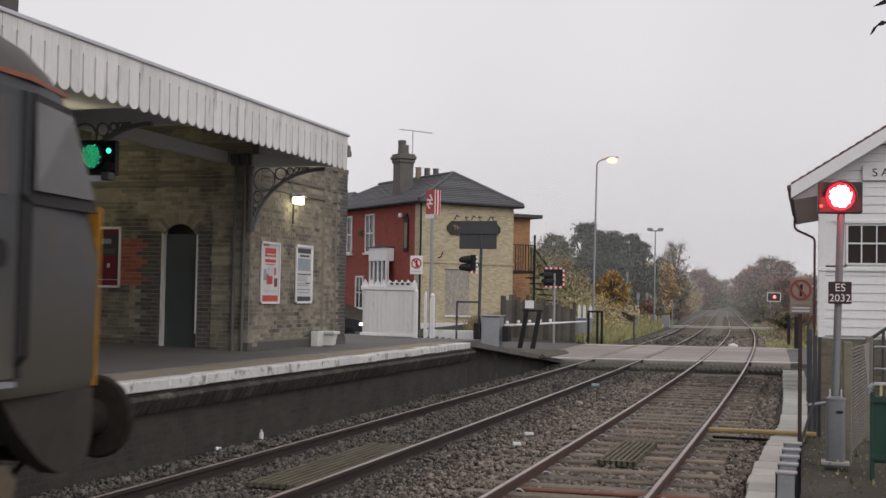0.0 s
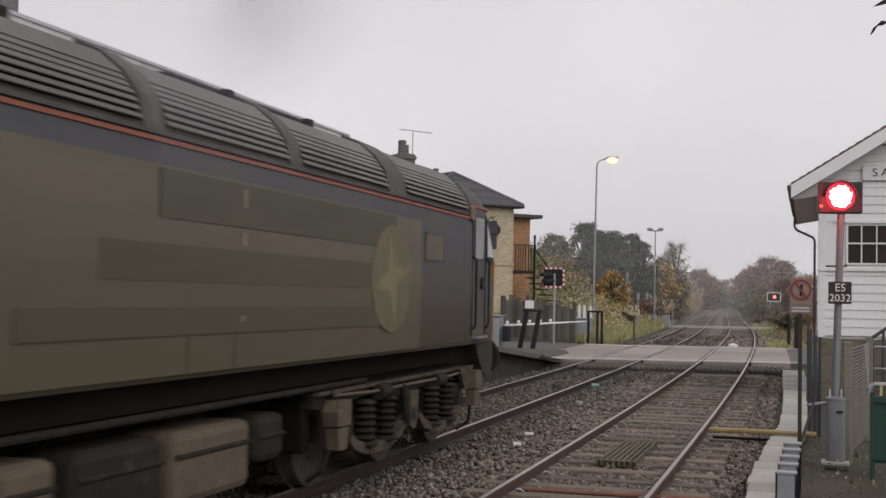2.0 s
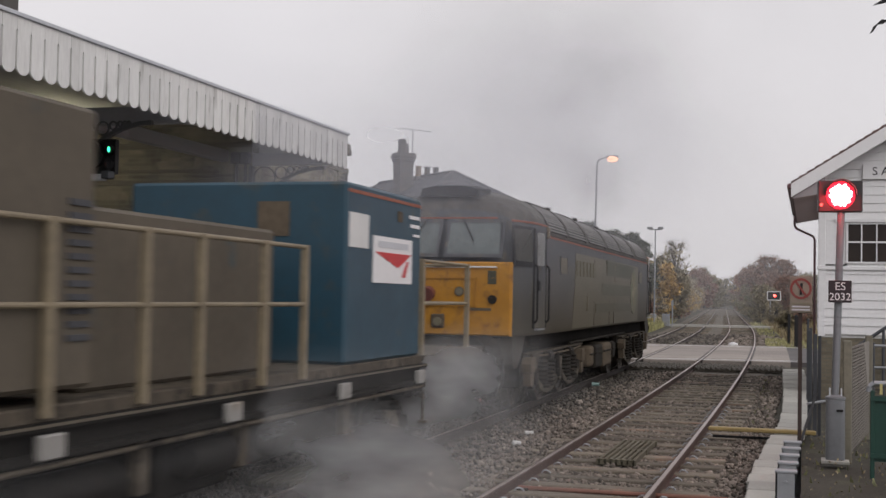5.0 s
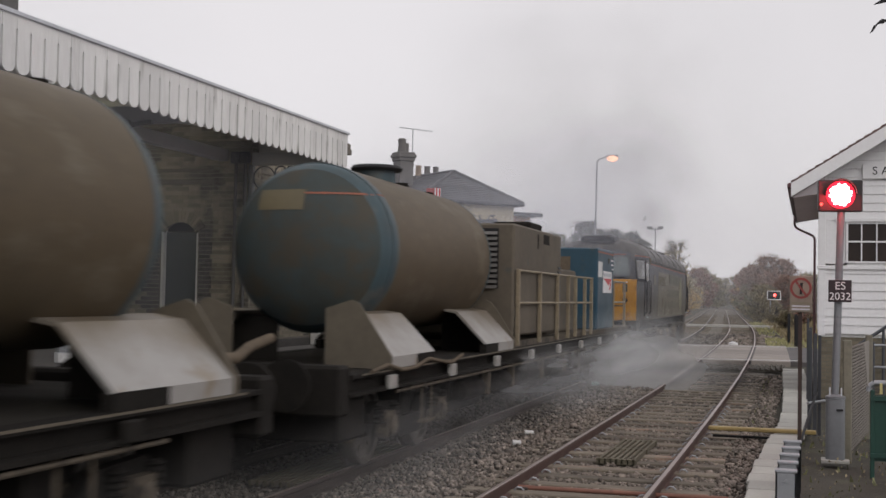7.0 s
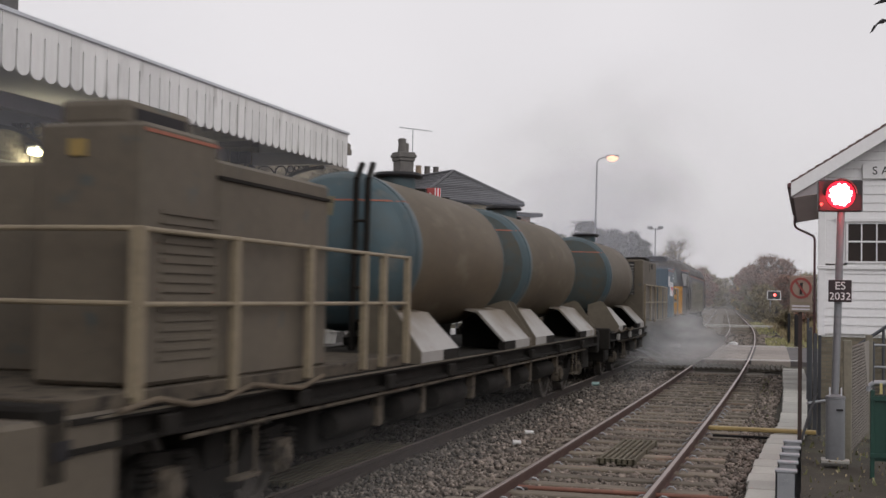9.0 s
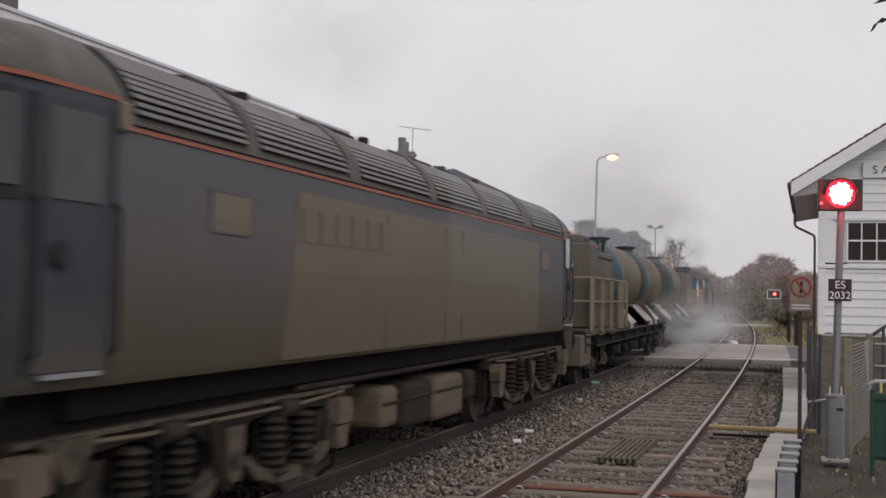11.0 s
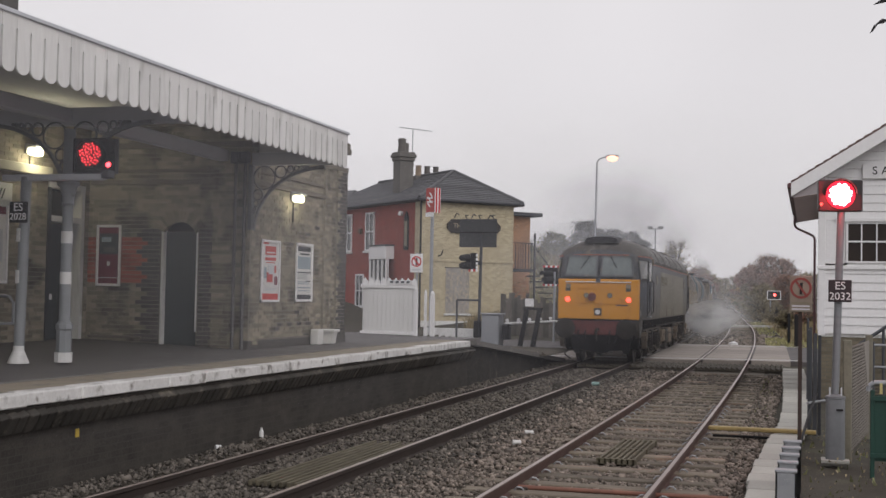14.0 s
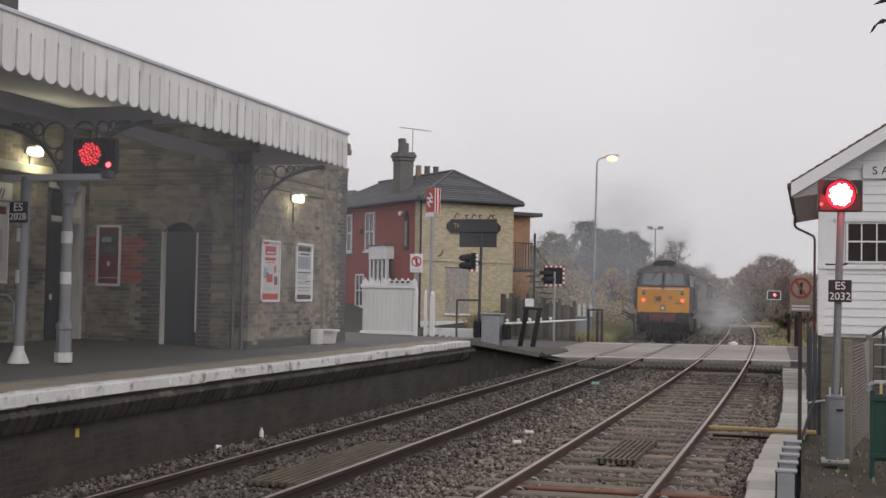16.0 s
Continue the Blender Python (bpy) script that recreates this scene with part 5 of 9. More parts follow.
# ---- crossing furniture ----
gtx = thing("platform_gate", "white timber gate panel across the platform end", "gate")
GX0, GX1, GY = -10.58, -9.22, 28.3
part("panel", M().box(GX0, GY, PZ - .05, GX1, GY + .04, 2.12, .008), WHITE_OLD, gtx, "white close-boarded panel")
for k in range(12):
    x = GX0 + .06 + k * .113
    part("board", M().box(x, GY - .014, PZ + .08, x + .108, GY, 2.02, .004), WHITE_OLD, gtx)
part("rail", M().box(GX0 - .05, GY - .04, 2.07, GX1 + .03, GY + .06, 2.17, .008), WHITE, gtx)
part("rail", M().box(GX0 - .05, GY - .04, PZ + .02, GX1 + .03, GY + .06, PZ + .1, .008), WHITE, gtx)
for k in range(9):
    x = GX0 + .05 + k * .16
    part("pale_top", M().prism([(x - .07, 2.15), (x + .07, 2.15), (x + .07, 2.23), (x, 2.33), (x - .07, 2.23)], GY, GY + .03, "y"), WHITE, gtx)
part("arrow_sign", M().box(-9.9, GY - .06, 2.18, -9.3, GY - .045, 2.27), WHITE_OLD, gtx)
for k in range(4):
    part("printed_bar", M().box(-9.85 + k * .14, GY - .064, 2.2, -9.77 + k * .14, GY - .06, 2.25), IRON_DK, gtx)
for x, y, h, w in ((GX1 + .02, GY, 2.06, .09), (-9.11, GY + .5, 1.98, .06), (-8.93, GY + .5, 1.95, .1)):
    gp = solid("gate_post", M().box(x - w / 2, y - w / 2, PZ - .3, x + w / 2, y + w / 2, h - .05).lathe([(w / 2, h - .05), (w * .62, h), (w * .3, h + .06), (0, h + .08)], (x, y, 0), "z", 10), WHITE, "white timber gate post with rounded top", "post", "gate posts")
ars = thing("station_totem", "red and white railway sign on a tall grey pole", "sign")
tx_, ty_ = -9.35, 30.0
part("pole", M().rod((tx_, ty_, .5), (tx_, ty_, 4.45), .045, 12), GALV, ars, smooth=True)
for turn, mt in ((-28, SIGN_RED), (62, WHITE)):
    wd_ = .15 if turn < 0 else .1
    bd = part("board", M().span((-wd_, wd_), (-.03, 0), (4.04, 4.68), .006), mt, ars, "red board with a white mark" if turn < 0 else "white board with red stripes")
    bd.matrix_basis = pose(tx_ + (-.03 if turn < 0 else .145), ty_ - .06 + (0 if turn < 0 else -.01), 0, 0, 0, turn)
    if turn < 0:
        part("white_mark", M().box(-.10, -.038, 4.4, .10, -.03, 4.44).box(-.10, -.038, 4.3, .10, -.03, 4.34).prism([(-.10, 4.45), (-.055, 4.45), (.10, 4.29), (.055, 4.29)], -.039, -.031, "y").prism([(-.03, 4.56), (.015, 4.56), (.10, 4.45), (.055, 4.45)], -.039, -.031, "y").prism([(-.10, 4.29), (-.055, 4.29), (.03, 4.19), (-.015, 4.19)], -.039, -.031, "y"), WHITE, bd)
        part("caption", M().span((-.15, .15), (-.036, -.03), (3.94, 4.05)), WHITE, bd)
    else:
        part("red_stripe", M().span((-.085, -.03), (-.036, -.03), (4.04, 4.68)).span((.02, .075), (-.036, -.03), (4.04, 4.68)), RED, bd)
nps = thing("pedestrian_sign", "white square prohibition sign with red ring on a post", "sign")
px_, py_ = -9.74, 30.0
part("post", M().rod((px_, py_, .5), (px_, py_, 3.0), .03), GALV, nps)
pbd = part("plate", M().box(px_ - .17, py_ - .06, 2.30, px_ + .17, py_ - .04, 2.78, .006), WHITE, nps)
ring(pbd, px_, py_ - .061, 2.58, .105, .14, RED)
part("slash", M().prism([(px_ - .09, 2.66), (px_ - .06, 2.69), (px_ + .09, 2.50), (px_ + .06, 2.47)], py_ - .068, py_ - .062, "y"), RED, pbd)
part("pictogram_bar", M().box(px_ - .02, py_ - .066, 2.49, px_ + .03, py_ - .06, 2.67), BLACK, pbd)
part("text_bar", M().box(px_ - .12, py_ - .064, 2.35, px_ + .12, py_ - .06, 2.39), IRON, pbd)
for o in pbd, *pbd.children:
    for v in o.data.vertices:
        v.co.z += .2

bm_ = thing("barrier", "lowered white crossing barrier with counterweight and grey machine", "barrier")
part("machine", M().box(-12.15, 45.6, -.05, -11.45, 46.4, 1.2, .03), GALV, bm_, "grey barrier machine box")
part("machine_roof", M().box(-12.2, 45.55, 1.2, -11.4, 46.45, 1.26, .02), GALV, bm_)
part("counterweight", M().box(-12.5, 45.7, .3, -12.3, 46.3, .95, .04), BLACK, bm_)
part("counterweight", M().box(-11.35, 45.7, .25, -11.1, 46.2, .85, .04), BLACK, bm_)
P0, P1 = Vector((-11.35, 46.2, .86)), Vector((-9.5, 54.6, .95))
part("boom", M().rod(P0, P1, .05, 8, .03), WHITE, bm_, "white boom with red bands")
for k in range(5):
    a = P0.lerp(P1, .02 + k * .12)
    part("boom_lamp", M().lathe([(.05, -.06), (.07, 0), (.05, .06)], a + Vector((0, 0, .12)), "z", 10), WHITE, bm_)
for k in range(3):
    a, b = P0.lerp(P1, .06 + k * .12), P0.lerp(P1, .11 + k * .12)
    part("red_band", M().rod(a, b, .053, 8), WHITE_OLD, bm_)
wf = thing("wicket_frame", "dark timber posts beside the barrier", "post")
for x, y in ((-10.85, 46.6), (-10.15, 45.7)):
    part("post", M().loft([[(x - .09, y - .06, -.1), (x + .09, y - .06, -.1), (x + .09, y + .06, -.1), (x - .09, y + .06, -.1)], [(x + .2, y - .04, 1.5), (x + .36, y - .04, 1.5), (x + .36, y + .08, 1.5), (x + .2, y + .08, 1.5)]]), BLACK, wf)
part("lintel", M().box(-10.62, 46.0, 1.42, -9.84, 46.1, 1.5), BLACK, wf)
part("white_notice", M().box(-10.5, 45.9, 1.55, -10.16, 45.93, 1.85), WHITE, wf)

tl = thing("road_sign", "dark back of a large road sign on a grey pole", "sign")
qx, qy = -12.55, 46.7
part("pole", M().rod((qx, qy, -.1), (qx + .06, qy, 4.4), .06, 12), IRON_DK, tl, smooth=True)
part("board", M().box(qx - .85, qy - .02, 3.85, qx + .68, qy + .02, 4.97, .01), surf("sign_back", (.05, .052, .056), (.035, .037, .04), .6, grain=10), tl, "dark grey sign back")
part("seam", M().box(qx - .85, qy - .035, 4.42, qx + .68, qy - .02, 4.46), BLACK, tl)
for k in range(3):
    part("swan_lamp", M().path([(qx - .55 + k * .55, qy, 4.97), (qx - .6 + k * .55, qy - .1, 5.12), (qx - .45 + k * .55, qy - .2, 5.1)], .02), IRON_DK, tl)


def road_light(x, y, zc, dir_, ring_):
    t = thing("road_signal", "black crossing road signal with red and white chequered border", "signal", "road signals")
    part("pole", M().rod((x, y, -.1), (x, y, zc + .2), .05, 10), GALV, t, smooth=True)
    part("backboard", M().box(x - .48, y - .02, zc - .38, x + .38, y + .03, zc + .4), BLACK, t)
    for k in range(9):
        for zz in (zc - .42, zc + .38):
            part("chequer", M().box(x - .52 + k * .105, y - .035, zz, x - .42 + k * .105, y - .018, zz + .08), WHITE if k % 2 else RED, t)
        part("chequer", M().box(x + .36, y - .035, zc - .42 + k * .1, x + .44, y - .018, zc - .32 + k * .1), WHITE if k % 2 else RED, t)
    for z, xx in ((zc + .12, x - .2), (zc - .14, x - .1)):
        part("hood", M().loft([[(xx + .14 * math.cos(a), y - .02, z + .14 * math.sin(a)) for a in (math.pi * i / 8 for i in range(-1, 10))], [(xx - .3 + .12 * math.cos(a), y - .3, z - .02 + .12 * math.sin(a)) for a in (math.pi * i / 8 for i in range(-1, 10))]]), BLACK, t)


road_light(-10.6, 52.0, 2.83, 0, True)
tr = thing("road_signal", "black hooded crossing road signal below a sign board", "signal", "road signals")
part("bracket", M().box(qx - .25, qy - .06, 3.15, qx, qy, 3.3), IRON_DK, tr)
for z in (3.42, 3.12):
    part("hood", M().lathe([(.15, 0), (.17, .1), (.12, .42), (.05, .5)], (0, 0, 0), "x", 14), BLACK, tr, smooth=True).matrix_basis = pose(qx - .32, qy - .1, z, 0, 0, 180)
part("backboard", M().box(qx - .36, qy - .12, 2.95, qx - .1, qy - .08, 3.62), BLACK, tr)
for k in range(4):
    part("chequer", M().box(qx - .42 + k * .1, qy - .14, 2.88, qx - .34 + k * .1, qy - .12, 2.98), WHITE if k % 2 else RED, tr)
    part("chequer", M().box(qx - .12, qy - .14, 3.0 + k * .16, qx - .04, qy - .12, 3.1 + k * .16), WHITE, tr)
gf = thing("guard_frame", "small dark steel frame beside the crossing", "frame")
for x in (-13.2, -12.3):
    part("upright", M().rod((x, 45.8, -.1), (x, 45.8, 1.75), .04), IRON_DK, gf)
part("bar", M().rod((-13.2, 45.8, 1.75), (-12.3, 45.8, 1.75), .04), IRON_DK, gf)
# trespass guard by the gate, low sleeper wall and pale kerb block
tg = thing("trespass_guard", "dark saw-tooth timber strips beside the gate", "trespass guard", kind="structure")
for k in range(13):
    x = -9.0 + k * .16
    part("guard_strip", M().prism([(x, .3), (x + .02, .42), (x + .15, .34), (x + .16, .3)], 33.0, 36.2, "y"), GUARD, tg)
solid("kerb_block", M().box(-14.9, 47.0, -.05, -12.7, 47.3, .6, .02), WHITE_OLD, "low pale concrete block wall by the road", "kerb", kind="structure")
cab = thing("equipment_cabinet", "grey lineside equipment cabinet", "cabinet")
part("body", M().box(-10.55, 56.3, -.1, -9.75, 56.9, 1.0, .02), GALV, cab)
part("lid", M().box(-10.6, 56.25, 1.0, -9.7, 56.95, 1.07, .02), GALV, cab)
hf = thing("hurdle_frame", "dark timber hurdle frame beside the crossing", "frame")
for x in (-9.35, -8.95, -8.75):
    part("upright", M().box(x - .05, 53.4, -.1, x + .05, 53.5, 1.42), BLACK, hf)
part("bar", M().box(-9.4, 53.4, 1.36, -8.7, 53.5, 1.44), BLACK, hf)
for x, y in ((-.95, 60.9), (-.6, 58.0), (-.5, 54.0)):
    solid("fence_post", M().box(x - .07, y - .07, -.2, x + .07, y + .07, 1.35, .01), BLACK, "dark timber fence post", "post", "lineside posts")
wf2 = thing("timber_fence", "weathered grey-brown close-boarded timber fence beyond the road", "fence")
for k in range(26):
    f = k / 26
    x, y = -14.3 + 3.9 * f, 57.2 - 1.2 * f
    part("board", M().box(x, y, -.1, x + .14, y + .03, 2.05 + .12 * math.sin(k * 2.3) + .1 * math.sin(k * 5.1) - .5 * f, .006), surf("fence_grey_brown", (.15, .135, .115), (.07, .063, .055), .85, grain=18, island=.5) if k == 0 else wf2.children[0].data.materials[0], wf2)
wp = thing("picket", "white timber pickets by the road", "picket")
for x in (-10.6, -10.35, -10.05):
    part("pale", M().prism([(x - .07, -.1), (x + .07, -.1), (x + .07, 1.55), (x, 1.7), (x - .07, 1.55)], 58.0, 58.05, "y"), WHITE, wp)
s25 = thing("speed_sign", "cut-out yellow speed figures on a dark post", "sign")
part("post", M().rod((-8.06, 58.7, -.1), (-8.06, 58.7, 1.25), .04), IRON_DK, s25)
letters("25", .62, surf("figure_yellow", (.62, .55, .33), (.5, .44, .27), .6), s25, pose(-8.06, 58.66, 1.45, 90), "speed_figures")
lh = thing("location_heap", "rusty brown stacked timbers beside the line", "timber stack")
for k in range(4):
    part("timber", M().prism([(-9.5 + k * .12, .28 + k * .17), (-8.35 + k * .05, -.12 + k * .17), (-8.3 + k * .05, .0 + k * .17), (-9.45 + k * .12, .40 + k * .17)] if k else [(-9.5, -.15), (-8.3, -.15), (-8.3, -.02), (-9.5, .26)], 59.2 + .1 * k, 61.0 - .15 * k, "y"), surf("rusty_timber", (.07, .042, .03), (.045, .03, .024), .9, grain=14) if k == 0 else lh.children[0].data.materials[0], lh)

lh.matrix_basis = pose(-11.0, 76, .34) @ Matrix.Scale(.84, 4) @ pose(8.9, -60, .15)

# far signal, lineside posts and signs
fs_ = thing("far_signal", "distant signal with a red light in a white frame", "signal")
part("post", M().rod((-3.5, 117, -.2), (-3.5, 117, 2.8), .06), GALV, fs_)
part("head", M().box(-3.75, 116.9, 2.1, -2.6, 117.1, 2.85, .02), BLACK, fs_)
for a in ((-3.8, 2.05, -2.55, 2.12), (-3.8, 2.83, -2.55, 2.9), (-3.8, 2.05, -3.73, 2.9), (-2.62, 2.05, -2.55, 2.9)):
    part("white_edge", M().span((a[0], a[2]), (116.86, 116.9), (a[1], a[3])), WHITE, fs_)
part("lamp", M().rod((-3.12, 116.9, 2.5), (-3.12, 116.84, 2.5), .13, 14), glow("far_red", (1, .06, .05), 9), fs_)
for x, y, h in ((-12.6, 88, 3.4), (-10.2, 76, 1.8), (-12.2, 96, 2.0), (-9.8, 92, 1.3)):
    lp = thing("lineside_post", "small grey lineside post with pale plate", "post", "lineside posts")
    part("post", M().rod((x, y, -.1), (x, y, h + .6), .05), GALV, lp)
    part("plate", M().box(x - .1, y - .06, h + .2, x + .1, y - .03, h + .55), GALV, lp)
for x, y in ((-11.4, 93), (-10.6, 95)):
    c2 = solid("equipment_box", M().box(x - .28, y - .2, -.1, x + .28, y + .2, .85, .03), GALV, "grey lineside equipment box", "cabinet", "equipment boxes")

# street lamps
SODIUM = glow("sodium_lamp", (1.0, .50, .34), 2.2)
ls = thing("street_lamp", "tall grey street lamp with glowing sodium light", "street lamp")
lx, ly = -11.35, 66.2
part("pole", M().rod((lx, ly, 0), (lx + .12, ly, 9.35), .07, 12, .045), GALV, ls, smooth=True)
part("arm", M().path([(lx + .12, ly, 9.35), (lx + .25, ly, 9.55), (lx + .75, ly, 9.68)], .034), GALV, ls)
part("lantern", M().box(lx + .65, ly - .13, 9.62, lx + 1.3, ly + .13, 9.76, .03), GALV, ls)
part("bulb", M().lathe([(0, -.24), (.24, -.16), (.33, 0.0), (.14, .1)], (lx + .98, ly - .06, 9.6), "z", 14), SODIUM, ls, "glowing orange lamp", True)
l2 = thing("street_lamp", "grey mast with two unlit floodlights", "street lamp")
mx, my = -10.66, 88
part("pole", M().rod((mx, my, 0), (mx + .02, my, 7.0), .06, 10, .045), GALV, l2, smooth=True)
for s in (-1, 1):
    part("floodlight", M().box(mx + .02 + s * .38 - .2, my - .2, 6.95, mx + .02 + s * .38 + .2, my + .1, 7.15, .05), GALV, l2)
part("crossarm", M().rod((mx - .4, my, 6.95), (mx + .44, my, 6.95), .04), GALV, l2)

# saw-tooth boards on the platform end by the gate
tg2 = thing("trespass_guard", "dark saw-tooth timber boards on the platform end", "trespass guard", kind="structure")
for k in range(9):
    f = k / 9
    x, y = -9.35 + .75 * f, 28.6 + 2.6 * f
    part("guard_strip", M().prism([(x - .5, .86 - .2 * f), (x - .3, 1.0 - .2 * f), (x - .28, .86 - .2 * f), (x - .1, 1.0 - .2 * f), (x - .06, .86 - .2 * f), (x - .06, .78 - .2 * f), (x - .5, .78 - .2 * f)], y, y + .2, "y"), GUARD, tg2)

# ---- the old inn across the road: red brick side, cream brick end, hipped slate roof ----
hs = thing("inn", "two-storey inn with red brick side, cream brick end and slate roof", "house")
hs.matrix_basis = Matrix.Translation((-18.7, 58.2, 0)) @ Matrix(((.68, -.72, 0, 0), (.735, .695, 0, 0), (0, 0, 1, 0), (0, 0, 0, 1)))
CREAM = brickwork("cream_brick", (.50, .43, .29), (.40, .34, .23), (.42, .37, .27))
REDB = brickwork("inn_red_brick", (.30, .050, .034), (.20, .040, .030), (.24, .10, .08))
EZ = 6.75
HW, HL = 5.5, 13.0
part("end_wall", M().box(.02, 0, -.2, HW, .3, EZ), CREAM, hs, "cream brick end wall")
part("side_wall", M().box(0, .3, -.2, .3, HL, EZ), REDB, hs, "red brick side wall")
part("side_wall", M().box(HW - .3, .3, -.2, HW, HL, EZ), CREAM, hs)
part("rear_wall", M().box(.3, HL - .3, -.2, HW - .3, HL, EZ), REDB, hs)
part("corner_pier", M().box(-.03, -.03, -.2, .02, .62, EZ), CREAM, hs)
part("band_course", M().box(-.04, -.05, 3.62, HW + .03, .0, 3.74, .01), CREAM, hs)
part("plinth", M().box(-.06, .0, -.2, 0, HL, .5, .01), WHITE_OLD, hs, "white painted plinth")
part("plinth", M().box(.03, -.06, -.2, HW, 0, .62, .01), WHITE_OLD, hs)
O = .38
rf = new("roof")
rf.parent = hs
rf["label"] = "hipped slate roof"
top = EZ + 1.66
roofc = [(-O, -O, EZ), (HW + O, -O, EZ), (HW + O, HL + O, EZ), (-O, HL + O, EZ), (HW / 2, HW / 2 - 1.1, top), (HW / 2, HL - HW / 2, top)]
nC = 16


def slope_courses(a, b, c, d, n, lift=.02):
    """Slate courses from the eave a-b up to the ridge d-c, each lapping the one below."""
    a, b, c, d = map(Vector, (a, b, c, d))
    nn = (b - a).cross(d - a).normalized()
    for k in range(n):
        f, g_ = k / n, (k + 1) / n
        p, q, r, s = a.lerp(d, f), b.lerp(c, f), b.lerp(c, g_), a.lerp(d, g_)
        part("slate_course", M().loft([[p + nn * .05, q + nn * .05, r + nn * .02, s + nn * .02], [p - nn * .02, q - nn * .02, r - nn * .03, s - nn * .03]]), SLATE, rf)


slope_courses(roofc[0], roofc[1], roofc[4], roofc[4], nC)
slope_courses(roofc[3], roofc[0], roofc[4], roofc[5], nC)
slope_courses(roofc[1], roofc[2], roofc[5], roofc[4], nC)
slope_courses(roofc[2], roofc[3], roofc[5], roofc[5], nC)
part("soffit", M().box(-O, -O, EZ - .12, HW + O, HL + O, EZ - .02), IRON_DK, hs)
for p, q in ((roofc[0], roofc[4]), (roofc[1], roofc[4]), (roofc[4], roofc[5])):
    part("ridge_tile", M().rod(Vector(p) + Vector((0, 0, .05)), Vector(q) + Vector((0, 0, .06)), .09, 8), SLATE, rf)
part("gutter", M().rod((-O, -O - .05, EZ - .04), (HW + O, -O - .05, EZ - .04), .06), IRON_DK, hs)
part("gutter", M().rod((-O - .05, -O, EZ - .04), (-O - .05, HL, EZ - .04), .06), IRON_DK, hs)
part("downpipe", M().rod((-.1, -.12, 0), (-.1, -.12, EZ - .1), .05), BLACK, hs)
ck = new("chimney")
ck.parent = hs
ck["label"] = "tall rendered chimney with oversailing cap"
CHM = surf("sooty_render", (.15, .138, .13), (.09, .084, .08), .9, grain=14, stain=2, bump=.3)
part("shaft", M().box(.65, 3.65, EZ - .2, 1.45, 4.45, 9.05), CHM, ck)
part("cap", M().box(.58, 3.58, 9.05, 1.52, 4.52, 9.23, .03).box(.52, 3.52, 9.23, 1.58, 4.58, 9.41, .03).box(.58, 3.58, 9.41, 1.52, 4.52, 9.53, .02), CHM, ck)
part("pot", M().lathe([(.23, 9.5), (.2, 10.0), (.23, 10.22), (.18, 10.28)], (.95, 4.05, 0), "z", 12).box(.85, 3.9, 9.5, 1.3, 4.3, 10.05, .03), CHM, ck, smooth=True)
ae = thing("aerial", "thin television aerial on a pole above the chimney", "aerial")
ae.matrix_basis = hs.matrix_basis.copy()
part("mast", M().rod((1.4, 3.7, 9.35), (1.4, 3.7, 10.75), .025), GALV, ae)
part("boom", M().rod((.4, 3.3, 10.75), (2.7, 3.9, 10.8), .018), GALV, ae)
for k in range(9):
    part("element", M().rod((.45 + k * .27, 3.16 + k * .07, 10.77), (.45 + k * .27, 3.56 + k * .07, 10.77), .008, 5), GALV, ae)
pots = new("chimney_row")
pots.parent = hs
pots["label"] = "low stack with three buff pots"
part("shaft", M().box(2.3, 4.9, 7.8, 4.0, 5.5, 8.45), CHM, pots)
for k in range(3):
    part("pot", M().lathe([(.17, 8.4), (.15, 8.95), (.18, 9.03)], (2.6 + k * .55, 5.2, 0), "z", 12), surf("buff_pot", (.32, .24, .17), (.24, .18, .13), .85) if k == 0 else pots.children[1].data.materials[0], pots, smooth=True)


def sash(x, y0, y1, z0, z1):
    w = new("window")
    w.parent = hs
    w["label"] = "white sash window"
    part("pane", M().box(x - .01, y0, z0, x + .02, y1, z1), GLASS, w)
    fr = M()
    for a, b, c, d in ((y0, z0, y1, z0 + .08), (y0, z1 - .08, y1, z1), (y0, z0, y0 + .08, z1), (y1 - .08, z0, y1, z1), (y0, (z0 + z1) / 2 - .03, y1, (z0 + z1) / 2 + .03), ((y0 + y1) / 2 - .02, z0, (y0 + y1) / 2 + .02, z1)):
        fr.box(x - .06, a, b, x + .01, c, d)
    part("frame", fr, WHITE, w)
    part("sill", M().box(x - .14, y0 - .08, z0 - .1, x + .02, y1 + .08, z0), WHITE_OLD, w)


sash(0, 5.2, 6.3, 4.25, 6.35)
sash(0, 8.0, 9.2, 4.25, 6.35)
sash(0, 6.4, 7.4, 1.2, 3.0)
pw = new("porch")
pw.parent = hs
pw["label"] = "white fronted porch with glazed panels"
part("fascia", M().box(-.5, 2.9, 3.75, 0, 4.9, 4.45, .02), WHITE, pw)
part("lead_roof", M().box(-.55, 2.85, 4.45, 0, 4.95, 4.52), IRON_DK, pw)
for y in (2.9, 3.35, 3.85, 4.35, 4.8):
    part("mullion", M().box(-.45, y, .4, -.3, y + .12, 3.75), WHITE, pw)
part("glass", M().box(-.38, 2.9, .9, -.36, 4.9, 3.75), GLASS, pw)
part("panel", M().box(-.44, 2.9, -.1, -.32, 4.9, .95), WHITE_OLD, pw)
vs_ = thing("inn_sign", "narrow dark hanging sign board with faded gold panel", "sign")
vs_.matrix_basis = hs.matrix_basis.copy()
part("board", M().box(-.08, 1.3, 4.2, -.02, 1.75, 5.9).prism([(1.3, 5.9), (1.75, 5.9), (1.52, 6.2)], -.08, -.02, "x"), BLACK, vs_)
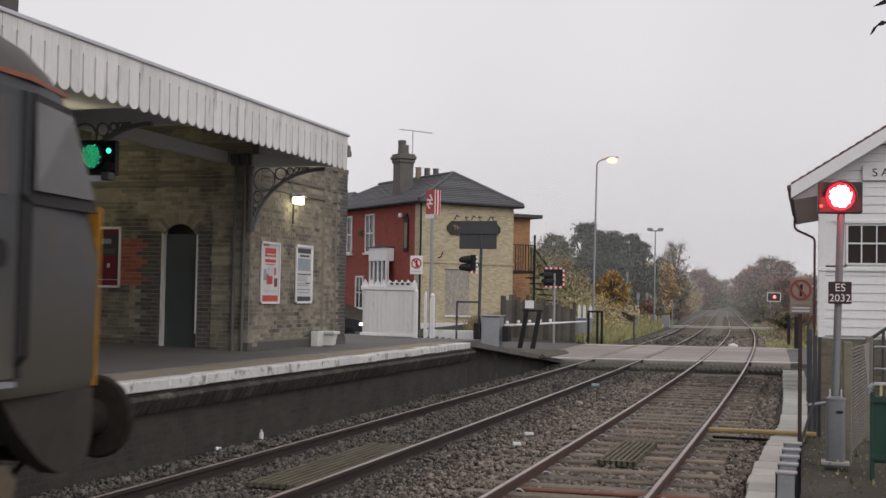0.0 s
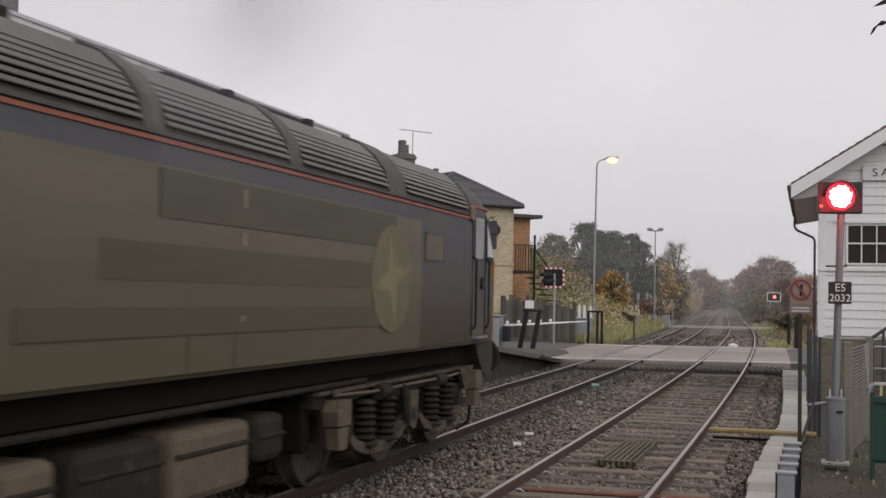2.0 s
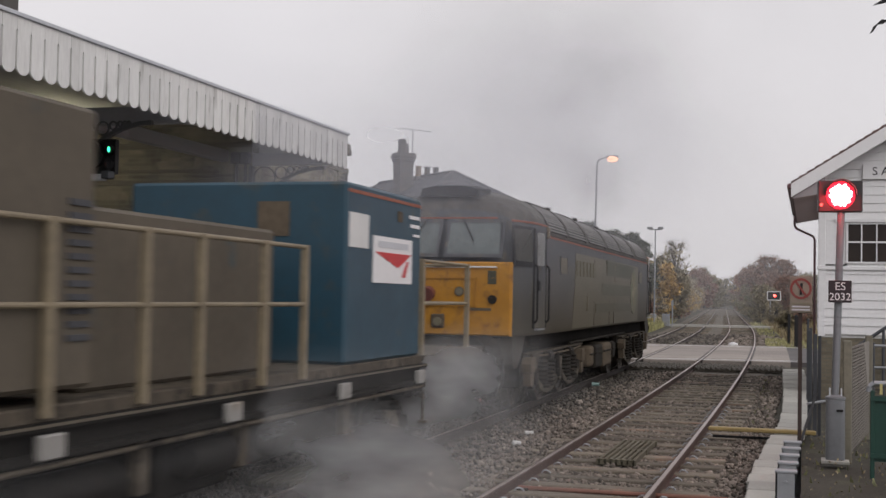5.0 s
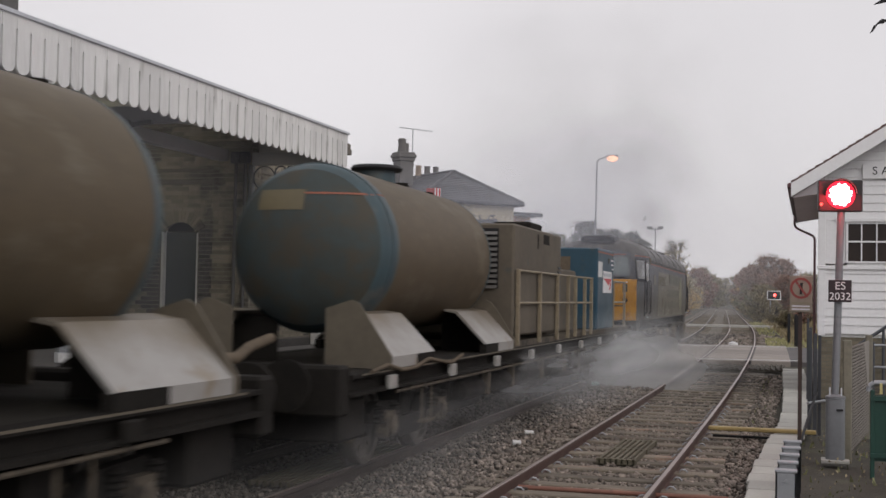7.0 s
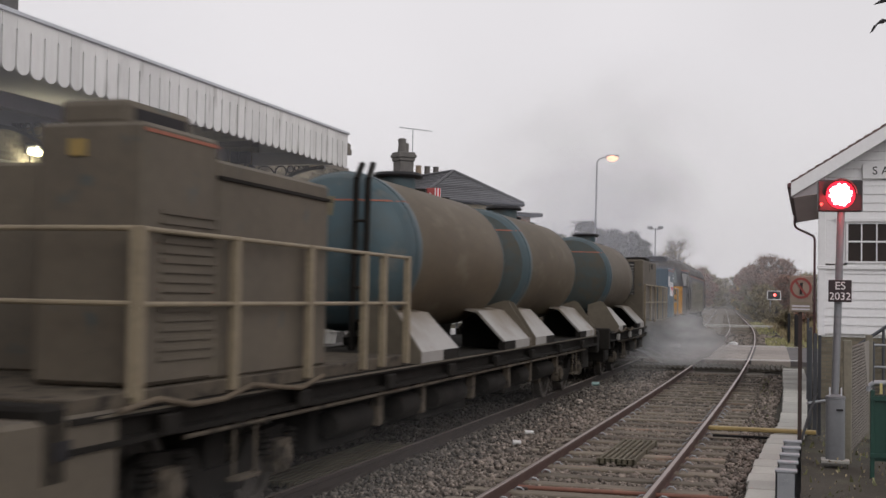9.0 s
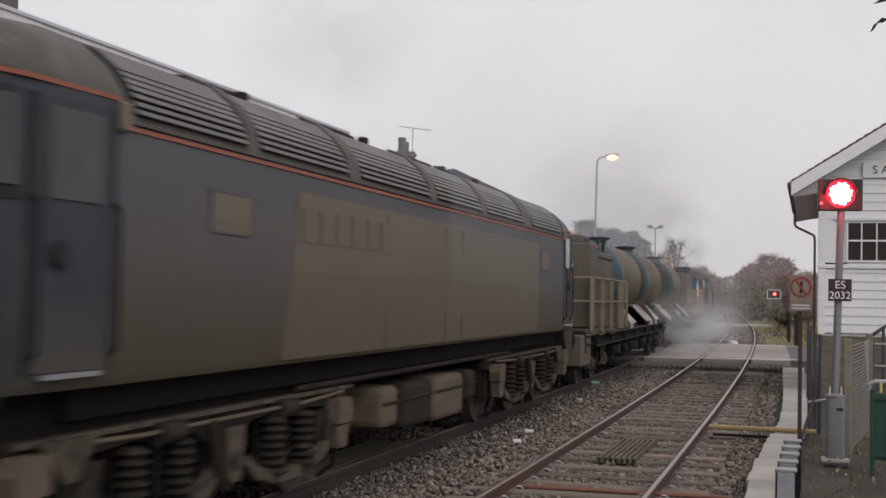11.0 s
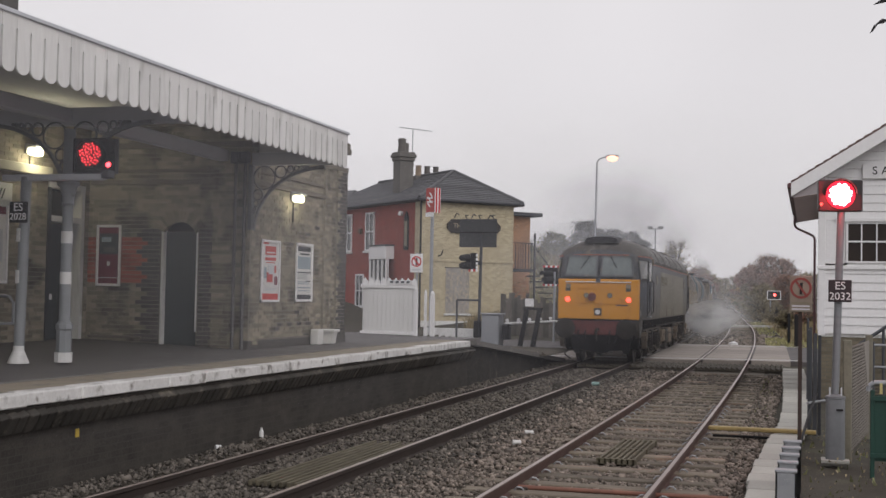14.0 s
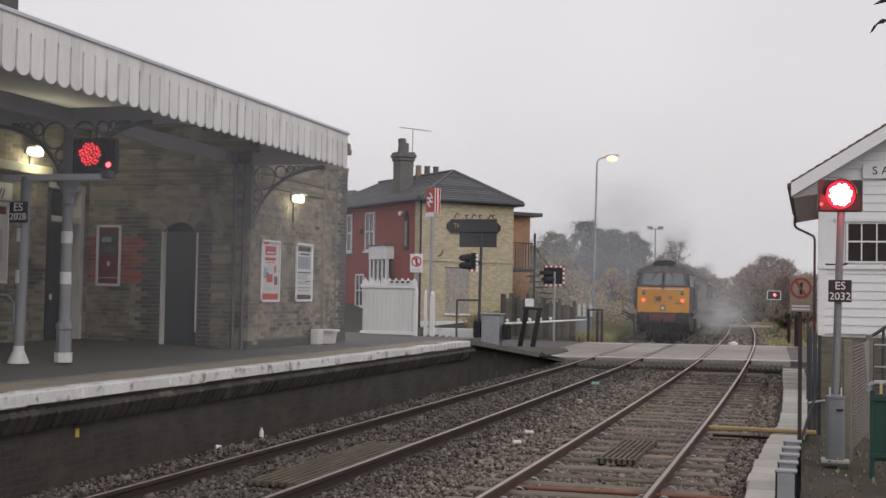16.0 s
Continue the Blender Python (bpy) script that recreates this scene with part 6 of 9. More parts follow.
part("panel", M().box(-.09, 1.38, 4.4, -.08, 1.67, 5.7), surf("faded_gold", (.22, .19, .12), (.14, .12, .09), .6, grain=5), vs_)
al = solid("alarm_box", M().box(-.14, 6.7, 5.2, 0, 7.0, 5.5, .02), TANBOX, "small buff alarm box on the red wall", "box")
al.matrix_basis = hs.matrix_basis.copy()
fl = solid("globe_lamp", M().lathe([(.0, 5.95), (.12, 6.0), (.14, 6.1), (.08, 6.2), (0, 6.22)], (-.2, 1.9, 0), "z", 10), WHITE, "small white globe lamp under the eave", "lamp", smooth=True)
fl.matrix_basis = hs.matrix_basis.copy()
bw_ = new("blind_window")
bw_.parent = hs
bw_["label"] = "boarded window with peeling pale paint"
part("board", M().box(1.45, -.012, 1.0, 2.85, .03, 3.3), surf("peeling_board", (.36, .34, .32), (.2, .18, .165), .8, grain=3.5, stain=3, wear=(.42, .36, .27), wear_at=.55, stretch=(1, 1, .6)), bw_)
part("lintel", M().box(1.38, -.03, 3.3, 2.92, .02, 3.36), CHM, bw_)
part("sill", M().box(1.38, -.1, .9, 2.92, .02, 1.0, .01), WHITE_OLD, bw_)
os_ = thing("name_sign", "dark oval-ended inn name board with gold letters", "sign")
os_.matrix_basis = hs.matrix_basis.copy()
part("board", M().prism([(1.45, 5.35), (1.7, 5.1), (4.4, 5.1), (4.65, 5.35), (4.65, 5.55), (4.4, 5.8), (1.7, 5.8), (1.45, 5.55)], -.1, -.03, "y"), surf("sign_dark", (.028, .022, .02), (.02, .017, .016), .5), os_)
letters("THE", .34, surf("sign_gold", (.34, .28, .19), (.25, .2, .14), .5), os_, pose(2.1, -.105, 5.46, 90), "name_letters")
for k in range(3):
    part("swan_lamp", M().path([(1.9 + k * 1.0, -.03, 5.9), (1.9 + k * 1.0, -.25, 6.1), (1.95 + k * 1.0, -.4, 6.0)], .025), IRON_DK, os_)
part("wall_bracket", M().path([(1.0, 0, 3.9), (1.0, -.3, 3.95), (1.1, -.3, 4.2)], .03), BLACK, hs)
# annex with flat roof, outside stair and landing
an = thing("annex", "orange brick annex with flat oversailing roof behind the inn", "house")
an.matrix_basis = hs.matrix_basis.copy()
ORB = brickwork("orange_brick", (.42, .21, .10), (.33, .17, .085), (.3, .2, .13))
part("wall", M().box(HW, 2.6, -.2, HW + 2.8, 7.5, 6.35), ORB, an, "orange brick wall")
part("pale_wall", M().box(HW - .03, 2.55, -.2, HW + 1.1, 2.62, 6.35), CREAM, an)
part("flat_roof", M().box(HW - .1, 2.1, 6.35, HW + 3.3, 8, 6.55, .02), IRON_DK, an, "dark oversailing flat roof")
fe = thing("fire_escape", "black iron landing and railings on the inn wall", "fire escape")
fe.matrix_basis = hs.matrix_basis.copy()
part("landing", M().box(HW + .02, .2, 3.25, HW + 1.5, 2.5, 3.4), BLACK, fe)
for k in range(9):
    part("baluster", M().rod((HW + .1 + k * .17, .2, 3.4), (HW + .1 + k * .17, .2, 4.75), .018, 6), BLACK, fe)
part("handrail", M().rod((HW + .05, .2, 4.75), (HW + 1.5, .2, 4.75), .03), BLACK, fe)
for k in range(8):
    part("baluster", M().rod((HW + 1.5, .2 + k * .3, 3.4), (HW + 1.5, .2 + k * .3, 4.75), .018, 6), BLACK, fe)
part("newel", M().rod((HW + 1.5, .2, -.1), (HW + 1.5, .2, 5.3), .06), BLACK, fe)
for k in range(7):
    part("tread", M().box(HW + 1.6 + k * .28, .3, 3.0 - k * .3, HW + 1.95 + k * .28, 1.2, 3.06 - k * .3), BLACK, fe)
part("stair_rail", M().path([(HW + 1.5, .25, 4.6), (HW + 3.6, .25, 2.4)], .03), BLACK, fe)
part("door", M().box(HW + .2, 2.5, -.1, HW + 1.0, 2.56, 2.6), IRON, fe)
# low gabled outhouse behind, past the red side
gb_ = thing("gabled_house", "slate gabled roof of a house beyond the inn", "house")
gb_.matrix_basis = hs.matrix_basis.copy()
part("wall", M().box(0, 13.1, -.2, 5, 20, 5.6), REDB, gb_)
part("roof", M().prism([(-.3, 5.6), (5.3, 5.6), (2.5, 8.2)], 12.9, 20.2, "y"), SLATE, gb_)

# ---- the dark car that backs away behind the station ----
car = thing("car", "dark hatchback car with lit headlight on the road", "car")
CARP = surf("dark_car_paint", (.018, .019, .022), (.013, .014, .016), .25, grain=3, bump=0)
sil = [(-2.0, .35), (2.0, .35), (2.1, .55), (2.0, .8), (1.2, .95), (.55, 1.4), (-1.2, 1.45), (-1.85, 1.0), (-2.05, .85), (-2.08, .5)]
part("body", M().loft([[(x, w, z) for x, z in sil] for w in (-.82, .82)]), CARP, car)
part("side_glass", M().prism([(1.0, .97), (.5, 1.34), (-1.1, 1.38), (-1.5, 1.0)], -.83, -.825, "y"), GLASS, car)
part("headlight", M().box(1.75, -.84, .62, 2.06, -.5, .76, .02), glow("headlight", (1, .97, .9), 2.5), car, "lit headlight")
cwheels = []
for x in (-1.25, 1.25):
    for s in (-1, 1):
        wh = new("wheel")
        wh.parent = car
        part("tyre", M().lathe([(.31, -.1), (.33, 0), (.31, .1), (.2, .1), (.2, -.1)], (0, 0, 0), "y", 22), BLACK, wh, smooth=True)
        rim = M().rod((0, -.09, 0), (0, .09, 0), .2, 16)
        part("rim", rim, GALV, wh, "alloy rim")
        for k in range(5):
            a = k * 2 * math.pi / 5
            part("spoke_gap", M().rod((.12 * math.cos(a), s * .085, .12 * math.sin(a)), (.12 * math.cos(a), s * .1, .12 * math.sin(a)), .04, 8), BLACK, wh)
        wh.location = (x, s * .76, .32)
        cwheels.append((wh, x, s))

# ---- trees, shrubs, grass ----
BARK = surf("bark", (.075, .065, .055), (.045, .04, .034), .9, grain=12, stain=2, bump=.5, dist=.03, stretch=(1, 1, .3))


def leafmat(name, a, b):
    m = surf(name, a, b, .7, grain=1.2, stain=.35, bump=0, island=.5)
    return m


EVER = leafmat("evergreen_leaf", (.105, .122, .085), (.062, .075, .055))
GOLD = leafmat("golden_leaf", (.62, .39, .11), (.42, .28, .10))
RUST = leafmat("russet_leaf", (.30, .145, .10), (.17, .10, .075))
DRAB = leafmat("drab_leaf", (.31, .25, .145), (.20, .17, .10))
OLIVE = leafmat("olive_leaf", (.18, .18, .08), (.11, .115, .055))
TWIG = surf("bare_twig", (.16, .14, .125), (.10, .09, .08), .9, grain=5)
GRASS = leafmat("grass_blade", (.42, .40, .19), (.30, .285, .13))
SCRUB_A = leafmat("bramble_leaf", (.42, .40, .21), (.28, .27, .15))
SCRUB_B = leafmat("dead_growth", (.50, .41, .26), (.35, .29, .19))
DRYG = leafmat("dry_grass_blade", (.33, .26, .14), (.2, .16, .09))


def leaves_mesh(name, pts, size, rng, mat, flat=.5):
    """Small folded leaves at the given points, one mesh."""
    k = len(pts)
    a, b = rng.uniform(0, 6.3, k), rng.uniform(-1.2, 1.2, k)
    s = size * rng.uniform(.6, 1.4, k)
    u = np.stack([np.cos(a) * np.cos(b), np.sin(a) * np.cos(b), np.sin(b)], 1)
    v = np.stack([-np.sin(a), np.cos(a), rng.uniform(-.6, .6, k)], 1) * flat
    w = np.cross(u, v)
    P = np.asarray(pts)
    V = np.stack([P - u * s[:, None], P + v * s[:, None] + w * s[:, None] * .25, P + u * s[:, None], P - v * s[:, None] + w * s[:, None] * .25], 1).reshape(-1, 3)
    F = np.arange(4 * k).reshape(-1, 4)
    me = bpy.data.meshes.new(name)
    me.vertices.add(len(V))
    me.vertices.foreach_set("co", V.ravel())
    me.loops.add(F.size)
    me.loops.foreach_set("vertex_index", F.ravel())
    me.polygons.add(k)
    me.polygons.foreach_set("loop_start", np.arange(0, F.size, 4))
    me.update(calc_edges=True)
    me.materials.append(mat)
    return me


def tree(name, label, x, y, z, h, r, mat, seed, n=5000, leaf=.22, sparse=0.0, low=.25, clumps=26, shape=1.0, lump=(.22, .42)):
    """Tapered trunk, forking limbs, crown of leaf clumps with gaps; sparse trees show their twigs."""
    rng = np.random.RandomState(seed)
    t = thing(name, label, "tree" if h > 3.2 else "shrub", at=pose(x, y, z))
    tm = M()
    tm.rod((0, 0, -.3), (rng.uniform(-.2, .2), 0, h * .5), .035 * h * .5 + .05, 10, .018 * h * .5 + .03)
    cl = []
    for i in range(clumps):
        a = rng.uniform(0, 6.283)
        f = rng.uniform(low, 1.0)
        prof_ = math.sin(math.pi * min(1, max(.08, (f - low) / (1.04 - low)) ** .75)) ** .7 * shape
        q = r * prof_ * math.sqrt(rng.uniform(.15, 1))
        cl.append((q * math.cos(a), q * math.sin(a), h * f * .96, r * rng.uniform(*lump)))
        b = Vector((0, 0, h * (.15 + .4 * f * rng.uniform(.6, 1))))
        e = Vector(cl[-1][:3])
        mid = b.lerp(e, .5) + Vector((0, 0, .06 * h))
        tm.rod(b, mid, .012 * h * .6 + .015, 6, .008 * h * .6 + .012).rod(mid, e, .008 * h * .6 + .012, 5, .012)
    part("trunk", tm, BARK if not sparse else TWIG, t, "", True)
    if mat is not EVER:
        tw = M()
        for cx_, cy_, cz_, cr in cl:
            for k in range(14 if sparse else 5):
                d = Vector(rng.normal(size=3))
                d.z = abs(d.z) + .4
                d = d.normalized() * cr * rng.uniform(.9, 2.0)
                tw.rod((cx_, cy_, cz_), Vector((cx_, cy_, cz_)) + d, .014, 3, .005, caps=False)
        part("twigs", tw, TWIG, t, "fine bare twigs")["kind"] = "stuff"
    pts = []
    per = max(1, int(n / clumps))
    for cx_, cy_, cz_, cr in cl:
        d = rng.normal(size=(per, 3))
        d /= np.linalg.norm(d, axis=1)[:, None]
        rad = cr * np.abs(rng.normal(0, .72, per)) + cr * .12
        p = d * rad[:, None] * np.array([1, 1, .75]) + np.array([cx_, cy_, cz_])
        pts.append(p)
    pts = np.concatenate(pts)
    if sparse:
        pts = pts[rng.rand(len(pts)) > sparse]
    pts = pts[pts[:, 2] > .05]
    part("crown", leaves_mesh("crown", pts, leaf, rng, mat), None, t)
    return t


def topped(top, z, r):
    """Height of a tree whose crown ends at a given level."""
    return (top - z - .24 * r) / .96


# dark evergreens behind the crossing
for i, (x, y, top, r, mt) in enumerate(((-20.4, 100, 7.7, 1.8, OLIVE), (-18.2, 102, 8.8, 2.1, EVER), (-16.3, 104, 8.1, 1.9, EVER), (-14.7, 104, 7.9, 1.8, EVER), (-13.3, 101, 6.9, 1.4, EVER), (-21.5, 99, 6.2, 1.4, OLIVE), (-17.4, 98, 6.0, 2.2, EVER), (-19.3, 97, 5.6, 2.0, OLIVE), (-15.2, 99, 5.8, 1.9, EVER), (-23.5, 104, 6.4, 1.8, OLIVE), (-15.6, 102, 7.4, 1.8, EVER), (-17.2, 103, 8.2, 1.9, EVER), (-14.0, 100, 5.6, 1.7, EVER))):
    tree("evergreen_tree", "dense dark evergreen tree beyond the crossing", x, y, .6, topped(top, .6, r), r, mt, 20 + i, 14000, .12, low=.08, clumps=95, lump=(.12, .27))
for i, (x, y, top, r) in enumerate(((-13.5, 87, 4.3, 1.25), (-14.3, 89, 3.7, 1.1))):
    tree("autumn_tree", "small tree with golden autumn leaves", x, y, .8, topped(top, .8, r), r, GOLD, 40 + i, 3000, .09, low=.15, clumps=46, lump=(.13, .3))
for i, (x, y, top, r) in enumerate(((-12.7, 122, 8.1, 1.5), (-13.6, 124, 7.4, 1.5))):
    tree("bare_tree", "slender pale tree nearly bare of leaves", x, y, .8, topped(top, .8, r), r, DRAB, 50 + i, 2600, .14, sparse=.8, low=.3, clumps=34)
for i, (x, y, top, r, mt) in enumerate(((-12.4, 108, 5.7, 1.3, DRAB), (-11.6, 104, 5.0, 1.1, GOLD), (-10.7, 106, 4.2, .9, DRAB), (-13.4, 116, 5.6, 1.5, DRAB), (-22.4, 255, 8.8, 2.7, RUST), (-20.4, 250, 8.2, 2.4, RUST), (-18.9, 256, 7.4, 2.2, DRAB), (-26, 290, 9.2, 3.4, DRAB), (-24.5, 300, 10.2, 3.0, DRAB), (-13.4, 112, 4.2, 1.5, GOLD), (-16.5, 126, 6.0, 2.2, DRAB))):
    tree("autumn_tree", "brown autumn tree beside the line", x, y, .6, topped(top, .6, r), r, mt, 60 + i, 7000, .12 + y * .0004, low=.04, clumps=30)
for i, (x, y, top, r, mt) in enumerate(((-5.6, 180, 9.0, 3.6, RUST), (-7.2, 188, 8.2, 2.8, RUST), (-3.6, 178, 8.3, 3.0, RUST), (-13.0, 262, 9.0, 3.0, RUST), (-5.0, 174, 6.6, 3.2, RUST), (-10.4, 225, 9.0, 3.2, RUST), (-4.2, 160, 4.4, 2.2, DRAB), (-2.6, 150, 5.4, 2.2, RUST), (-6.6, 165, 3.6, 1.8, DRAB), (0, 160, 6.0, 3, DRAB), (4, 150, 6.0, 3, DRAB), (-1.5, 82, 1.5, .7, DRAB), (-1.2, 88, 1.7, .9, RUST), (-2.6, 104, 1.9, 1.0, DRAB), (-.6, 92, 2.2, 1.2, RUST))):
    tree("autumn_tree" if y > 120 else "shrub", "russet autumn tree beside the far line" if y > 120 else "russet bramble bush beside the line", x, y, .1, topped(top, .1, r), r, mt, 90 + i, 9000 if y > 120 else 3000, .15 if y > 120 else .07, low=.03, clumps=80, lump=(.13, .28))
for i, (x, y, h, r, mt) in enumerate(((-15.6, 76, 1.8, 1.6, SCRUB_A), (-17.4, 78, 2.6, 2.0, SCRUB_A), (-19.5, 84, 3.2, 2.2, OLIVE), (-16.6, 80, 1.7, 1.5, GOLD), (-16.3, 84, 2.2, 1.6, SCRUB_B), (-21.5, 86, 3.4, 2.2, SCRUB_A), (-12.2, 94, 1.6, 1.1, RUST), (-12.4, 100, 2.2, 1.4, SCRUB_B), (-12.8, 108, 2.2, 1.4, GOLD), (-14.6, 93, 2.4, 1.6, SCRUB_A), (-17.6, 90, 3.0, 1.9, SCRUB_B))):
    tree("shrub", "tangled lineside bush in autumn colours", x, y, level(x, y), h, r, mt, 130 + i, 3600, .07, low=.02, clumps=44, lump=(.14, .32))

def scrub(name, label, mat, seed, n, size, part_):
    """Tangled low growth over the bank beyond the crossing, in lumps that rise away from the line."""
    rng = np.random.RandomState(seed)
    pts = []
    while len(pts) < n:
        y, u = rng.uniform(60, 116), rng.uniform(2.7, 14)
        x = LEFT - u + bend(y)
        lump_ = noise.noise(Vector((x * .5, y * .22, seed * 3.1)))
        tall = (.35 + .21 * (u - 2.7)) * (1 + 1.1 * lump_) * min(1, (y - 57) / 9)
        if lump_ < part_ or tall < .1:
            continue
        pts.append((x, y, level(x, y) + tall * rng.uniform(0, 1) ** .7))
    tagged(new(name, leaves_mesh(name, np.array(pts), size, rng, mat)), label, "scrub", kind="stuff")


scrub("scrub", "olive green brambles tangled over the bank", SCRUB_A, 51, 34000, .06, -.25)
scrub("scrub", "drab brown dead growth over the bank", SCRUB_B, 52, 44000, .055, -.3)
scrub("scrub", "yellowing leaves of low growth on the bank", GOLD, 53, 8000, .055, .08)
hedge = random.Random(31)
for i in range(22):
    y = 122 + i * 6.5
    s = i % 2
    x = bend(y) + (RIGHT + 3.1 if s else LEFT - 3.7) + hedge.uniform(-.5, .5) * (1 if s else -1)
    tree("shrub", "tangled lineside bush in autumn colours", x, y, level(x, y), hedge.uniform(2.4, 4.2) + (y - 120) * .016, hedge.uniform(1.7, 2.6), (RUST, DRAB, SCRUB_B, GOLD, OLIVE)[hedge.randrange(5)], 200 + i, 3200, .11, low=.02, clumps=40, lump=(.16, .34))

for i, (x, y, top, r) in enumerate(((-27.5, 352, 8.6, 3.2), (-24.6, 346, 7.6, 3.0), (-22.0, 340, 8.2, 3.0), (-19.2, 336, 9.4, 3.2), (-30.5, 362, 10.5, 3.6))):
    tree("autumn_tree", "pale brown tree closing the view where the line curves away", x, y, -.2, topped(top, -.2, r), r, DRAB, 300 + i, 6000, .2, low=.02, clumps=50, lump=(.16, .34))


def blades(name, label, zones, mat, seed, high):
    rng = np.random.RandomState(seed)
    V, F = [], []
    for x0, x1, y0, y1, k in zones:
        for _ in range(k):
            y = rng.uniform(y0, y1)
            x = rng.uniform(x0, x1) + bend(y)
            h = high * rng.uniform(.4, 1.3)
            a = rng.uniform(0, 6.3)
            dx, dy = .018 * math.cos(a) * (1 + y / 45), .018 * math.sin(a) * (1 + y / 45)
            lx_, ly_ = rng.normal(0, .3 * h), rng.normal(0, .3 * h)
            z = level(x, y)
            n = len(V)
            V += [(x - dx, y - dy, z), (x + dx, y + dy, z), (x + lx_, y + ly_, z + h)]
            F.append((n, n + 1, n + 2))
    me = bpy.data.meshes.new(name)
    me.from_pydata(V, [], F)
    me.materials.append(mat)
    tagged(new(name, me), label, "grass", kind="stuff")


blades("grass", "rough green grass on the banks beside the line", ((-14.5, -8.0, 57.6, 72, 26000), (-9.4, -7.9, 55, 57.6, 1500), (-9.6, -7.9, 56, 84, 6000), (-14.5, -7.9, 72, 112, 18000)), GRASS, 3, .42)
blades("grass", "short yellowing grass at the foot of the signs", ((-1.0, 3, 53, 68, 3600), (-1.2, 4, 75, 120, 1500)), GRASS, 5, .16)
blades("dry_grass", "dry straw-coloured weeds on the banks", ((-15.5, -9.5, 58, 78, 9000), (-15, -8.6, 78, 115, 9000), (0, 4, 60, 120, 2500), (-9.2, -8.2, 55, 60, 300)), DRYG, 4, .45)
blades("weeds", "small weeds in the trackside gravel", ((-.35, .9, 12.5, 19, 60), (-7.3, -7.1, 9, 26, 80), (-.9, -.6, 20, 34, 120)), OLIVE, 6, .07)
# leaf twig hanging into the top corner
tw = thing("tree_limb", "dark tree limb with few leaves hanging over the line", "tree")
part("trunk", M().rod((5.2, 7.6, -.1), (5.0, 7.5, 6.5), .16, 12, .1), BARK, tw, smooth=True)
part("limb", M().path([(5.05, 7.5, 4.6), (3.2, 7.1, 4.6), (1.8, 6.8, 4.3), (.9, 6.5, 3.9)], .02), BARK, tw)
part("stem", M().path([(.9, 6.5, 3.9), (.52, 6.32, 3.50), (.40, 6.3, 3.42)], .004).path([(.52, 6.32, 3.50), (.42, 6.3, 3.345), (.36, 6.3, 3.312)], .003), BARK, tw)
for a, b, c, d in (((.40, 3.42), (.34, 3.425), (.288, 3.392), (.335, 3.400)), ((.362, 3.314), (.33, 3.322), (.302, 3.296), (.335, 3.298)), ((.314, 3.30), (.292, 3.29), (.274, 3.252), (.290, 3.262))):
    part("leaf", M().loft([[(p[0], 6.298, p[1]) for p in (a, b, c, d)], [(p[0], 6.302, p[1]) for p in (a, b, c, d)]]), BLACK, tw)
# fallen leaves by the path
rng = np.random.RandomState(12)
k = 420
fx, fy = rng.uniform(-.3, 1.2, k), rng.uniform(10, 20, k)
me = leaves_mesh("fallen_leaves", np.stack([fx, fy, np.full(k, -.035)], 1), .018, rng, DRAB, .6)
tagged(new("fallen_leaves", me), "scattered brown fallen leaves by the path", "leaves", kind="stuff")
# far woods on the skyline
rng = np.random.RandomState(15)
pts = []
for _ in range(14000):
    y = rng.uniform(300, 420)
    x = rng.uniform(-190, 120)
    if abs(x - (-2 + bend(y))) < 7:
        continue
    pts.append((x, y, rng.uniform(0, 1) ** .7 * (7.5 + 2.5 * math.sin(x * .11) + 1.6 * math.sin(x * .37))))
tagged(new("far_woods", leaves_mesh("far_woods", np.array(pts), 1.1, rng, DRAB)), "distant brown woods fading in mist", "woods", kind="stuff")


# ---- the train: two locomotives with two tank wagons between ----


def wheelset(parent, y, r, w=.72):
    m = M()
    for s in (-1, 1):
        m.lathe([(r + .03, s * (w - .03)), (r + .03, s * w), (r, s * w), (r - .01, s * (w + .13)), (r - .09, s * (w + .13)), (r - .1, s * (w + .09)), (.16, s * (w + .07)), (.13, s * (w + .16)), (0, s * (w + .16))], (0, 0, 0), "x", 28)
        for k in range(6):
            a = k * math.pi / 3
            m.rod((s * (w + .085), .28 * math.cos(a), .28 * math.sin(a)), (s * (w + .1), .28 * math.cos(a), .28 * math.sin(a)), .035, 8)
    m.rod((-w, 0, 0), (w, 0, 0), .085, 12)
    o = part("wheelset", m, STEEL_W, parent, "worn steel wheels on their axle", True)
    o.location = (0, y, r)
    return o


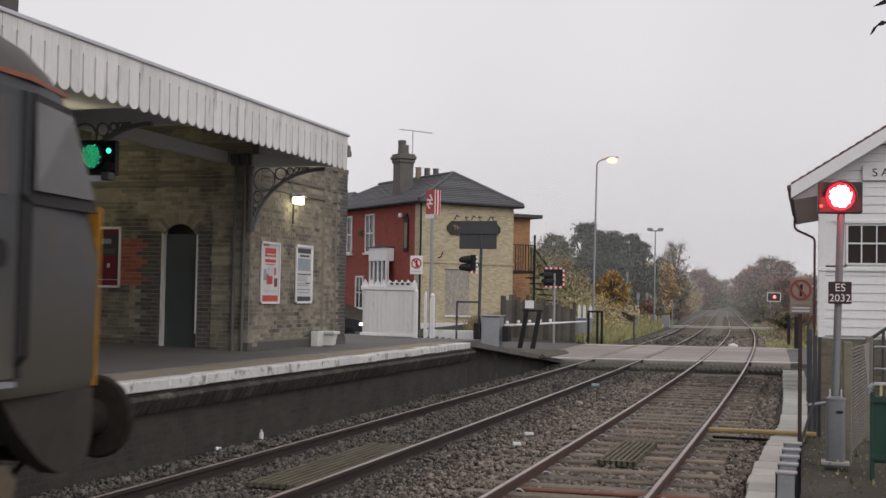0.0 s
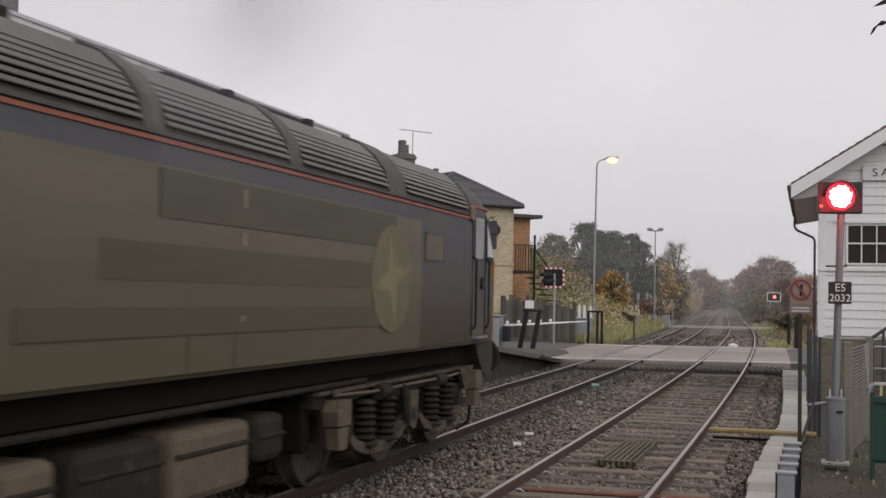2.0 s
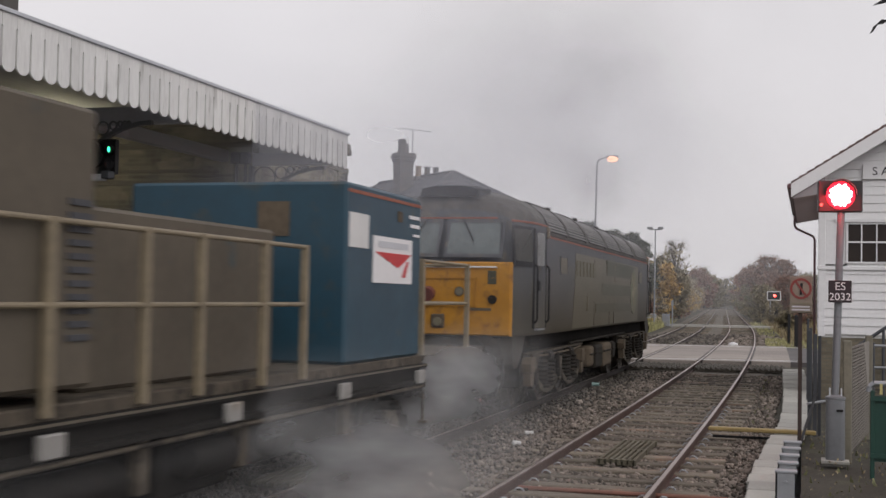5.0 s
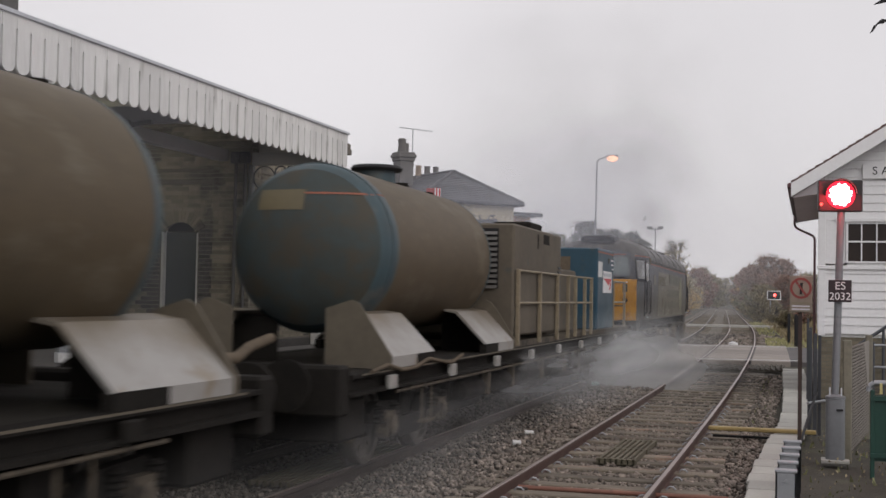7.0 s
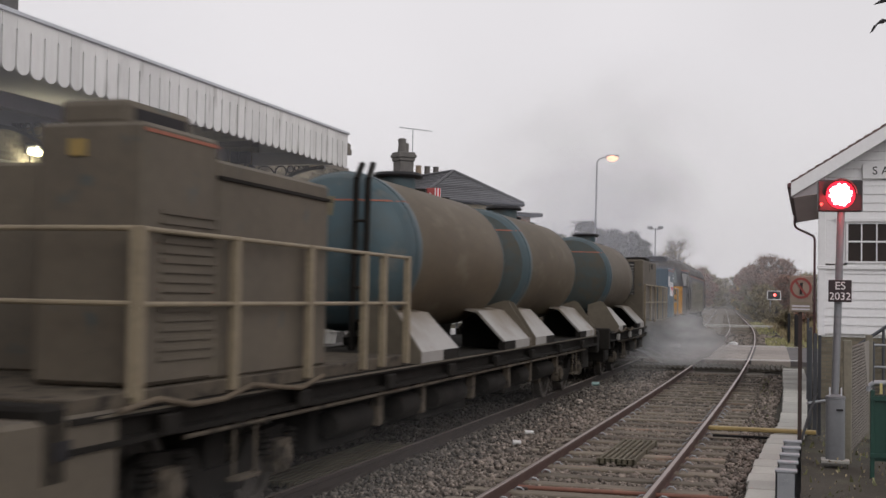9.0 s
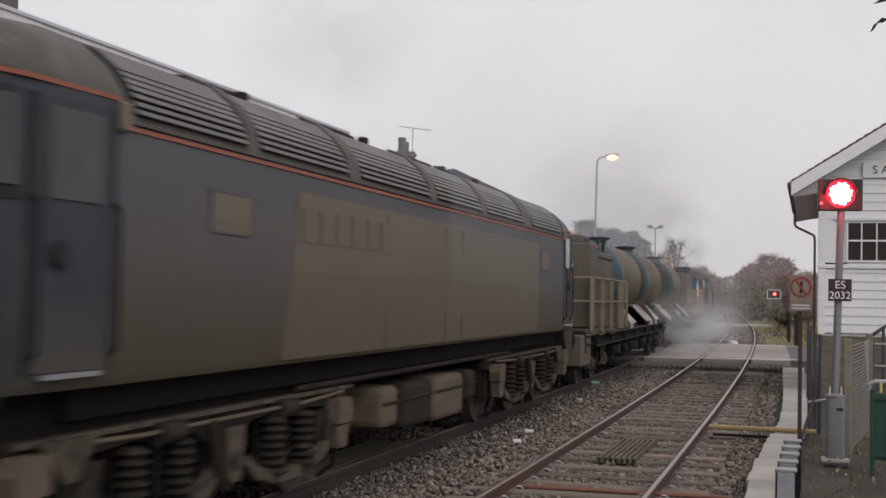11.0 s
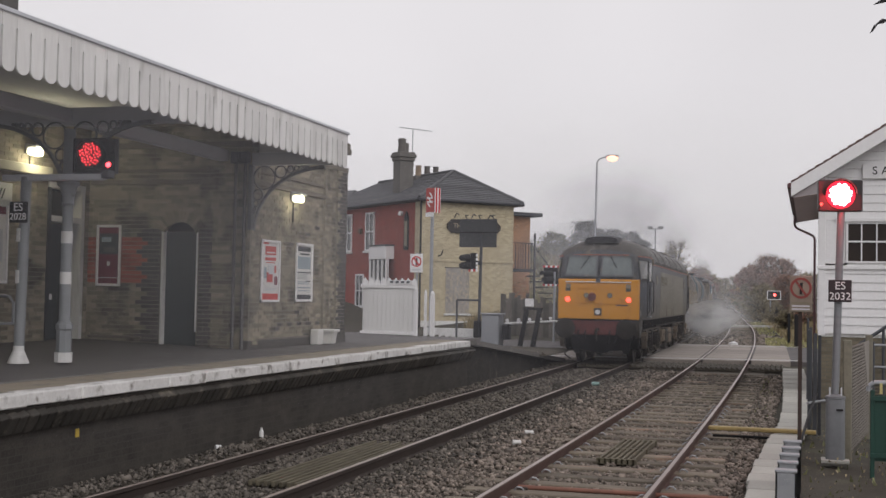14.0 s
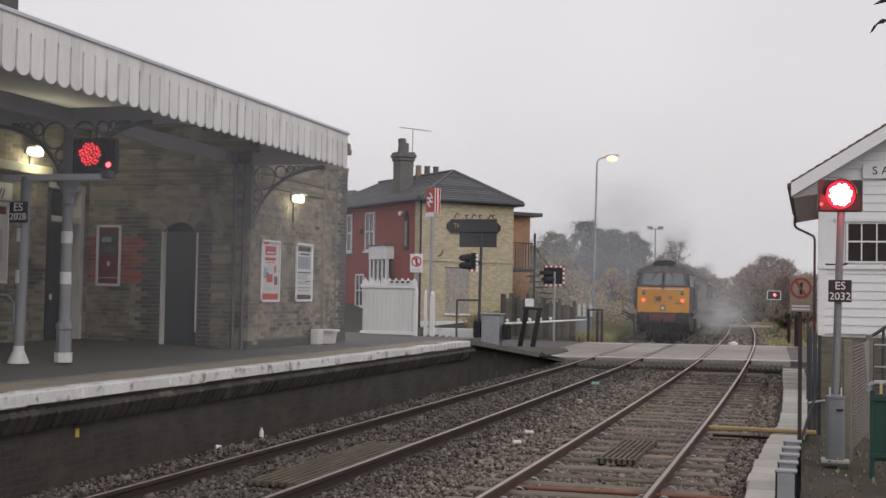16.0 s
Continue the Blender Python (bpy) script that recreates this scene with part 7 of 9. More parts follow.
def big_bogie(root, yc, out):
    """Three-axle locomotive bogie: arched side frames, sagging beams with coil springs, sandboxes and brake gear. out: the outer end's direction."""
    b = new("bogie")
    b.parent = root
    b["label"] = "three-axle bogie coated in oily grime and brake dust"
    b.location = (0, yc, 0)
    for s in (-1, 1):
        X = s * 1.10

        def across(d0, d1):
            return sorted((X + s * d0, X + s * d1))
        prof = [(-2.75, 1.0), (2.75, 1.0), (2.75, .84), (2.35, .80), (1.9, .84), (1.2, .88), (.5, .84), (.3, .74), (-.3, .74), (-.5, .84), (-1.2, .88), (-1.9, .84), (-2.35, .80), (-2.75, .84)]
        part("side_frame", M().prism(prof, *across(-.06, .04), "x"), GRIME, b)
        part("frame_flange", M().prism([(-2.75, 1.0), (2.75, 1.0), (2.75, .965), (-2.75, .965)], *across(.04, .10), "x"), BOGIE_DUST, b)
        for y in (-2.06, 0, 2.06):
            part("axlebox", M().prism([(y - .24, .80), (y + .24, .80), (y + .2, .5), (y + .12, .38), (y - .12, .38), (y - .2, .5)], *across(-.02, .08), "x"), GRIME, b)
            part("axle_cover", M().lathe([(.13, 0), (.135, s * .05), (.09, s * .07), (0, s * .075)], (X + s * .08, y, .57), "x", 16), GRIME, b, smooth=True)
            for d in (-.33, .33):
                part("brake_hanger", M().path([(X - s * .12, y + d * 1.75, .95), (X - s * .12, y + d * 1.95, .5), (X - s * .12, y + d * 1.7, .42)], .035, 6), GRIME, b)
        for c in (-1.15, 1.15):
            low = [(c - .92, .50), (c - .74, .37), (c - .4, .285), (c, .265), (c + .4, .285), (c + .74, .37), (c + .92, .50)]
            high = [(c + .92, .58), (c + .7, .47), (c + .36, .385), (c, .37), (c - .36, .385), (c - .7, .47), (c - .92, .58)]
            part("equalising_beam", M().prism(low + high, *across(.05, .15), "x"), BOGIE_DUST, b, "sagging beam dulled by brake dust")
            for d in (-.32, .32):
                part("coil_spring", M().lathe([(.075 + .05 * (k % 2), .41 + k * .036) for k in range(13)], (X + s * .09, c + d, 0), "z", 12), GRIME, b)
                part("spring_seat", M().lathe([(.14, .36), (.15, .38), (.13, .41)], (X + s * .09, c + d, 0), "z", 12), GRIME, b)
        for y, z0 in ((-.02, .34), (.02, .4)):
            part("swing_link", M().prism([(y - .16, .84), (y + .16, .84), (y + .1, z0 + .04), (y + .05, z0), (y - .05, z0), (y - .1, z0 + .04)], *across(.06 + .05 * (y > 0), .10 + .05 * (y > 0)), "x"), BOGIE_DUST if y > 0 else GRIME, b)
        part("damper", M().path([(X + s * .17, -.46, .92), (X + s * .17, -.3, .5)], .045, 10), GRIME, b, smooth=True)
        for y, z0, z1 in ((out * 2.72, .46, .93), (-out * 2.32, .42, .90)):
            e = 1 if y > 0 else -1
            zm = z0 + (z1 - z0) * .45
            part("sandbox", M().prism([(y - e * .17, zm + .02), (y - e * .17, z1), (y + e * .12, z1), (y + e * .2, z1 - .1), (y + e * .16, zm + .02)], *across(.04, .2), "x"), TANBOX, b, "dusty tan sandbox")
            part("sandbox_base", M().prism([(y - e * .13, z0), (y - e * .15, zm), (y + e * .14, zm), (y + e * .08, z0)], *across(.05, .18), "x"), TANBOX, b)
            part("sand_pipe", M().path([(X + s * .06, y + e * .05, z0), (X + s * .02, y + e * .12, .22), (X - s * .15, y + e * .1, .1)], .022, 6), GRIME, b)
        y = out * 2.25
        part("gusset", M().prism([(y - .36, .99), (y + .26, .99), (y + .02, .72), (y - .1, .72)], *across(.1, .16), "x"), BOGIE_DUST, b)
        for y in (-1.03, 1.03):
            part("brake_cylinder", M().rod((X + s * .12, y - .16, .9), (X + s * .12, y + .16, .9), .085, 12), GRIME, b, smooth=True)
        part("brake_pipe", M().path([(X + s * .12, -2.4, .95), (X + s * .14, -1.4, .92), (X + s * .14, 1.4, .92), (X + s * .12, 2.4, .95)], .018, 6), TANBOX, b)
    part("bolster", M().box(-1.05, -.4, .55, 1.05, .4, 1.0, .03), GRIME, b)
    for e in (-1, 1):
        part("bogie_headstock", M().span((-1.05, 1.05), (e * 2.62, e * 2.78), (.42, .92), .02), SHADE_BLACK, b)
    return [wheelset(b, y, .57) for y in (-2.06, 0, 2.06)]


SEC = [(1.31, 1.30), (1.345, 1.37), (1.36, 2.1), (1.345, 3.12), (1.325, 3.19), (1.27, 3.30), (1.16, 3.43), (.98, 3.55), (.72, 3.65), (.38, 3.73), (0, 3.76)]
MID = [(1.31, 1.30), (1.345, 1.37), (1.36, 2.1), (1.345, 2.97), (1.335, 3.07), (1.27, 3.235), (1.15, 3.395), (.98, 3.53), (.74, 3.635), (.4, 3.72), (0, 3.76)]


def sec_ring(y, wide=1.0, drop=0.0, rake=0.0, tuck=0.0):
    pts = []
    for x, z in SEC:
        k = max(0.0, (z - 3.12) / .64)
        zz = z - drop * k
        pts.append((x * wide * (1 - tuck * min(1, max(0, (zz - 2.47) / .65))), y - rake * max(0, zz - 2.47), zz))
    return pts + [(-x, yy, z) for x, yy, z in reversed(pts[:-1])]


def nose(sign):
    """Rings from the body's end to the cab front, at y = sign * distance."""
    rows = [(6.86, 1, 0, 0, 0), (7.6, .985, .05, 0, 0), (8.1, .958, .09, .02, 0), (8.5, .930, .13, .13, .02), (8.8, .905, .20, .28, .045), (9.0, .885, .30, .45, .06), (9.12, .866, .42, .58, .07)]
    return [[(x, sign * y, z) for x, y, z in sec_ring(yy, w, d, r, k)] for yy, w, d, r, k in rows]


def locomotive(label, beam, crest):
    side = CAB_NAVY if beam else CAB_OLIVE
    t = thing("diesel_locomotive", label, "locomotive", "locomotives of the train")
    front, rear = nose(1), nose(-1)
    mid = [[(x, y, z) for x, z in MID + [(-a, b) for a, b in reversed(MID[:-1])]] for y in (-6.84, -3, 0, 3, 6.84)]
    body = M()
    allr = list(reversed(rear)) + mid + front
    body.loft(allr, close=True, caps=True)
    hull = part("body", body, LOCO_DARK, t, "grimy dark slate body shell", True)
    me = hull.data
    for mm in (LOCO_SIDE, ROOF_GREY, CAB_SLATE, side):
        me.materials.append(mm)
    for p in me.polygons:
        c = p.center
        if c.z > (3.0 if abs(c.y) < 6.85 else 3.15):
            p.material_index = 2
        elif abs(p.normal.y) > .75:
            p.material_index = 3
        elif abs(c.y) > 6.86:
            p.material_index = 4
    # broad lighter flank panel with a slanting end
    for s in (-1, 1):
        x = s * 1.346
        pl = M()
        pl.loft([[(s * 1.349, -4.75, 1.34), (s * 1.349, 5.2, 1.34), (s * 1.347, 5.2, 1.345), (s * 1.347, -4.75, 1.345)],
                 [(s * 1.366, -4.6, 2.1), (s * 1.366, 5.2, 2.1), (s * 1.358, 5.2, 2.1), (s * 1.358, -4.6, 2.1)],
                 [(s * 1.354, -4.45, 2.80), (s * 1.354, 5.2, 2.80), (s * 1.345, 5.2, 2.80), (s * 1.345, -4.45, 2.80)]])
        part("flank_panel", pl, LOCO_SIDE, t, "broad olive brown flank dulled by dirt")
        part("cantrail_line", M().box(min(x, x + s * .012), -6.84, 2.955, max(x, x + s * .012), 6.84, 2.985), ORANGE, t, "thin faded orange line")
        part("gutter", M().box(*([s * 1.335, -6.84, 3.0, s * 1.365, 6.84, 3.03] if s > 0 else [s * 1.365, -6.84, 3.0, s * 1.335, 6.84, 3.03])), ROOF_GREY, t)
        # recessed black strip stands for the dark gap under the body
        part("sole_bar", M().box(*([1.06, -7.2, 1.08, 1.14, 7.2, 1.295] if s > 0 else [-1.14, -7.2, 1.08, -1.06, 7.2, 1.295])), SHADE_BLACK, t)
        # body doors, hatches and seams
        for y0, y1, z0, z1 in ((-6.05, -5.35, 2.35, 2.68), (5.35, 6.05, 2.35, 2.68)):
            hat = M()
            for a, b, c, d in ((y0, z0, y1, z0 + .02), (y0, z1 - .02, y1, z1), (y0, z0, y0 + .02, z1), (y1 - .02, z0, y1, z1)):
                hat.box(min(s * 1.352, s * 1.366), a, b, max(s * 1.352, s * 1.366), c, d)
            part("hatch_frame", hat, LOCO_DARK, t)
            part("hatch", M().box(min(s * 1.352, s * 1.362), y0 + .02, z0 + .02, max(s * 1.352, s * 1.362), y1 - .02, z1 - .02), LOCO_SIDE, t, "flush olive inspection hatch")
        for y in (-2.2, -.06, .66):
            part("body_seam", M().box(min(s * 1.35, s * 1.366), y, 1.35, max(s * 1.35, s * 1.362), y + .008, 2.75), LOCO_DARK, t)
        # shoulder grilles: dark backing, slats, ribs between
        grid = ((-6.76, -5.45), (-5.25, -3.3), (-3.0, -.72), (-.45, 1.6), (1.85, 4.08), (4.65, 6.76))
        for y0, y1 in grid:
            bk = M().loft([[(s * 1.345, y, 3.075), (s * 1.283, y, 3.245), (s * 1.162, y, 3.405), (s * .99, y, 3.542), (s * .98, y, 3.525), (s * 1.14, y, 3.385), (s * 1.26, y, 3.225), (s * 1.325, y, 3.065)] for y in (y0, y1)])
            gr = part("grille", bk, BLACK, t, "dark louvred air intake")
            pth = [(1.348, 3.08), (1.285, 3.25), (1.165, 3.41), (.995, 3.548)]
            lens = [math.dist(a, b) for a, b in zip(pth, pth[1:])]
            for k in range(10):
                d = (k + .4) / 10 * sum(lens)
                i = 0
                while d > lens[i]:
                    d -= lens[i]
                    i += 1
                f = d / lens[i]
                px, pz = pth[i][0] + f * (pth[i + 1][0] - pth[i][0]), pth[i][1] + f * (pth[i + 1][1] - pth[i][1])
                part("slat", M().prism([(s * px, pz - .012), (s * (px + .03), pz - .03), (s * (px + .034), pz - .022), (s * (px + .004), pz + .012)], y0 + .03, y1 - .03, "y"), LOUVRE, gr)
        for y0, y1 in ((-5.45, -5.25), (-3.3, -3.0), (-.72, -.45), (1.6, 1.85), (4.08, 4.65)):
            rb = M().loft([[(s * 1.362, y, 3.03), (s * 1.315, y, 3.25), (s * 1.19, y, 3.42), (s * 1.0, y, 3.565), (s * .8, y, 3.65), (s * .78, y, 3.58), (s * 1.12, y, 3.36), (s * 1.31, y, 3.03)] for y in (y0, y1)])
            part("roof_rib", rb, ROOF_GREY, t, smooth=True)
    part("roof_walkway", M().box(-.34, -6.2, 3.735, .34, 6.2, 3.772, .01), ROOF_GREY, t)
    for y in (-4.5, -1.5, 1.5, 3.2):
        part("roof_hatch", M().box(-.5, y - .5, 3.68, .5, y + .5, 3.765, .02), GRIME, t)
        for x in (.74, -.84):
            part("lifting_eye", M().box(x, y - .06, 3.58, x + .1, y + .06, 3.68, .01), GRIME, t)
    part("exhaust_port", M().rod((0, .4, 3.74), (0, .4, 3.82), .2, 16), BLACK, t, smooth=True)
    for e in (-1, 1):
        # cab end: yellow nose, windscreens, lamps, buffers
        yf = e * 9.12

        def yy(a, b):
            return sorted((yf + e * a, yf + e * b))
        a, b = yy(-.012, .035)
        yel = YELLOW if beam else YELLOW_DIRTY
        ns = M().box(-1.165, a, 1.31, 1.165, b, 2.47, .02)
        nsp = part("nose_panel", ns, yel, t, "warning yellow end panel, grubby")
        part("nose_flank", M().loft([[(s * q, yf - e * p, z) for s, q, p, z in ((1, 1.182, .0, 1.31), (1, 1.19, .0, 2.47), (1, 1.16, -.03, 2.47), (1, 1.16, -.03, 1.31))], [(q, yf - e * p, z) for q, p, z in ((1.186, .02, 1.31), (1.191, .02, 2.47), (1.15, .02, 2.47), (1.15, .02, 1.31))]]), yel, t)
        a, b = yy(.03, .055)
        part("headcode_surround", M().box(-.62, a, 1.76, .62, b, 1.78).box(-.62, a, 2.20, .62, b, 2.23).box(-.62, a, 1.76, -.60, b, 2.23).box(.60, a, 1.76, .62, b, 2.23), yel, nsp)
        part("handrail", M().rod((-.95, yf + e * .075, 2.385), (.95, yf + e * .075, 2.385), .014), WHITE_OLD, t, "pale lamp-bracket rail")
        part("lamp_bracket", M().span((-.06, .06), yy(.03, .1), (2.38, 2.5), .01), IRON_DK, t)
        for x in (-.34, .34):
            part("marker_light", M().rod((x, yf + e * .03, 2.0), (x, yf + e * .06, 2.0), .075, 16), TANBOX, t, smooth=True)
            part("marker_lens", M().rod((x, yf + e * .06, 2.0), (x, yf + e * .066, 2.0), .06, 16), LENS_OLD, t, "dull tan marker lens")
        part("multiple_working_socket", M().rod((e * .17, yf + e * .03, 1.97), (e * .17, yf + e * .16, 1.94), .115, 14), SOCKET, t, smooth=True)
        part("headlight", M().box(-.11, yy(.03, .08)[0], 1.42, .11, yy(.03, .08)[1], 1.64, .02), TANBOX, t)
        part("headlight_lens", M().rod((0, yf + e * .08, 1.52), (0, yf + e * .095, 1.52), .07, 16), WHITE_OLD if beam else LENS_OLD, t)
        for s in (-1, 1):
            lit = beam is not None and e < 0
            part("tail_light", M().rod((s * .88, yf + e * .03, 1.88), (s * .88, yf + e * .065, 1.88), .07, 18), TAIL if lit else GRIME, t, "lit red tail light" if lit else "", True)
            part("route_label", M().box(min(s * .80, s * .94), yy(.03, .042)[0], 2.22, max(s * .80, s * .94), yy(.03, .042)[1], 2.33), RAILING if beam else GREEN_BAND, t)
            part("route_label", M().box(min(s * .80, s * .94), yy(.03, .042)[0], 2.12, max(s * .80, s * .94), yy(.03, .042)[1], 2.216), GREEN_BAND, t, "small dull green sticker")
            if s == -e:
                part("number_bar", M().box(min(s * .52, s * .86), yy(.03, .04)[0], 1.70, max(s * .52, s * .86), yy(.03, .04)[1], 1.745), TANBOX, nsp)
            if beam and s == -e:
                part("side_number", M().box(min(s * 1.185, s * 1.212), *sorted((e * 8.6, e * 8.95))[:1], 1.44, max(s * 1.185, s * 1.212), sorted((e * 8.6, e * 8.95))[1], 1.60), PLATE, t, "pale lettering as a plain bar")
            # windscreen panes lie on the raked front
            w0, w1 = sorted((s * .095, s * .96))
            q = lambda z: yf - e * (.58 * (z - 2.47)) + e * .016
            part("windscreen", M().loft([[(w0, q(2.6), 2.6), (w1, q(2.6), 2.6), (w1 - .05 * (w1 > 0), q(3.11), 3.11), (w0 + .05 * (w0 < -.5), q(3.11), 3.11)], [(w0, q(2.6) - e * .03, 2.6), (w1, q(2.6) - e * .03, 2.6), (w1 - .05 * (w1 > 0), q(3.11) - e * .03, 3.11), (w0 + .05 * (w0 < -.5), q(3.11) - e * .03, 3.11)]]), SCREEN, t, "cab windscreen, the sky's reflection put into its pale colour")
            fr = M()
            for a0, b0, a1, b1 in ((w0 - .05, 2.54, w1 + .05, 2.6), (w0 - .05, 3.11, w1 + .05, 3.165), (w0 - .05, 2.54, w0, 3.165), (w1, 2.54, w1 + .05, 3.165)):
                fr.loft([[(a0, q(b0) + e * .012, b0), (a1, q(b0) + e * .012, b0), (a1, q(b1) + e * .012, b1), (a0, q(b1) + e * .012, b1)], [(a0, q(b0) - e * .03, b0), (a1, q(b0) - e * .03, b0), (a1, q(b1) - e * .03, b1), (a0, q(b1) - e * .03, b1)]])
            part("windscreen_frame", fr, CAB_SLATE, t)
            part("wiper", M().rod((s * .3, q(3.15) + e * .03, 3.165), (s * .52, q(2.8) + e * .035, 2.8), .012, 6), BLACK, t)
            # buffers
            bf = part("buffer", M().rod((s * .87, yf, 1.05), (s * .87, yf + e * .45, 1.05), .13, 16), GRIME, t, "grimy sprung buffer", True)
            part("buffer_head", M().lathe([(.0, e * .46), (.27, e * .47), (.29, e * .5), (.22, e * .53), (0, e * .545)], (s * .87, yf, 1.05), "y", 24), GRIME, bf, "large oval buffer head", True)
            # cab side: window, door with handrails and step
            wd = lambda y: s * (1.346 - .04 * min(1, max(0, (abs(y) - 7.3) / .8)) - .125 * max(0, abs(y) - 8.1) - .004)
            tp = lambda y: s * .075 * max(0, min(1, (abs(y) - 8.1) / 1.0))
            y0, y1 = sorted((e * 8.97, e * 8.16))
            k = .026
            part("window_surround", M().loft([[(wd(y0) + s * .016, y0 - .05, 2.42), (wd(y1) + s * .016, y1 + .05, 2.42), (wd(y1) - s * .03, y1 + .05, 2.42), (wd(y0) - s * .03, y0 - .05, 2.42)], [(wd(y0) - tp(y0) + s * .008, y0 - (e < 0) * e * .2, 3.07), (wd(y1) - tp(y1) + s * .008, y1 - (e > 0) * e * .2, 3.07), (wd(y1) - tp(y1) - s * .03, y1 - (e > 0) * e * .2, 3.07), (wd(y0) - tp(y0) - s * .03, y0 - (e < 0) * e * .2, 3.07)]]), BLACK, t)
            part("cab_line", M().loft([[(wd(e * 9.0) - s * .07 + s * .012, e * 8.74, 3.13), (wd(e * 9.0) - s * .07 + s * .012, e * 8.74, 3.16), (wd(e * 9.0) - s * .07 - s * .03, e * 8.74, 3.16), (wd(e * 9.0) - s * .07 - s * .03, e * 8.74, 3.13)], [(wd(e * 8.1) + s * .012, e * 8.1, 3.13), (wd(e * 8.1) + s * .012, e * 8.1, 3.16), (wd(e * 8.1) - s * .03, e * 8.1, 3.16), (wd(e * 8.1) - s * .03, e * 8.1, 3.13)], [(s * 1.352, e * 6.86, 3.13), (s * 1.352, e * 6.86, 3.16), (s * 1.31, e * 6.86, 3.16), (s * 1.31, e * 6.86, 3.13)]]), ORANGE, t, "thin faded orange line")
            part("side_window", M().loft([[(wd(y0) + s * k, y0, 2.5), (wd(y1) + s * k, y1, 2.5), (wd(y1) - s * .03, y1, 2.5), (wd(y0) - s * .03, y0, 2.5)], [(wd(y0) - tp(y0) + s * k - s * .008, y0 - (e < 0) * e * .17, 3.02), (wd(y1) - tp(y1) + s * k - s * .008, y1 - (e > 0) * e * .17, 3.02), (wd(y1) - tp(y1) - s * .03, y1 - (e > 0) * e * .17, 3.02), (wd(y0) - tp(y0) - s * .03, y0 - (e < 0) * e * .17, 3.02)]]), SIDE_GLASS, t, "sliding cab side window")
            y0, y1 = sorted((e * 7.95, e * 7.08))
            dr = part("cab_door", M().loft([[(wd(y0) + s * .012, y0, 1.42), (wd(y1) + s * .012, y1, 1.42), (wd(y1) - s * .03, y1, 1.42), (wd(y0) - s * .03, y0, 1.42)], [(wd(y0) + s * .012, y0, 3.06), (wd(y1) + s * .012, y1, 3.06), (wd(y1) - s * .03, y1, 3.06), (wd(y0) - s * .03, y0, 3.06)]]), side, t, "recessed cab door")
            ym = (y0 + y1) / 2 + e * .18
            part("door_handle", M().rod((wd(ym) + s * .01, ym, 2.12), (wd(ym) + s * .05, ym, 2.12), .085, 14), BLACK, dr, "dark round door lock", True)
            y2, y3 = y0 + .14, y1 - .14
            part("door_window", M().loft([[(wd(y2) + s * .02, y2, 2.45), (wd(y3) + s * .02, y3, 2.45), (wd(y3), y3, 2.45), (wd(y2), y2, 2.45)], [(wd(y2) + s * .02, y2, 3.0), (wd(y3) + s * .02, y3, 3.0), (wd(y3), y3, 3.0), (wd(y2), y2, 3.0)]]), SIDE_GLASS, dr)
            for yv in (y0 - .04, y1 + .04):
                part("door_handrail", M().path([(wd(yv) + s * .02, yv, 1.5), (wd(yv) + s * .07, yv, 1.55), (wd(yv) + s * .07, yv, 2.42), (wd(yv) + s * .02, yv, 2.47)], .016), BLACK, dr)
                part("door_gap", M().loft([[(wd(yv) + s * .004, yv - .03, 1.42), (wd(yv) + s * .022, yv + .03, 1.42), (wd(yv), yv + .03, 1.42), (wd(yv) - .01 * s, yv - .03, 1.42)], [(wd(yv) + s * .004, yv - .03, 3.06), (wd(yv) + s * .022, yv + .03, 3.06), (wd(yv), yv + .03, 3.06), (wd(yv) - .01 * s, yv - .03, 3.06)]]), BLACK, dr)
            part("door_step", M().box(min(wd(y0), wd(y0) + s * .06), y0 + .1, 1.38, max(wd(y0), wd(y0) + s * .06), y1 - .1, 1.41), GALV, dr, "bright worn step")
            yc = e * 6.86
            part("side_lamp", M().box(min(s * 1.33, s * 1.40), yc - .06, 2.93, max(s * 1.33, s * 1.40), yc + .06, 3.13, .02), PLATE, t)
        # buffer beam, coupling and hoses
        part("buffer_beam", M().span((-.98, .98), yy(-.5, -.06), (.86, 1.28), .02), beam if (beam and e < 0) else GRIME, t)
        # added black plate, cut ragged, stands for the darkness below the beam
        part("rail_guard", M().prism([(-.92, .9), (-.86, .52), (-.78, .3), (-.66, .3), (-.62, .4), (-.3, .36), (-.12, .3), (.14, .3), (.28, .38), (.62, .4), (.66, .3), (.78, .3), (.86, .52), (.92, .9)], *yy(-.95, -.75), "y"), BLACK, t, "added black plate filling the dark space below the beam")
        for s in (-1, 1):
            part("valance", M().prism([(s * .99, 1.3), (s * 1.185, 1.3), (s * 1.16, 1.08), (s * .99, .93)], *yy(-.5, -.05), "y"), SKIRT, t, "grimy corner of the body below the nose")
        for s in (-1, 1):
            part("skirt", M().prism([(yf - e * .06, 1.3), (yf - e * .06, 1.0), (yf - e * .12, .86), (yf - e * .24, .79), (yf - e * .42, .79), (yf - e * .62, .88), (yf - e * .85, 1.06), (yf - e * 1.1, 1.3)], *sorted((s * 1.04, s * 1.19)), "x"), SKIRT, t, "grimy curved skirt behind the buffer")
        ln = [(e * 9.075, .84), (e * 9.085, .5), (e * 9.09, 0), (e * 9.085, -.5), (e * 9.075, -.84)]
        part("brow_line", M().loft([[(x, y - e * .375, 3.175), (x, y - e * .375, 3.2), (x, y - e * .46, 3.2), (x, y - e * .46, 3.175)] for y, x in ln]), ORANGE, t, "thin faded orange line")
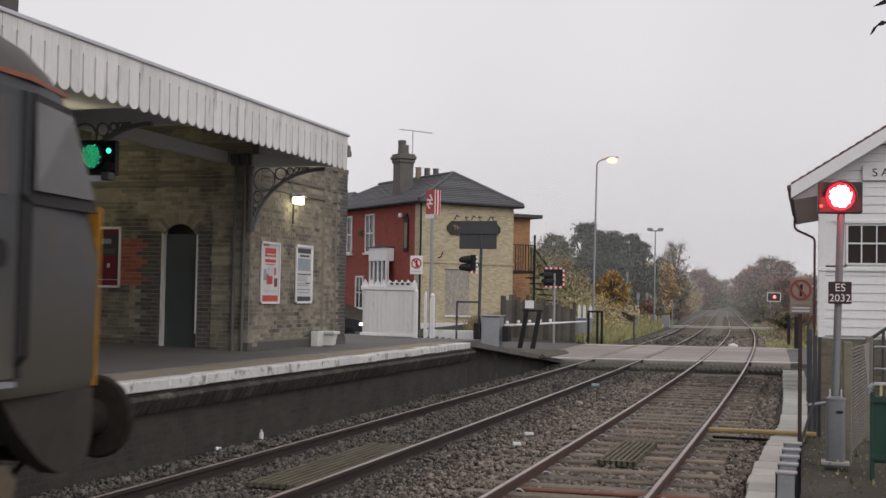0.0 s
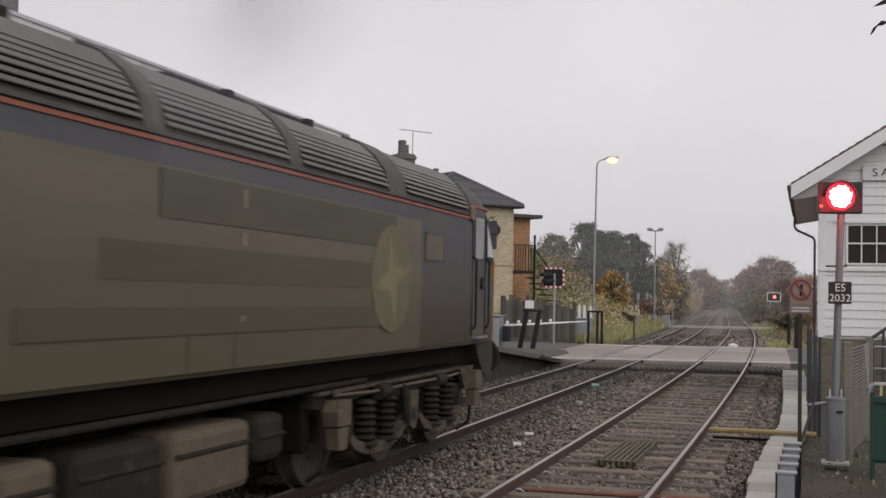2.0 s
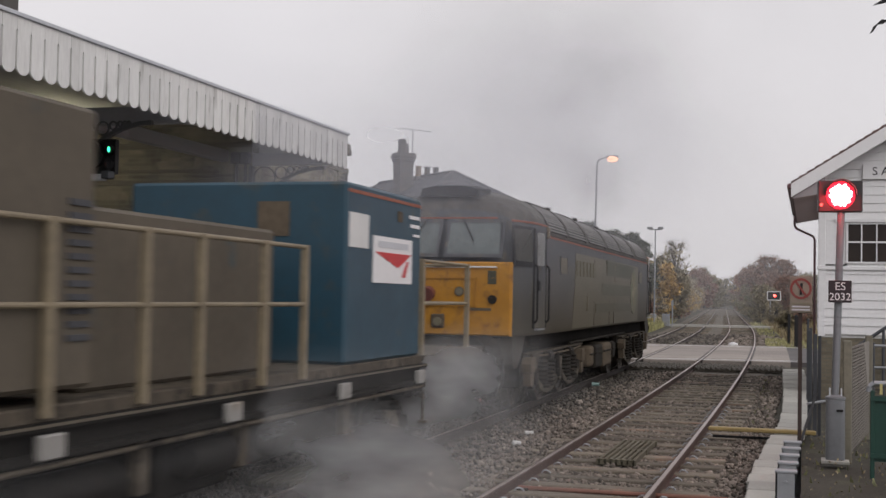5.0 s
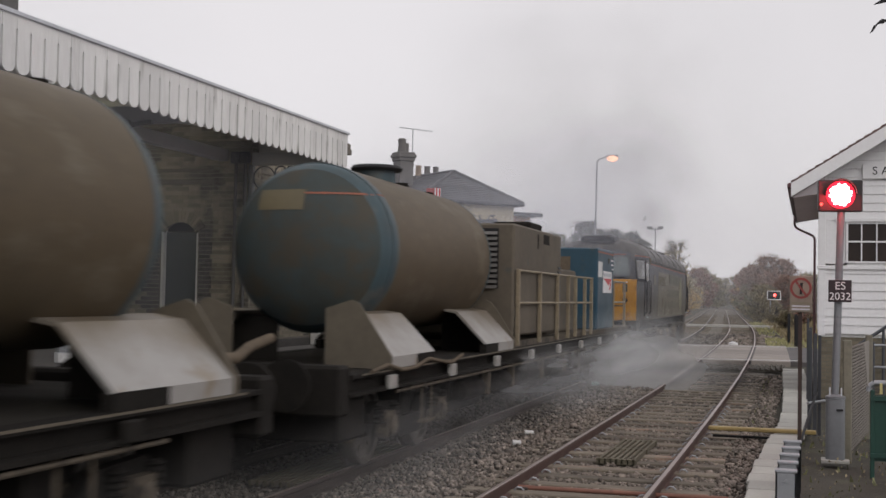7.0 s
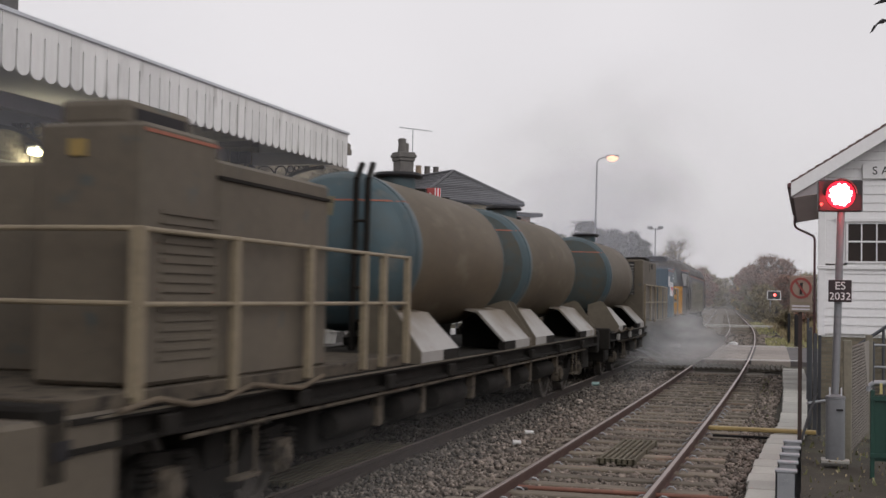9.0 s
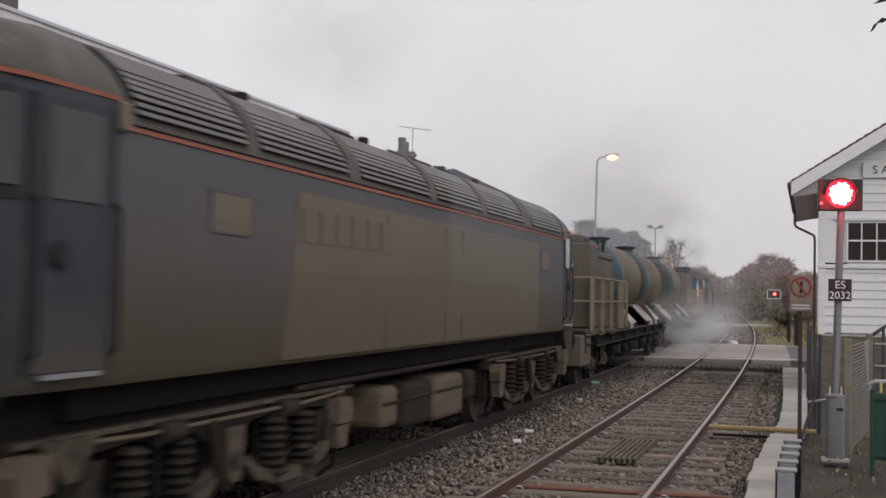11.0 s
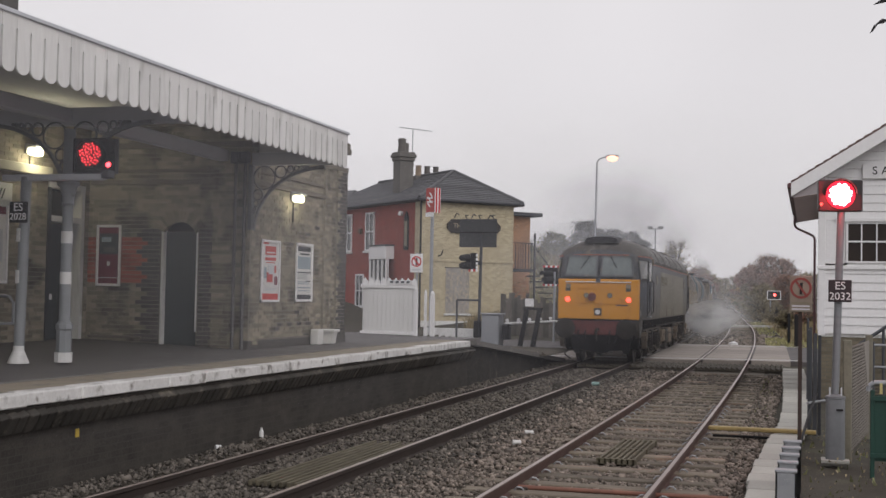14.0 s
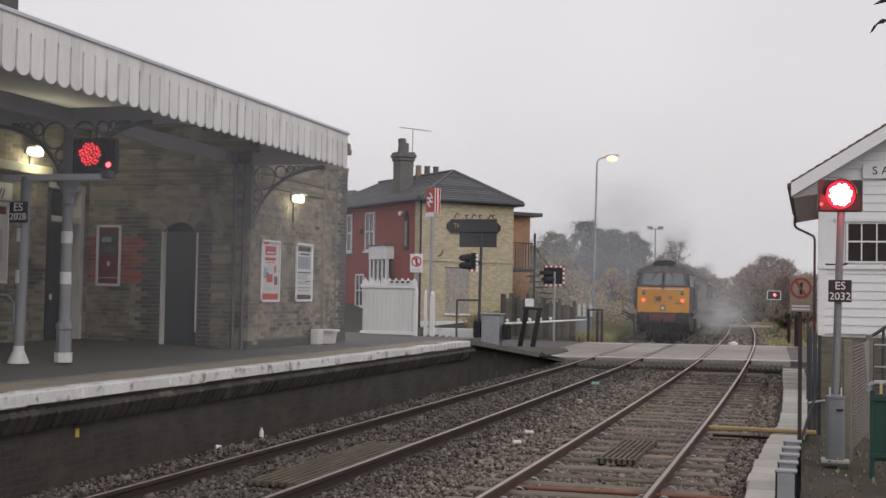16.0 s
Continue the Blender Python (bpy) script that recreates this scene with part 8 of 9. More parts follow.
        part("coupling_hook", M().path([(0, yf, 1.02), (0, yf + e * .3, 1.02), (0, yf + e * .36, .95), (0, yf + e * .28, .72)], .045), GRIME, t)
        for x in (-.55, -.35, .35, .55):
            part("brake_hose", M().path([(x, yf - e * .02, .98), (x, yf + e * .12, .95), (x, yf + e * .13, .76), (x * .85, yf + e * .06, .62)], .02), BLACK, t)
        part("roof_cowl", M().loft([[(-.5, e * 8.62, 3.54), (.5, e * 8.62, 3.54), (.45, e * 8.58, 3.68), (.22, e * 8.58, 3.725), (-.22, e * 8.58, 3.725), (-.45, e * 8.58, 3.68)], [(-.55, e * 7.9, 3.56), (.55, e * 7.9, 3.56), (.5, e * 7.7, 3.73), (.25, e * 7.7, 3.79), (-.25, e * 7.7, 3.79), (-.5, e * 7.7, 3.73)]]), BLACK, t, "dark roof horn cowl")
    # tanks and boxes between the bogies
    for s in (-1, 1):
        for y0, y1, z0, mt in ((-1.9, -1.35, .45, TANBOX), (-1.2, -.1, .38, GRIME), (0, 1.25, .35, TANBOX), (1.35, 1.9, .5, GRIME)):
            u0, u1 = sorted((s * .75, s * 1.24))
            part("underframe_box", M().box(u0, y0 + .03, z0, u1, y1 - .03, .90, .07), mt, t, "dust-coated battery and air equipment box")
            part("box_lid", M().box(min(s * .75, s * 1.255), y0 + .05, .70, max(s * .75, s * 1.255), y1 - .05, .74, .01), GRIME, t)
        part("air_pipe", M().path([(s * 1.16, -4, 1.04), (s * 1.16, 4, 1.04)], .03), GRIME, t)
    part("fuel_tank", M().rod((0, -1.9, .75), (0, 1.9, .75), .45, 16), GRIME, t, smooth=True)
    part("underframe", M().box(-1.05, -8.5, 1.0, 1.05, 8.5, 1.28), SHADE_BLACK, t)
    ws = big_bogie(t, -5.55, -1) + big_bogie(t, 5.55, 1)
    if crest:
        m = M()
        for s in (1,):
            ring = [(1.3695, 4.20 + .62 * math.cos(i * math.pi / 16), 2.11 + .57 * math.sin(i * math.pi / 16)) for i in range(32)]
            m.loft([ring, [(1.35, y, z) for _, y, z in ring]])
        part("crest", m, surf("faded_crest", (.115, .11, .048), (.080, .088, .040), .5, grain=2.2, stain=1.6, wear=(.15, .11, .05), wear_at=.56, bump=0), t, "large faded yellow and green oval crest")
        star = [(4.20 + r * 1.15 * math.cos(k * math.pi / 4 + .2), 2.11 + r * 1.15 * math.sin(k * math.pi / 4 + .2)) for k, r in enumerate((.46, .14) * 4)]
        part("crest_mark", M().prism(star, 1.35, 1.3715, "x"), surf("crest_pale", (.19, .165, .07), (.13, .12, .055), .5, grain=4, stain=2), t, "pale worn star in the crest")
        for y0, y1, z0, z1 in ((-.5, 4.3, 2.44, 2.78), (-1.2, 3.95, 2.0, 2.26), (-2.0, 3.95, 1.62, 1.82)):
            part("green_patch", M().box(1.355, y0, z0, 1.3675, y1, z1), GREEN_BAND, t, "broad faded green band")
    lm = surf("faded_gold_lettering", (.125, .108, .066), (.095, .085, .058), .6, grain=5)
    for k in range(6):
        y = -4.4 + k * .40
        part("lettering_bar", M().box(1.355, y, 2.36, 1.3695, y + .29, 2.66), lm, t, "worn lettering as a plain bar")
    if crest:
        part("lettering_bar", M().box(1.355, -3.12, 1.66, 1.3695, -3.0, 2.0), lm, t)
        for z0, z1 in ((2.6, 2.74), (2.3, 2.4), (1.7, 1.75)):
            part("hinge_patch", M().box(1.355, .74, z0, 1.3695, .79, z1), RAILING, t, "pale rubbed hinge")
    # the cab ends are longer than drawn
    marks = ((0, 0), (6.05, 6.14), (6.86, 7.38), (7.08, 7.46), (7.95, 8.2), (8.16, 8.36), (9.02, 9.16), (9.12, 9.24), (12, 12.12))

    def longer(y):
        for (a, p), (b, q) in zip(marks, marks[1:]):
            if a <= abs(y) <= b:
                return math.copysign((p + (q - p) * (abs(y) - a) / (b - a)) * 1.022, y)
        return y * 1.022
    for o in t.children_recursive:
        if o.type == "MESH":
            for v in o.data.vertices:
                if o.parent.name.split(".")[0] != "bogie":
                    v.co.y = longer(v.co.y)
    return t, ws


TAIL = glow("tail_lamp_red", (1.0, .085, .055), 2.8)

loco_a, wheels_a = locomotive("grimy slate and olive diesel locomotive with yellow ends, leading", None, True)
loco_b, wheels_b = locomotive("grimy olive diesel locomotive with yellow ends and red tail lights", BEAM_RED, False)


def small_bogie(root, yc):
    b = new("bogie")
    b.parent = root
    b["label"] = "two-axle wagon bogie coated in brake dust"
    b.location = (0, yc, 0)
    for s in (-1, 1):
        X = s * 1.0
        x0, x1 = sorted((X - .05, X + .05))
        part("side_frame", M().prism([(-1.45, .62), (-1.2, .74), (-.5, .70), (-.32, .5), (.32, .5), (.5, .70), (1.2, .74), (1.45, .62), (1.45, .52), (.68, .5), (.38, .27), (-.38, .27), (-.68, .5), (-1.45, .52)], x0, x1, "x"), WAGON_BLACK, b)
        for y in (-1.0, 1.0):
            part("axlebox", M().prism([(y - .17, .62), (y + .17, .62), (y + .13, .34), (y - .13, .34)], *sorted((X + s * .02, X + s * .15)), "x"), BOGIE_DUST, b)
            part("axle_cap", M().lathe([(.12, 0), (.12, s * .04), (.06, s * .06), (0, s * .06)], (X + s * .15, y, .47), "x", 14), BOGIE_DUST, b, smooth=True)
            part("brake_block", M().span((X - s * .25, X - s * .12), (y - .56, y - .46), (.3, .62), .02), BOGIE_DUST, b)
            for d in (-.26, .26):
                part("coil_spring", M().lathe([(.05 + .04 * (k % 2), .5 + k * .025) for k in range(9)], (X + s * .07, y + d, 0), "z", 10), WAGON_BLACK, b)
        part("step", M().span((X + s * .2, X + s * .3), (-.22, .22), (.42, .45)), BOGIE_DUST, b)
        for yh in (-.2, .2):
            part("step_hanger", M().path([(X + s * .25, yh, .9), (X + s * .25, yh, .44)], .015, 6), BOGIE_DUST, b)
    part("bolster", M().box(-1.0, -.18, .45, 1.0, .18, .95, .02), WAGON_BLACK, b)
    return [wheelset(b, y, .46) for y in (-1.0, 1.0)]


GUSSET = surf("dusty_gusset", (0.12, 0.1, 0.072), (0.076, 0.0632, 0.0464), .7, grain=8, stain=1.5, bump=.1)


def saddle(root, y0, y1, e):
    """Sloping alloy wing plates that carry a tank; e: the end at which the tall gusset stands."""
    sd = new("tank_saddle")
    sd.parent = root
    sd["label"] = "sloping bare alloy tank saddle"
    for s in (-1, 1):
        part("wing_plate", M().prism([(s * 1.30, 1.25), (s * .86, 1.70), (s * .60, 1.74), (s * .60, 1.71), (s * .84, 1.67), (s * 1.27, 1.235)], y0, y1, "y"), PLATE, sd)
        a, b = (y0, y0 + (y1 - y0) * .58) if e < 0 else (y1 - (y1 - y0) * .58, y1)
        part("foot_plate", M().span((s * 1.26, s * 1.302), (a, b), (1.122, 1.25)), PLATE, sd, "pale foot plate")
        a, b = (b, y1) if e < 0 else (y0, a)
        part("foot", M().span((s * 1.2, s * 1.298), (a, b), (1.122, 1.245)), WAGON_BLACK, sd)
        part("web", M().prism([(s * .84, 1.66), (s * 1.25, 1.23), (s * 1.25, 1.122), (s * .4, 1.122), (s * .4, 1.62)], (y0 + y1) / 2 - .03, (y0 + y1) / 2 + .03, "y"), WAGON_BLACK, sd)
        ye = y0 if e < 0 else y1
        part("gusset", M().prism([(s * .56, 1.122), (s * .56, 1.76), (s * .86, 1.86), (s * .95, 1.82), (s * 1.33, 1.26), (s * 1.33, 1.122)], *sorted((ye, ye + e * .03)), "y"), GUSSET, sd, "tall dusty end gusset")


def tank(root, y0, y1, end=None):
    """Cylinder from y0 (rear seam) to y1, domed ends, blue end rings, filler cap on top."""
    R, Z = 1.0, 2.46
    tk = new("water_tank")
    tk.parent = root
    tk["label"] = "domed steel water tank, blue under brown dust"
    part("shell", M().lathe([(R, y0 + .0), (R, y1 - .0)], (0, 0, Z), "y", 48), TANK_DIRT, tk, "barrel caked in brown dust", True)
    for yb, e in ((y0, -1), (y1, 1)):
        rim = [(R + .004, yb + (-e) * .03), (R + .004, yb)] + [(R * math.cos(a), yb + e * .52 * math.sin(a)) for a in (radians(q) for q in (8, 16, 24))]
        dome = [(R * math.cos(a), yb + e * .52 * math.sin(a)) for a in (radians(q) for q in (24, 38, 50, 62, 74, 83, 90))]
        part("dished_rim", M().lathe(rim, (0, 0, Z), "y", 48), TANK_BLUE, tk, "blue rim of the dished end", True)
        part("dished_end", M().lathe(dome, (0, 0, Z), "y", 48), end or TANK_BROWN, tk, "dusty dished end", True)
    part("rim_band", M().lathe([(R + .008, y0 - .02), (R + .012, y0), (R + .012, y0 + .16), (R + .006, y0 + .2)], (0, 0, Z), "y", 48), TANK_BLUE, tk, "blue rim showing through the dust", True)
    on = lambda x, z, up=.006: (x, y0 - .52 * math.sqrt(max(0, 1 - x * x - z * z)) - up, Z + z)
    xs_ = [-.55 + .1 * k for k in range(7)]
    part("label_plate", M().loft([[on(x, z) for x in xs_] + [on(x, z, -.02) for x in reversed(xs_)] for z in (.42, .5, .58, .66)]), surf("ochre_label", (.13, .105, .055), (.09, .075, .045), .6), tk, "dirty ochre label")
    xs_ = [.05 + .08 * k for k in range(10)]
    part("red_stripe", M().loft([[on(x, z) for x in xs_] + [on(x, z, -.02) for x in reversed(xs_)] for z in (.605, .625)]), ORANGE, tk, "thin red painted line")
    part("red_stripe", M().loft([[(.80, y0 - .02, Z + z), (.80, y0 + .2, Z + z), (.77, y0 + .2, Z + z), (.77, y0 - .02, Z + z)] for z in (.605, .63)]), ORANGE, tk)
    mid = y0 + (y1 - y0) * .47
    part("filler_neck", M().rod((0, mid, Z + R - .05), (0, mid, Z + R + .13), .26, 20), TANK_BLUE, tk, smooth=True)
    part("filler_cap", M().lathe([(0, .13), (.34, .13), (.36, .16), (.33, .2), (0, .22)], (0, mid, Z + R), "z", 22), BLACK, tk, smooth=True)
    part("vent", M().rod((0, mid + 1.1, Z + R - .03), (0, mid + 1.1, Z + R + .07), .1, 12), WAGON_BLACK, tk, smooth=True)
    part("vent", M().rod((0, mid + 2.2, Z + R - .05), (0, mid + 2.2, Z + R + .03), .14, 12), WAGON_BLACK, tk, smooth=True)
    return tk


def railing(root, ys, x, zt=2.34, deck=1.27, thick=.032):
    rl = new("railing")
    rl.parent = root
    rl["label"] = "dirty cream tubular safety railing"
    for y in ys:
        part("post", M().box(x - thick, y - thick, deck - .12, x + thick, y + thick, zt + .02, .006), RAILING, rl)
    for z in (zt, (zt + deck) / 2 + .02):
        part("rail", M().rod((x, min(ys), z), (x, max(ys), z), .02), RAILING, rl)
    return rl


def cross_rail(root, y, x0=-1.25, x1=1.25, zt=2.34):
    rl = new("end_railing")
    rl.parent = root
    rl["label"] = "dirty cream end railing"
    for z in (zt, 1.83):
        part("rail", M().rod((x0, y, z), (x1, y, z), .02), RAILING, rl)
    for x in (x0, 0, x1):
        part("post", M().rod((x, y, 1.2), (x, y, zt), .024), RAILING, rl)


def flat(root, y0, y1):
    """Wagon frame: deep side members, deck, headstocks with buffers."""
    fr = new("wagon_frame")
    fr.parent = root
    fr["label"] = "flat wagon frame, dark with road dirt"
    for s in (-1, 1):
        x0, x1 = sorted((s * 1.12, s * 1.3))
        part("side_member", M().prism([(x0, .90), (x1, .90), (x1, .935), ((x0 + x1) / 2, .945), ((x0 + x1) / 2, 1.07), (x1, 1.08), (x1, 1.12), (x0, 1.12)], y0, y1, "y"), WAGON_BLACK, fr)
        # highlight on the top flange, painted as a paler strip
        part("flange_edge", M().span((s * 1.298, s * 1.306), (y0 + .3, y1 - .3), (1.1, 1.118)), GUSSET, fr, "pale strip as the highlight along the frame edge")
        y = y0 + 1.2
        while y < y1 - 1:
            part("lashing_bracket", M().box(min(s * 1.28, s * 1.34), y - .12, .91, max(s * 1.28, s * 1.34), y + .12, 1.06, .01), PLATE if int(y * 10) % 3 == 0 else WAGON_BLACK, fr)
            y += 2.4
    part("deck", M().box(-1.2, y0, 1.04, 1.2, y1, 1.115), DECK, fr, "dirty steel deck")
    part("centre_sill", M().box(-.35, y0, .7, .35, y1, 1.04), WAGON_BLACK, fr)
    for ye, e in ((y0, -1), (y1, 1)):
        a, b = sorted((ye, ye + e * .28))
        part("headstock", M().box(-1.28, a, .72, 1.28, b, 1.22, .03), WAGON_BLACK, fr, "broad grimy headstock")
        for s in (-1, 1):
            bf = part("buffer", M().rod((s * .87, ye + e * .28, 1.05), (s * .87, ye + e * .62, 1.05), .11, 14), WAGON_BLACK, fr, smooth=True)
            part("buffer_head", M().rod((s * .87, ye + e * .62, 1.05), (s * .87, ye + e * .66, 1.05), .25, 20), WAGON_BLACK, bf, smooth=True)
        part("drawhook", M().rod((0, ye + e * .28, 1.02), (0, ye + e * .62, 1.0), .05), WAGON_BLACK, fr)
    y, k = y0 + 4.6, 0
    while y < y1 - 5.2:
        ln = (1.7, 1.1, 2.2)[k % 3]
        part("underframe_box", M().box(-.98, y, .34 + .08 * (k % 2), .98, min(y + ln, y1 - 4.6), 1.0, .03), WAGON_BLACK, fr, "near-black equipment boxes under the frame")
        part("air_cylinder", M().lathe([(0, 0), (.13, .03), (.15, .1), (.15, ln * .6), (.13, ln * .6 + .07), (0, ln * .6 + .1)], (1.06, y + .15, .62), "y", 14), WAGON_BLACK, fr, smooth=True)
        part("pipe_bracket", M().box(1.1, y + ln * .8, .5, 1.2, y + ln * .8 + .14, .9, .01), BOGIE_DUST, fr)
        y += ln + .35
        k += 1
    for e in (-1, 1):
        ye = (y0, y1)[e > 0]
        part("end_skirt", M().span((-1.12, 1.12), (ye - e * .9, ye - e * .15), (.42, .98), .03), WAGON_BLACK, fr)
    part("cable", M().path([(1.33, y0 + .5 + k * .5, 1.13 + .05 * math.sin(k * 1.9)) for k in range(8)], .022), TANBOX, fr, "pale hose along the frame")
    part("brake_pipe", M().path([(1.27, y0 + 1.5, .86), (1.27, y1 - 1.5, .86)], .02), BOGIE_DUST, fr)
    return fr


def cabin(root, name, label, x0, y0, z0, x1, y1, z1, mat, c=.03):
    return part(name, M().box(x0, y0, z0, x1, y1, z1, c), mat, root, label)


# wagon behind the leading locomotive; y along the wagon, zero at the locomotive's rear face
wagon_a = thing("tank_wagon", "dirty blue water-jetting wagon with control cabin, generator and one tank", "wagon", "wagons of the train")
flat(wagon_a, -23.1, -1.95)
part("raised_deck", M().box(-1.22, -15.8, 1.118, 1.24, -2.0, 1.218, .01), BOGIE_DUST, wagon_a, "dusty raised deck under the modules")
wheels_c = small_bogie(wagon_a, -4.6) + small_bogie(wagon_a, -20.4)
cb = cabin(wagon_a, "control_cabin", "blue control cabin, grimy below", -1.22, -7.3, 1.22, 1.22, -4.9, 3.05, MODULE_BLUE)
part("orange_line", M().box(1.221, -7.28, 2.95, 1.226, -4.92, 2.985), ORANGE, cb)
bl = part("poster_panel", M().box(1.222, -6.55, 2.05, 1.232, -5.25, 2.55), WHITE, cb, "white panel with a red angular mark")
part("red_mark", M().prism([(-6.5, 2.38), (-5.3, 2.38), (-5.75, 2.22)], 1.232, 1.238, "x").prism([(-5.62, 2.12), (-5.45, 2.3), (-5.38, 2.3), (-5.5, 2.12)], 1.232, 1.238, "x"), RED, bl)
part("title_bar", M().box(1.232, -6.4, 2.43, 1.236, -5.4, 2.5), IRON, bl)
part("text_bar", M().box(1.222, -5.3, 2.7, 1.228, -4.97, 2.74).box(1.222, -5.35, 2.8, 1.228, -4.97, 2.84).box(1.222, -5.2, 2.6, 1.228, -4.97, 2.63), WHITE, cb)
part("white_notice", M().box(1.222, -7.25, 2.4, 1.232, -6.7, 2.75), WHITE_OLD, cb)
part("yellow_label", M().box(1.222, -5.75, 2.74, 1.23, -5.6, 2.86), TANBOX, cb)
part("rear_label", M().box(.25, -7.312, 2.5, .6, -7.3, 2.85), TANBOX, cb)
gn = cabin(wagon_a, "generator_housing", "louvred generator housing caked in brown dust", -1.22, -15.7, 1.3, 1.22, -11.75, 3.08, BOX_DIRT)
for k in range(11):
    z = 2.1 + k * .085
    part("louvre", M().prism([(-15.72, z), (-15.76, z - .05), (-15.75, z - .055), (-15.69, z)], -.95, .95, "x"), LOUVRE, gn)
    part("louvre", M().box(1.215, -12.05, z - .5, 1.235, -11.8, z - .46), IRON_DK, gn)
part("louvre_back", M().box(-.97, -15.706, 2.05, .97, -15.69, 3.0), BLACK, gn)
part("exhaust_box", M().box(.5, -14.2, 3.06, 1.15, -13.2, 3.2, .03), WAGON_BLACK, gn, "sooty exhaust box")
part("soot_streak", M().box(1.221, -13.9, 2.75, 1.2245, -13.82, 3.0).box(1.221, -13.4, 2.85, 1.2245, -12.9, 3.02), WAGON_BLACK, gn)
cabin(wagon_a, "pump_unit", "dark pump unit", -1.1, -11.4, 1.22, .9, -8.3, 2.5, BOX_DIRT)
railing(wagon_a, (-15.6, -13.9, -12.3, -11.2, -10.4, -9.3, -8.45), 1.27)
railing(wagon_a, (-2.75, -4.75), 1.2)
railing(wagon_a, (-2.75, -4.75), -1.2)
cross_rail(wagon_a, -2.75, -1.2, 1.2)
tank(wagon_a, -21.0, -16.35)
saddle(wagon_a, -21.95, -20.25, -1)
saddle(wagon_a, -17.7, -16.0, 1)

wagon_b = thing("tank_wagon", "dirty blue water-jetting wagon with two tanks and a pump housing", "wagon", "wagons of the train")
flat(wagon_b, -45.15, -25.1)
part("raised_deck", M().box(-1.22, -45.1, 1.118, 1.24, -38.35, 1.238, .01), BOGIE_DUST, wagon_b, "dusty raised deck under the pump housings")
part("coupling_hose", M().path([(.45, -25.2, 1.2), (.55, -24.7, 1.34), (.5, -24.0, 1.3), (.35, -23.4, 1.38), (.3, -22.8, 1.45)], .055, 10), TANBOX, wagon_b, "thick pale water hose between the wagons", True)
wheels_d = small_bogie(wagon_b, -27.7) + small_bogie(wagon_b, -42.6)
tank(wagon_b, -30.8, -26.35)
tank(wagon_b, -37.3, -32.75, TANK_BLUE)
for y, e in ((-31.75, -1), (-27.35, 1), (-38.1, -1), (-33.82, 1)):
    saddle(wagon_b, y, y + 1.71, e)
bx = cabin(wagon_b, "pump_housing", "tall pump housing caked in brown dust", .34, -44.2, 1.25, 1.2, -43.08, 3.1, BOX_DIRT)
part("roof_vent", M().box(.45, -44.1, 3.08, 1.0, -43.15, 3.28, .05), BOX_DIRT, bx)
part("vent_mouth", M().box(.995, -44.0, 3.12, 1.005, -43.25, 3.22), BLACK, bx)
part("roof_line", M().box(1.195, -44.18, 3.03, 1.206, -43.1, 3.055), ORANGE, bx)
for k in range(16):
    part("louvre", M().box(1.2, -43.95, 1.42 + k * .07, 1.216, -43.12, 1.452 + k * .07), BOX_DIRT, bx)
part("yellow_label", M().box(.6, -44.212, 2.86, .74, -44.2, 2.98), surf("ochre_sticker", (.3, .2, .05), (.2, .14, .05), .6), bx)
eb = part("end_box", M().box(-1.28, -45.8, .5, 1.28, -44.55, 1.14, .03), BOX_DIRT, wagon_b, "dirt-coated end box over the coupling")
part("hatch", M().box(1.278, -45.3, .88, 1.288, -45.12, 1.0), BLACK, eb)
lb = cabin(wagon_b, "pump_housing_lower", "lower pump housing caked in brown dust", -1.2, -43.05, 1.23, 1.18, -40.72, 2.96, BOX_DIRT)
part("roof_lip", M().box(-1.22, -43.04, 2.80, 1.2, -40.70, 2.83), WAGON_BLACK, lb)
railing(wagon_b, (-44.34, -42.89, -41.37, -39.92, -39.33, -38.51), 1.27, thick=.036)
railing(wagon_b, (-44.6, -43.0), -1.27)
cross_rail(wagon_b, -44.40)
ld_ = new("ladder")
ld_.parent = wagon_b
ld_["label"] = "dark steel ladder up the tank end"
part("stile", M().path([(.55, -37.95, 1.25), (.55, -37.9, 3.3), (.5, -37.6, 3.52)], .04), WAGON_BLACK, ld_)
part("stile", M().path([(.40, -37.95, 1.25), (.40, -37.9, 3.3), (.36, -37.6, 3.52)], .04), WAGON_BLACK, ld_)
part("rung", M().path([(.40, -37.95, 1.6), (.55, -37.95, 1.6)], .02), WAGON_BLACK, ld_)
part("rung", M().path([(.40, -37.95, 2.0), (.55, -37.95, 2.0)], .02), WAGON_BLACK, ld_)
part("rung", M().path([(.40, -37.95, 2.4), (.55, -37.95, 2.4)], .02), WAGON_BLACK, ld_)
part("rung", M().path([(.40, -37.95, 2.8), (.55, -37.95, 2.8)], .02), WAGON_BLACK, ld_)

# ---- thin mist over the far line, exhaust smoke and rail spray: faint rigid pieces ----
def disc(name="puff"):
    """A shallow curved shell, one wall only, so that many may lie behind one another."""
    m, n = M(), 24
    rings = [[(r * math.cos(2 * math.pi * i / n), -.12 * (1 - r * r), r * math.sin(2 * math.pi * i / n)) for i in range(n)] for r in (.02, .35, .7, 1.0)]
    m.loft(rings, caps=False)
    m.f.append(tuple(range(n)))
    return m.mesh(name, True)


MIST = veil("mist", (.92, .92, .94), .2, .5)
mist_mesh = disc("mist")
mist_mesh.materials.append(MIST)
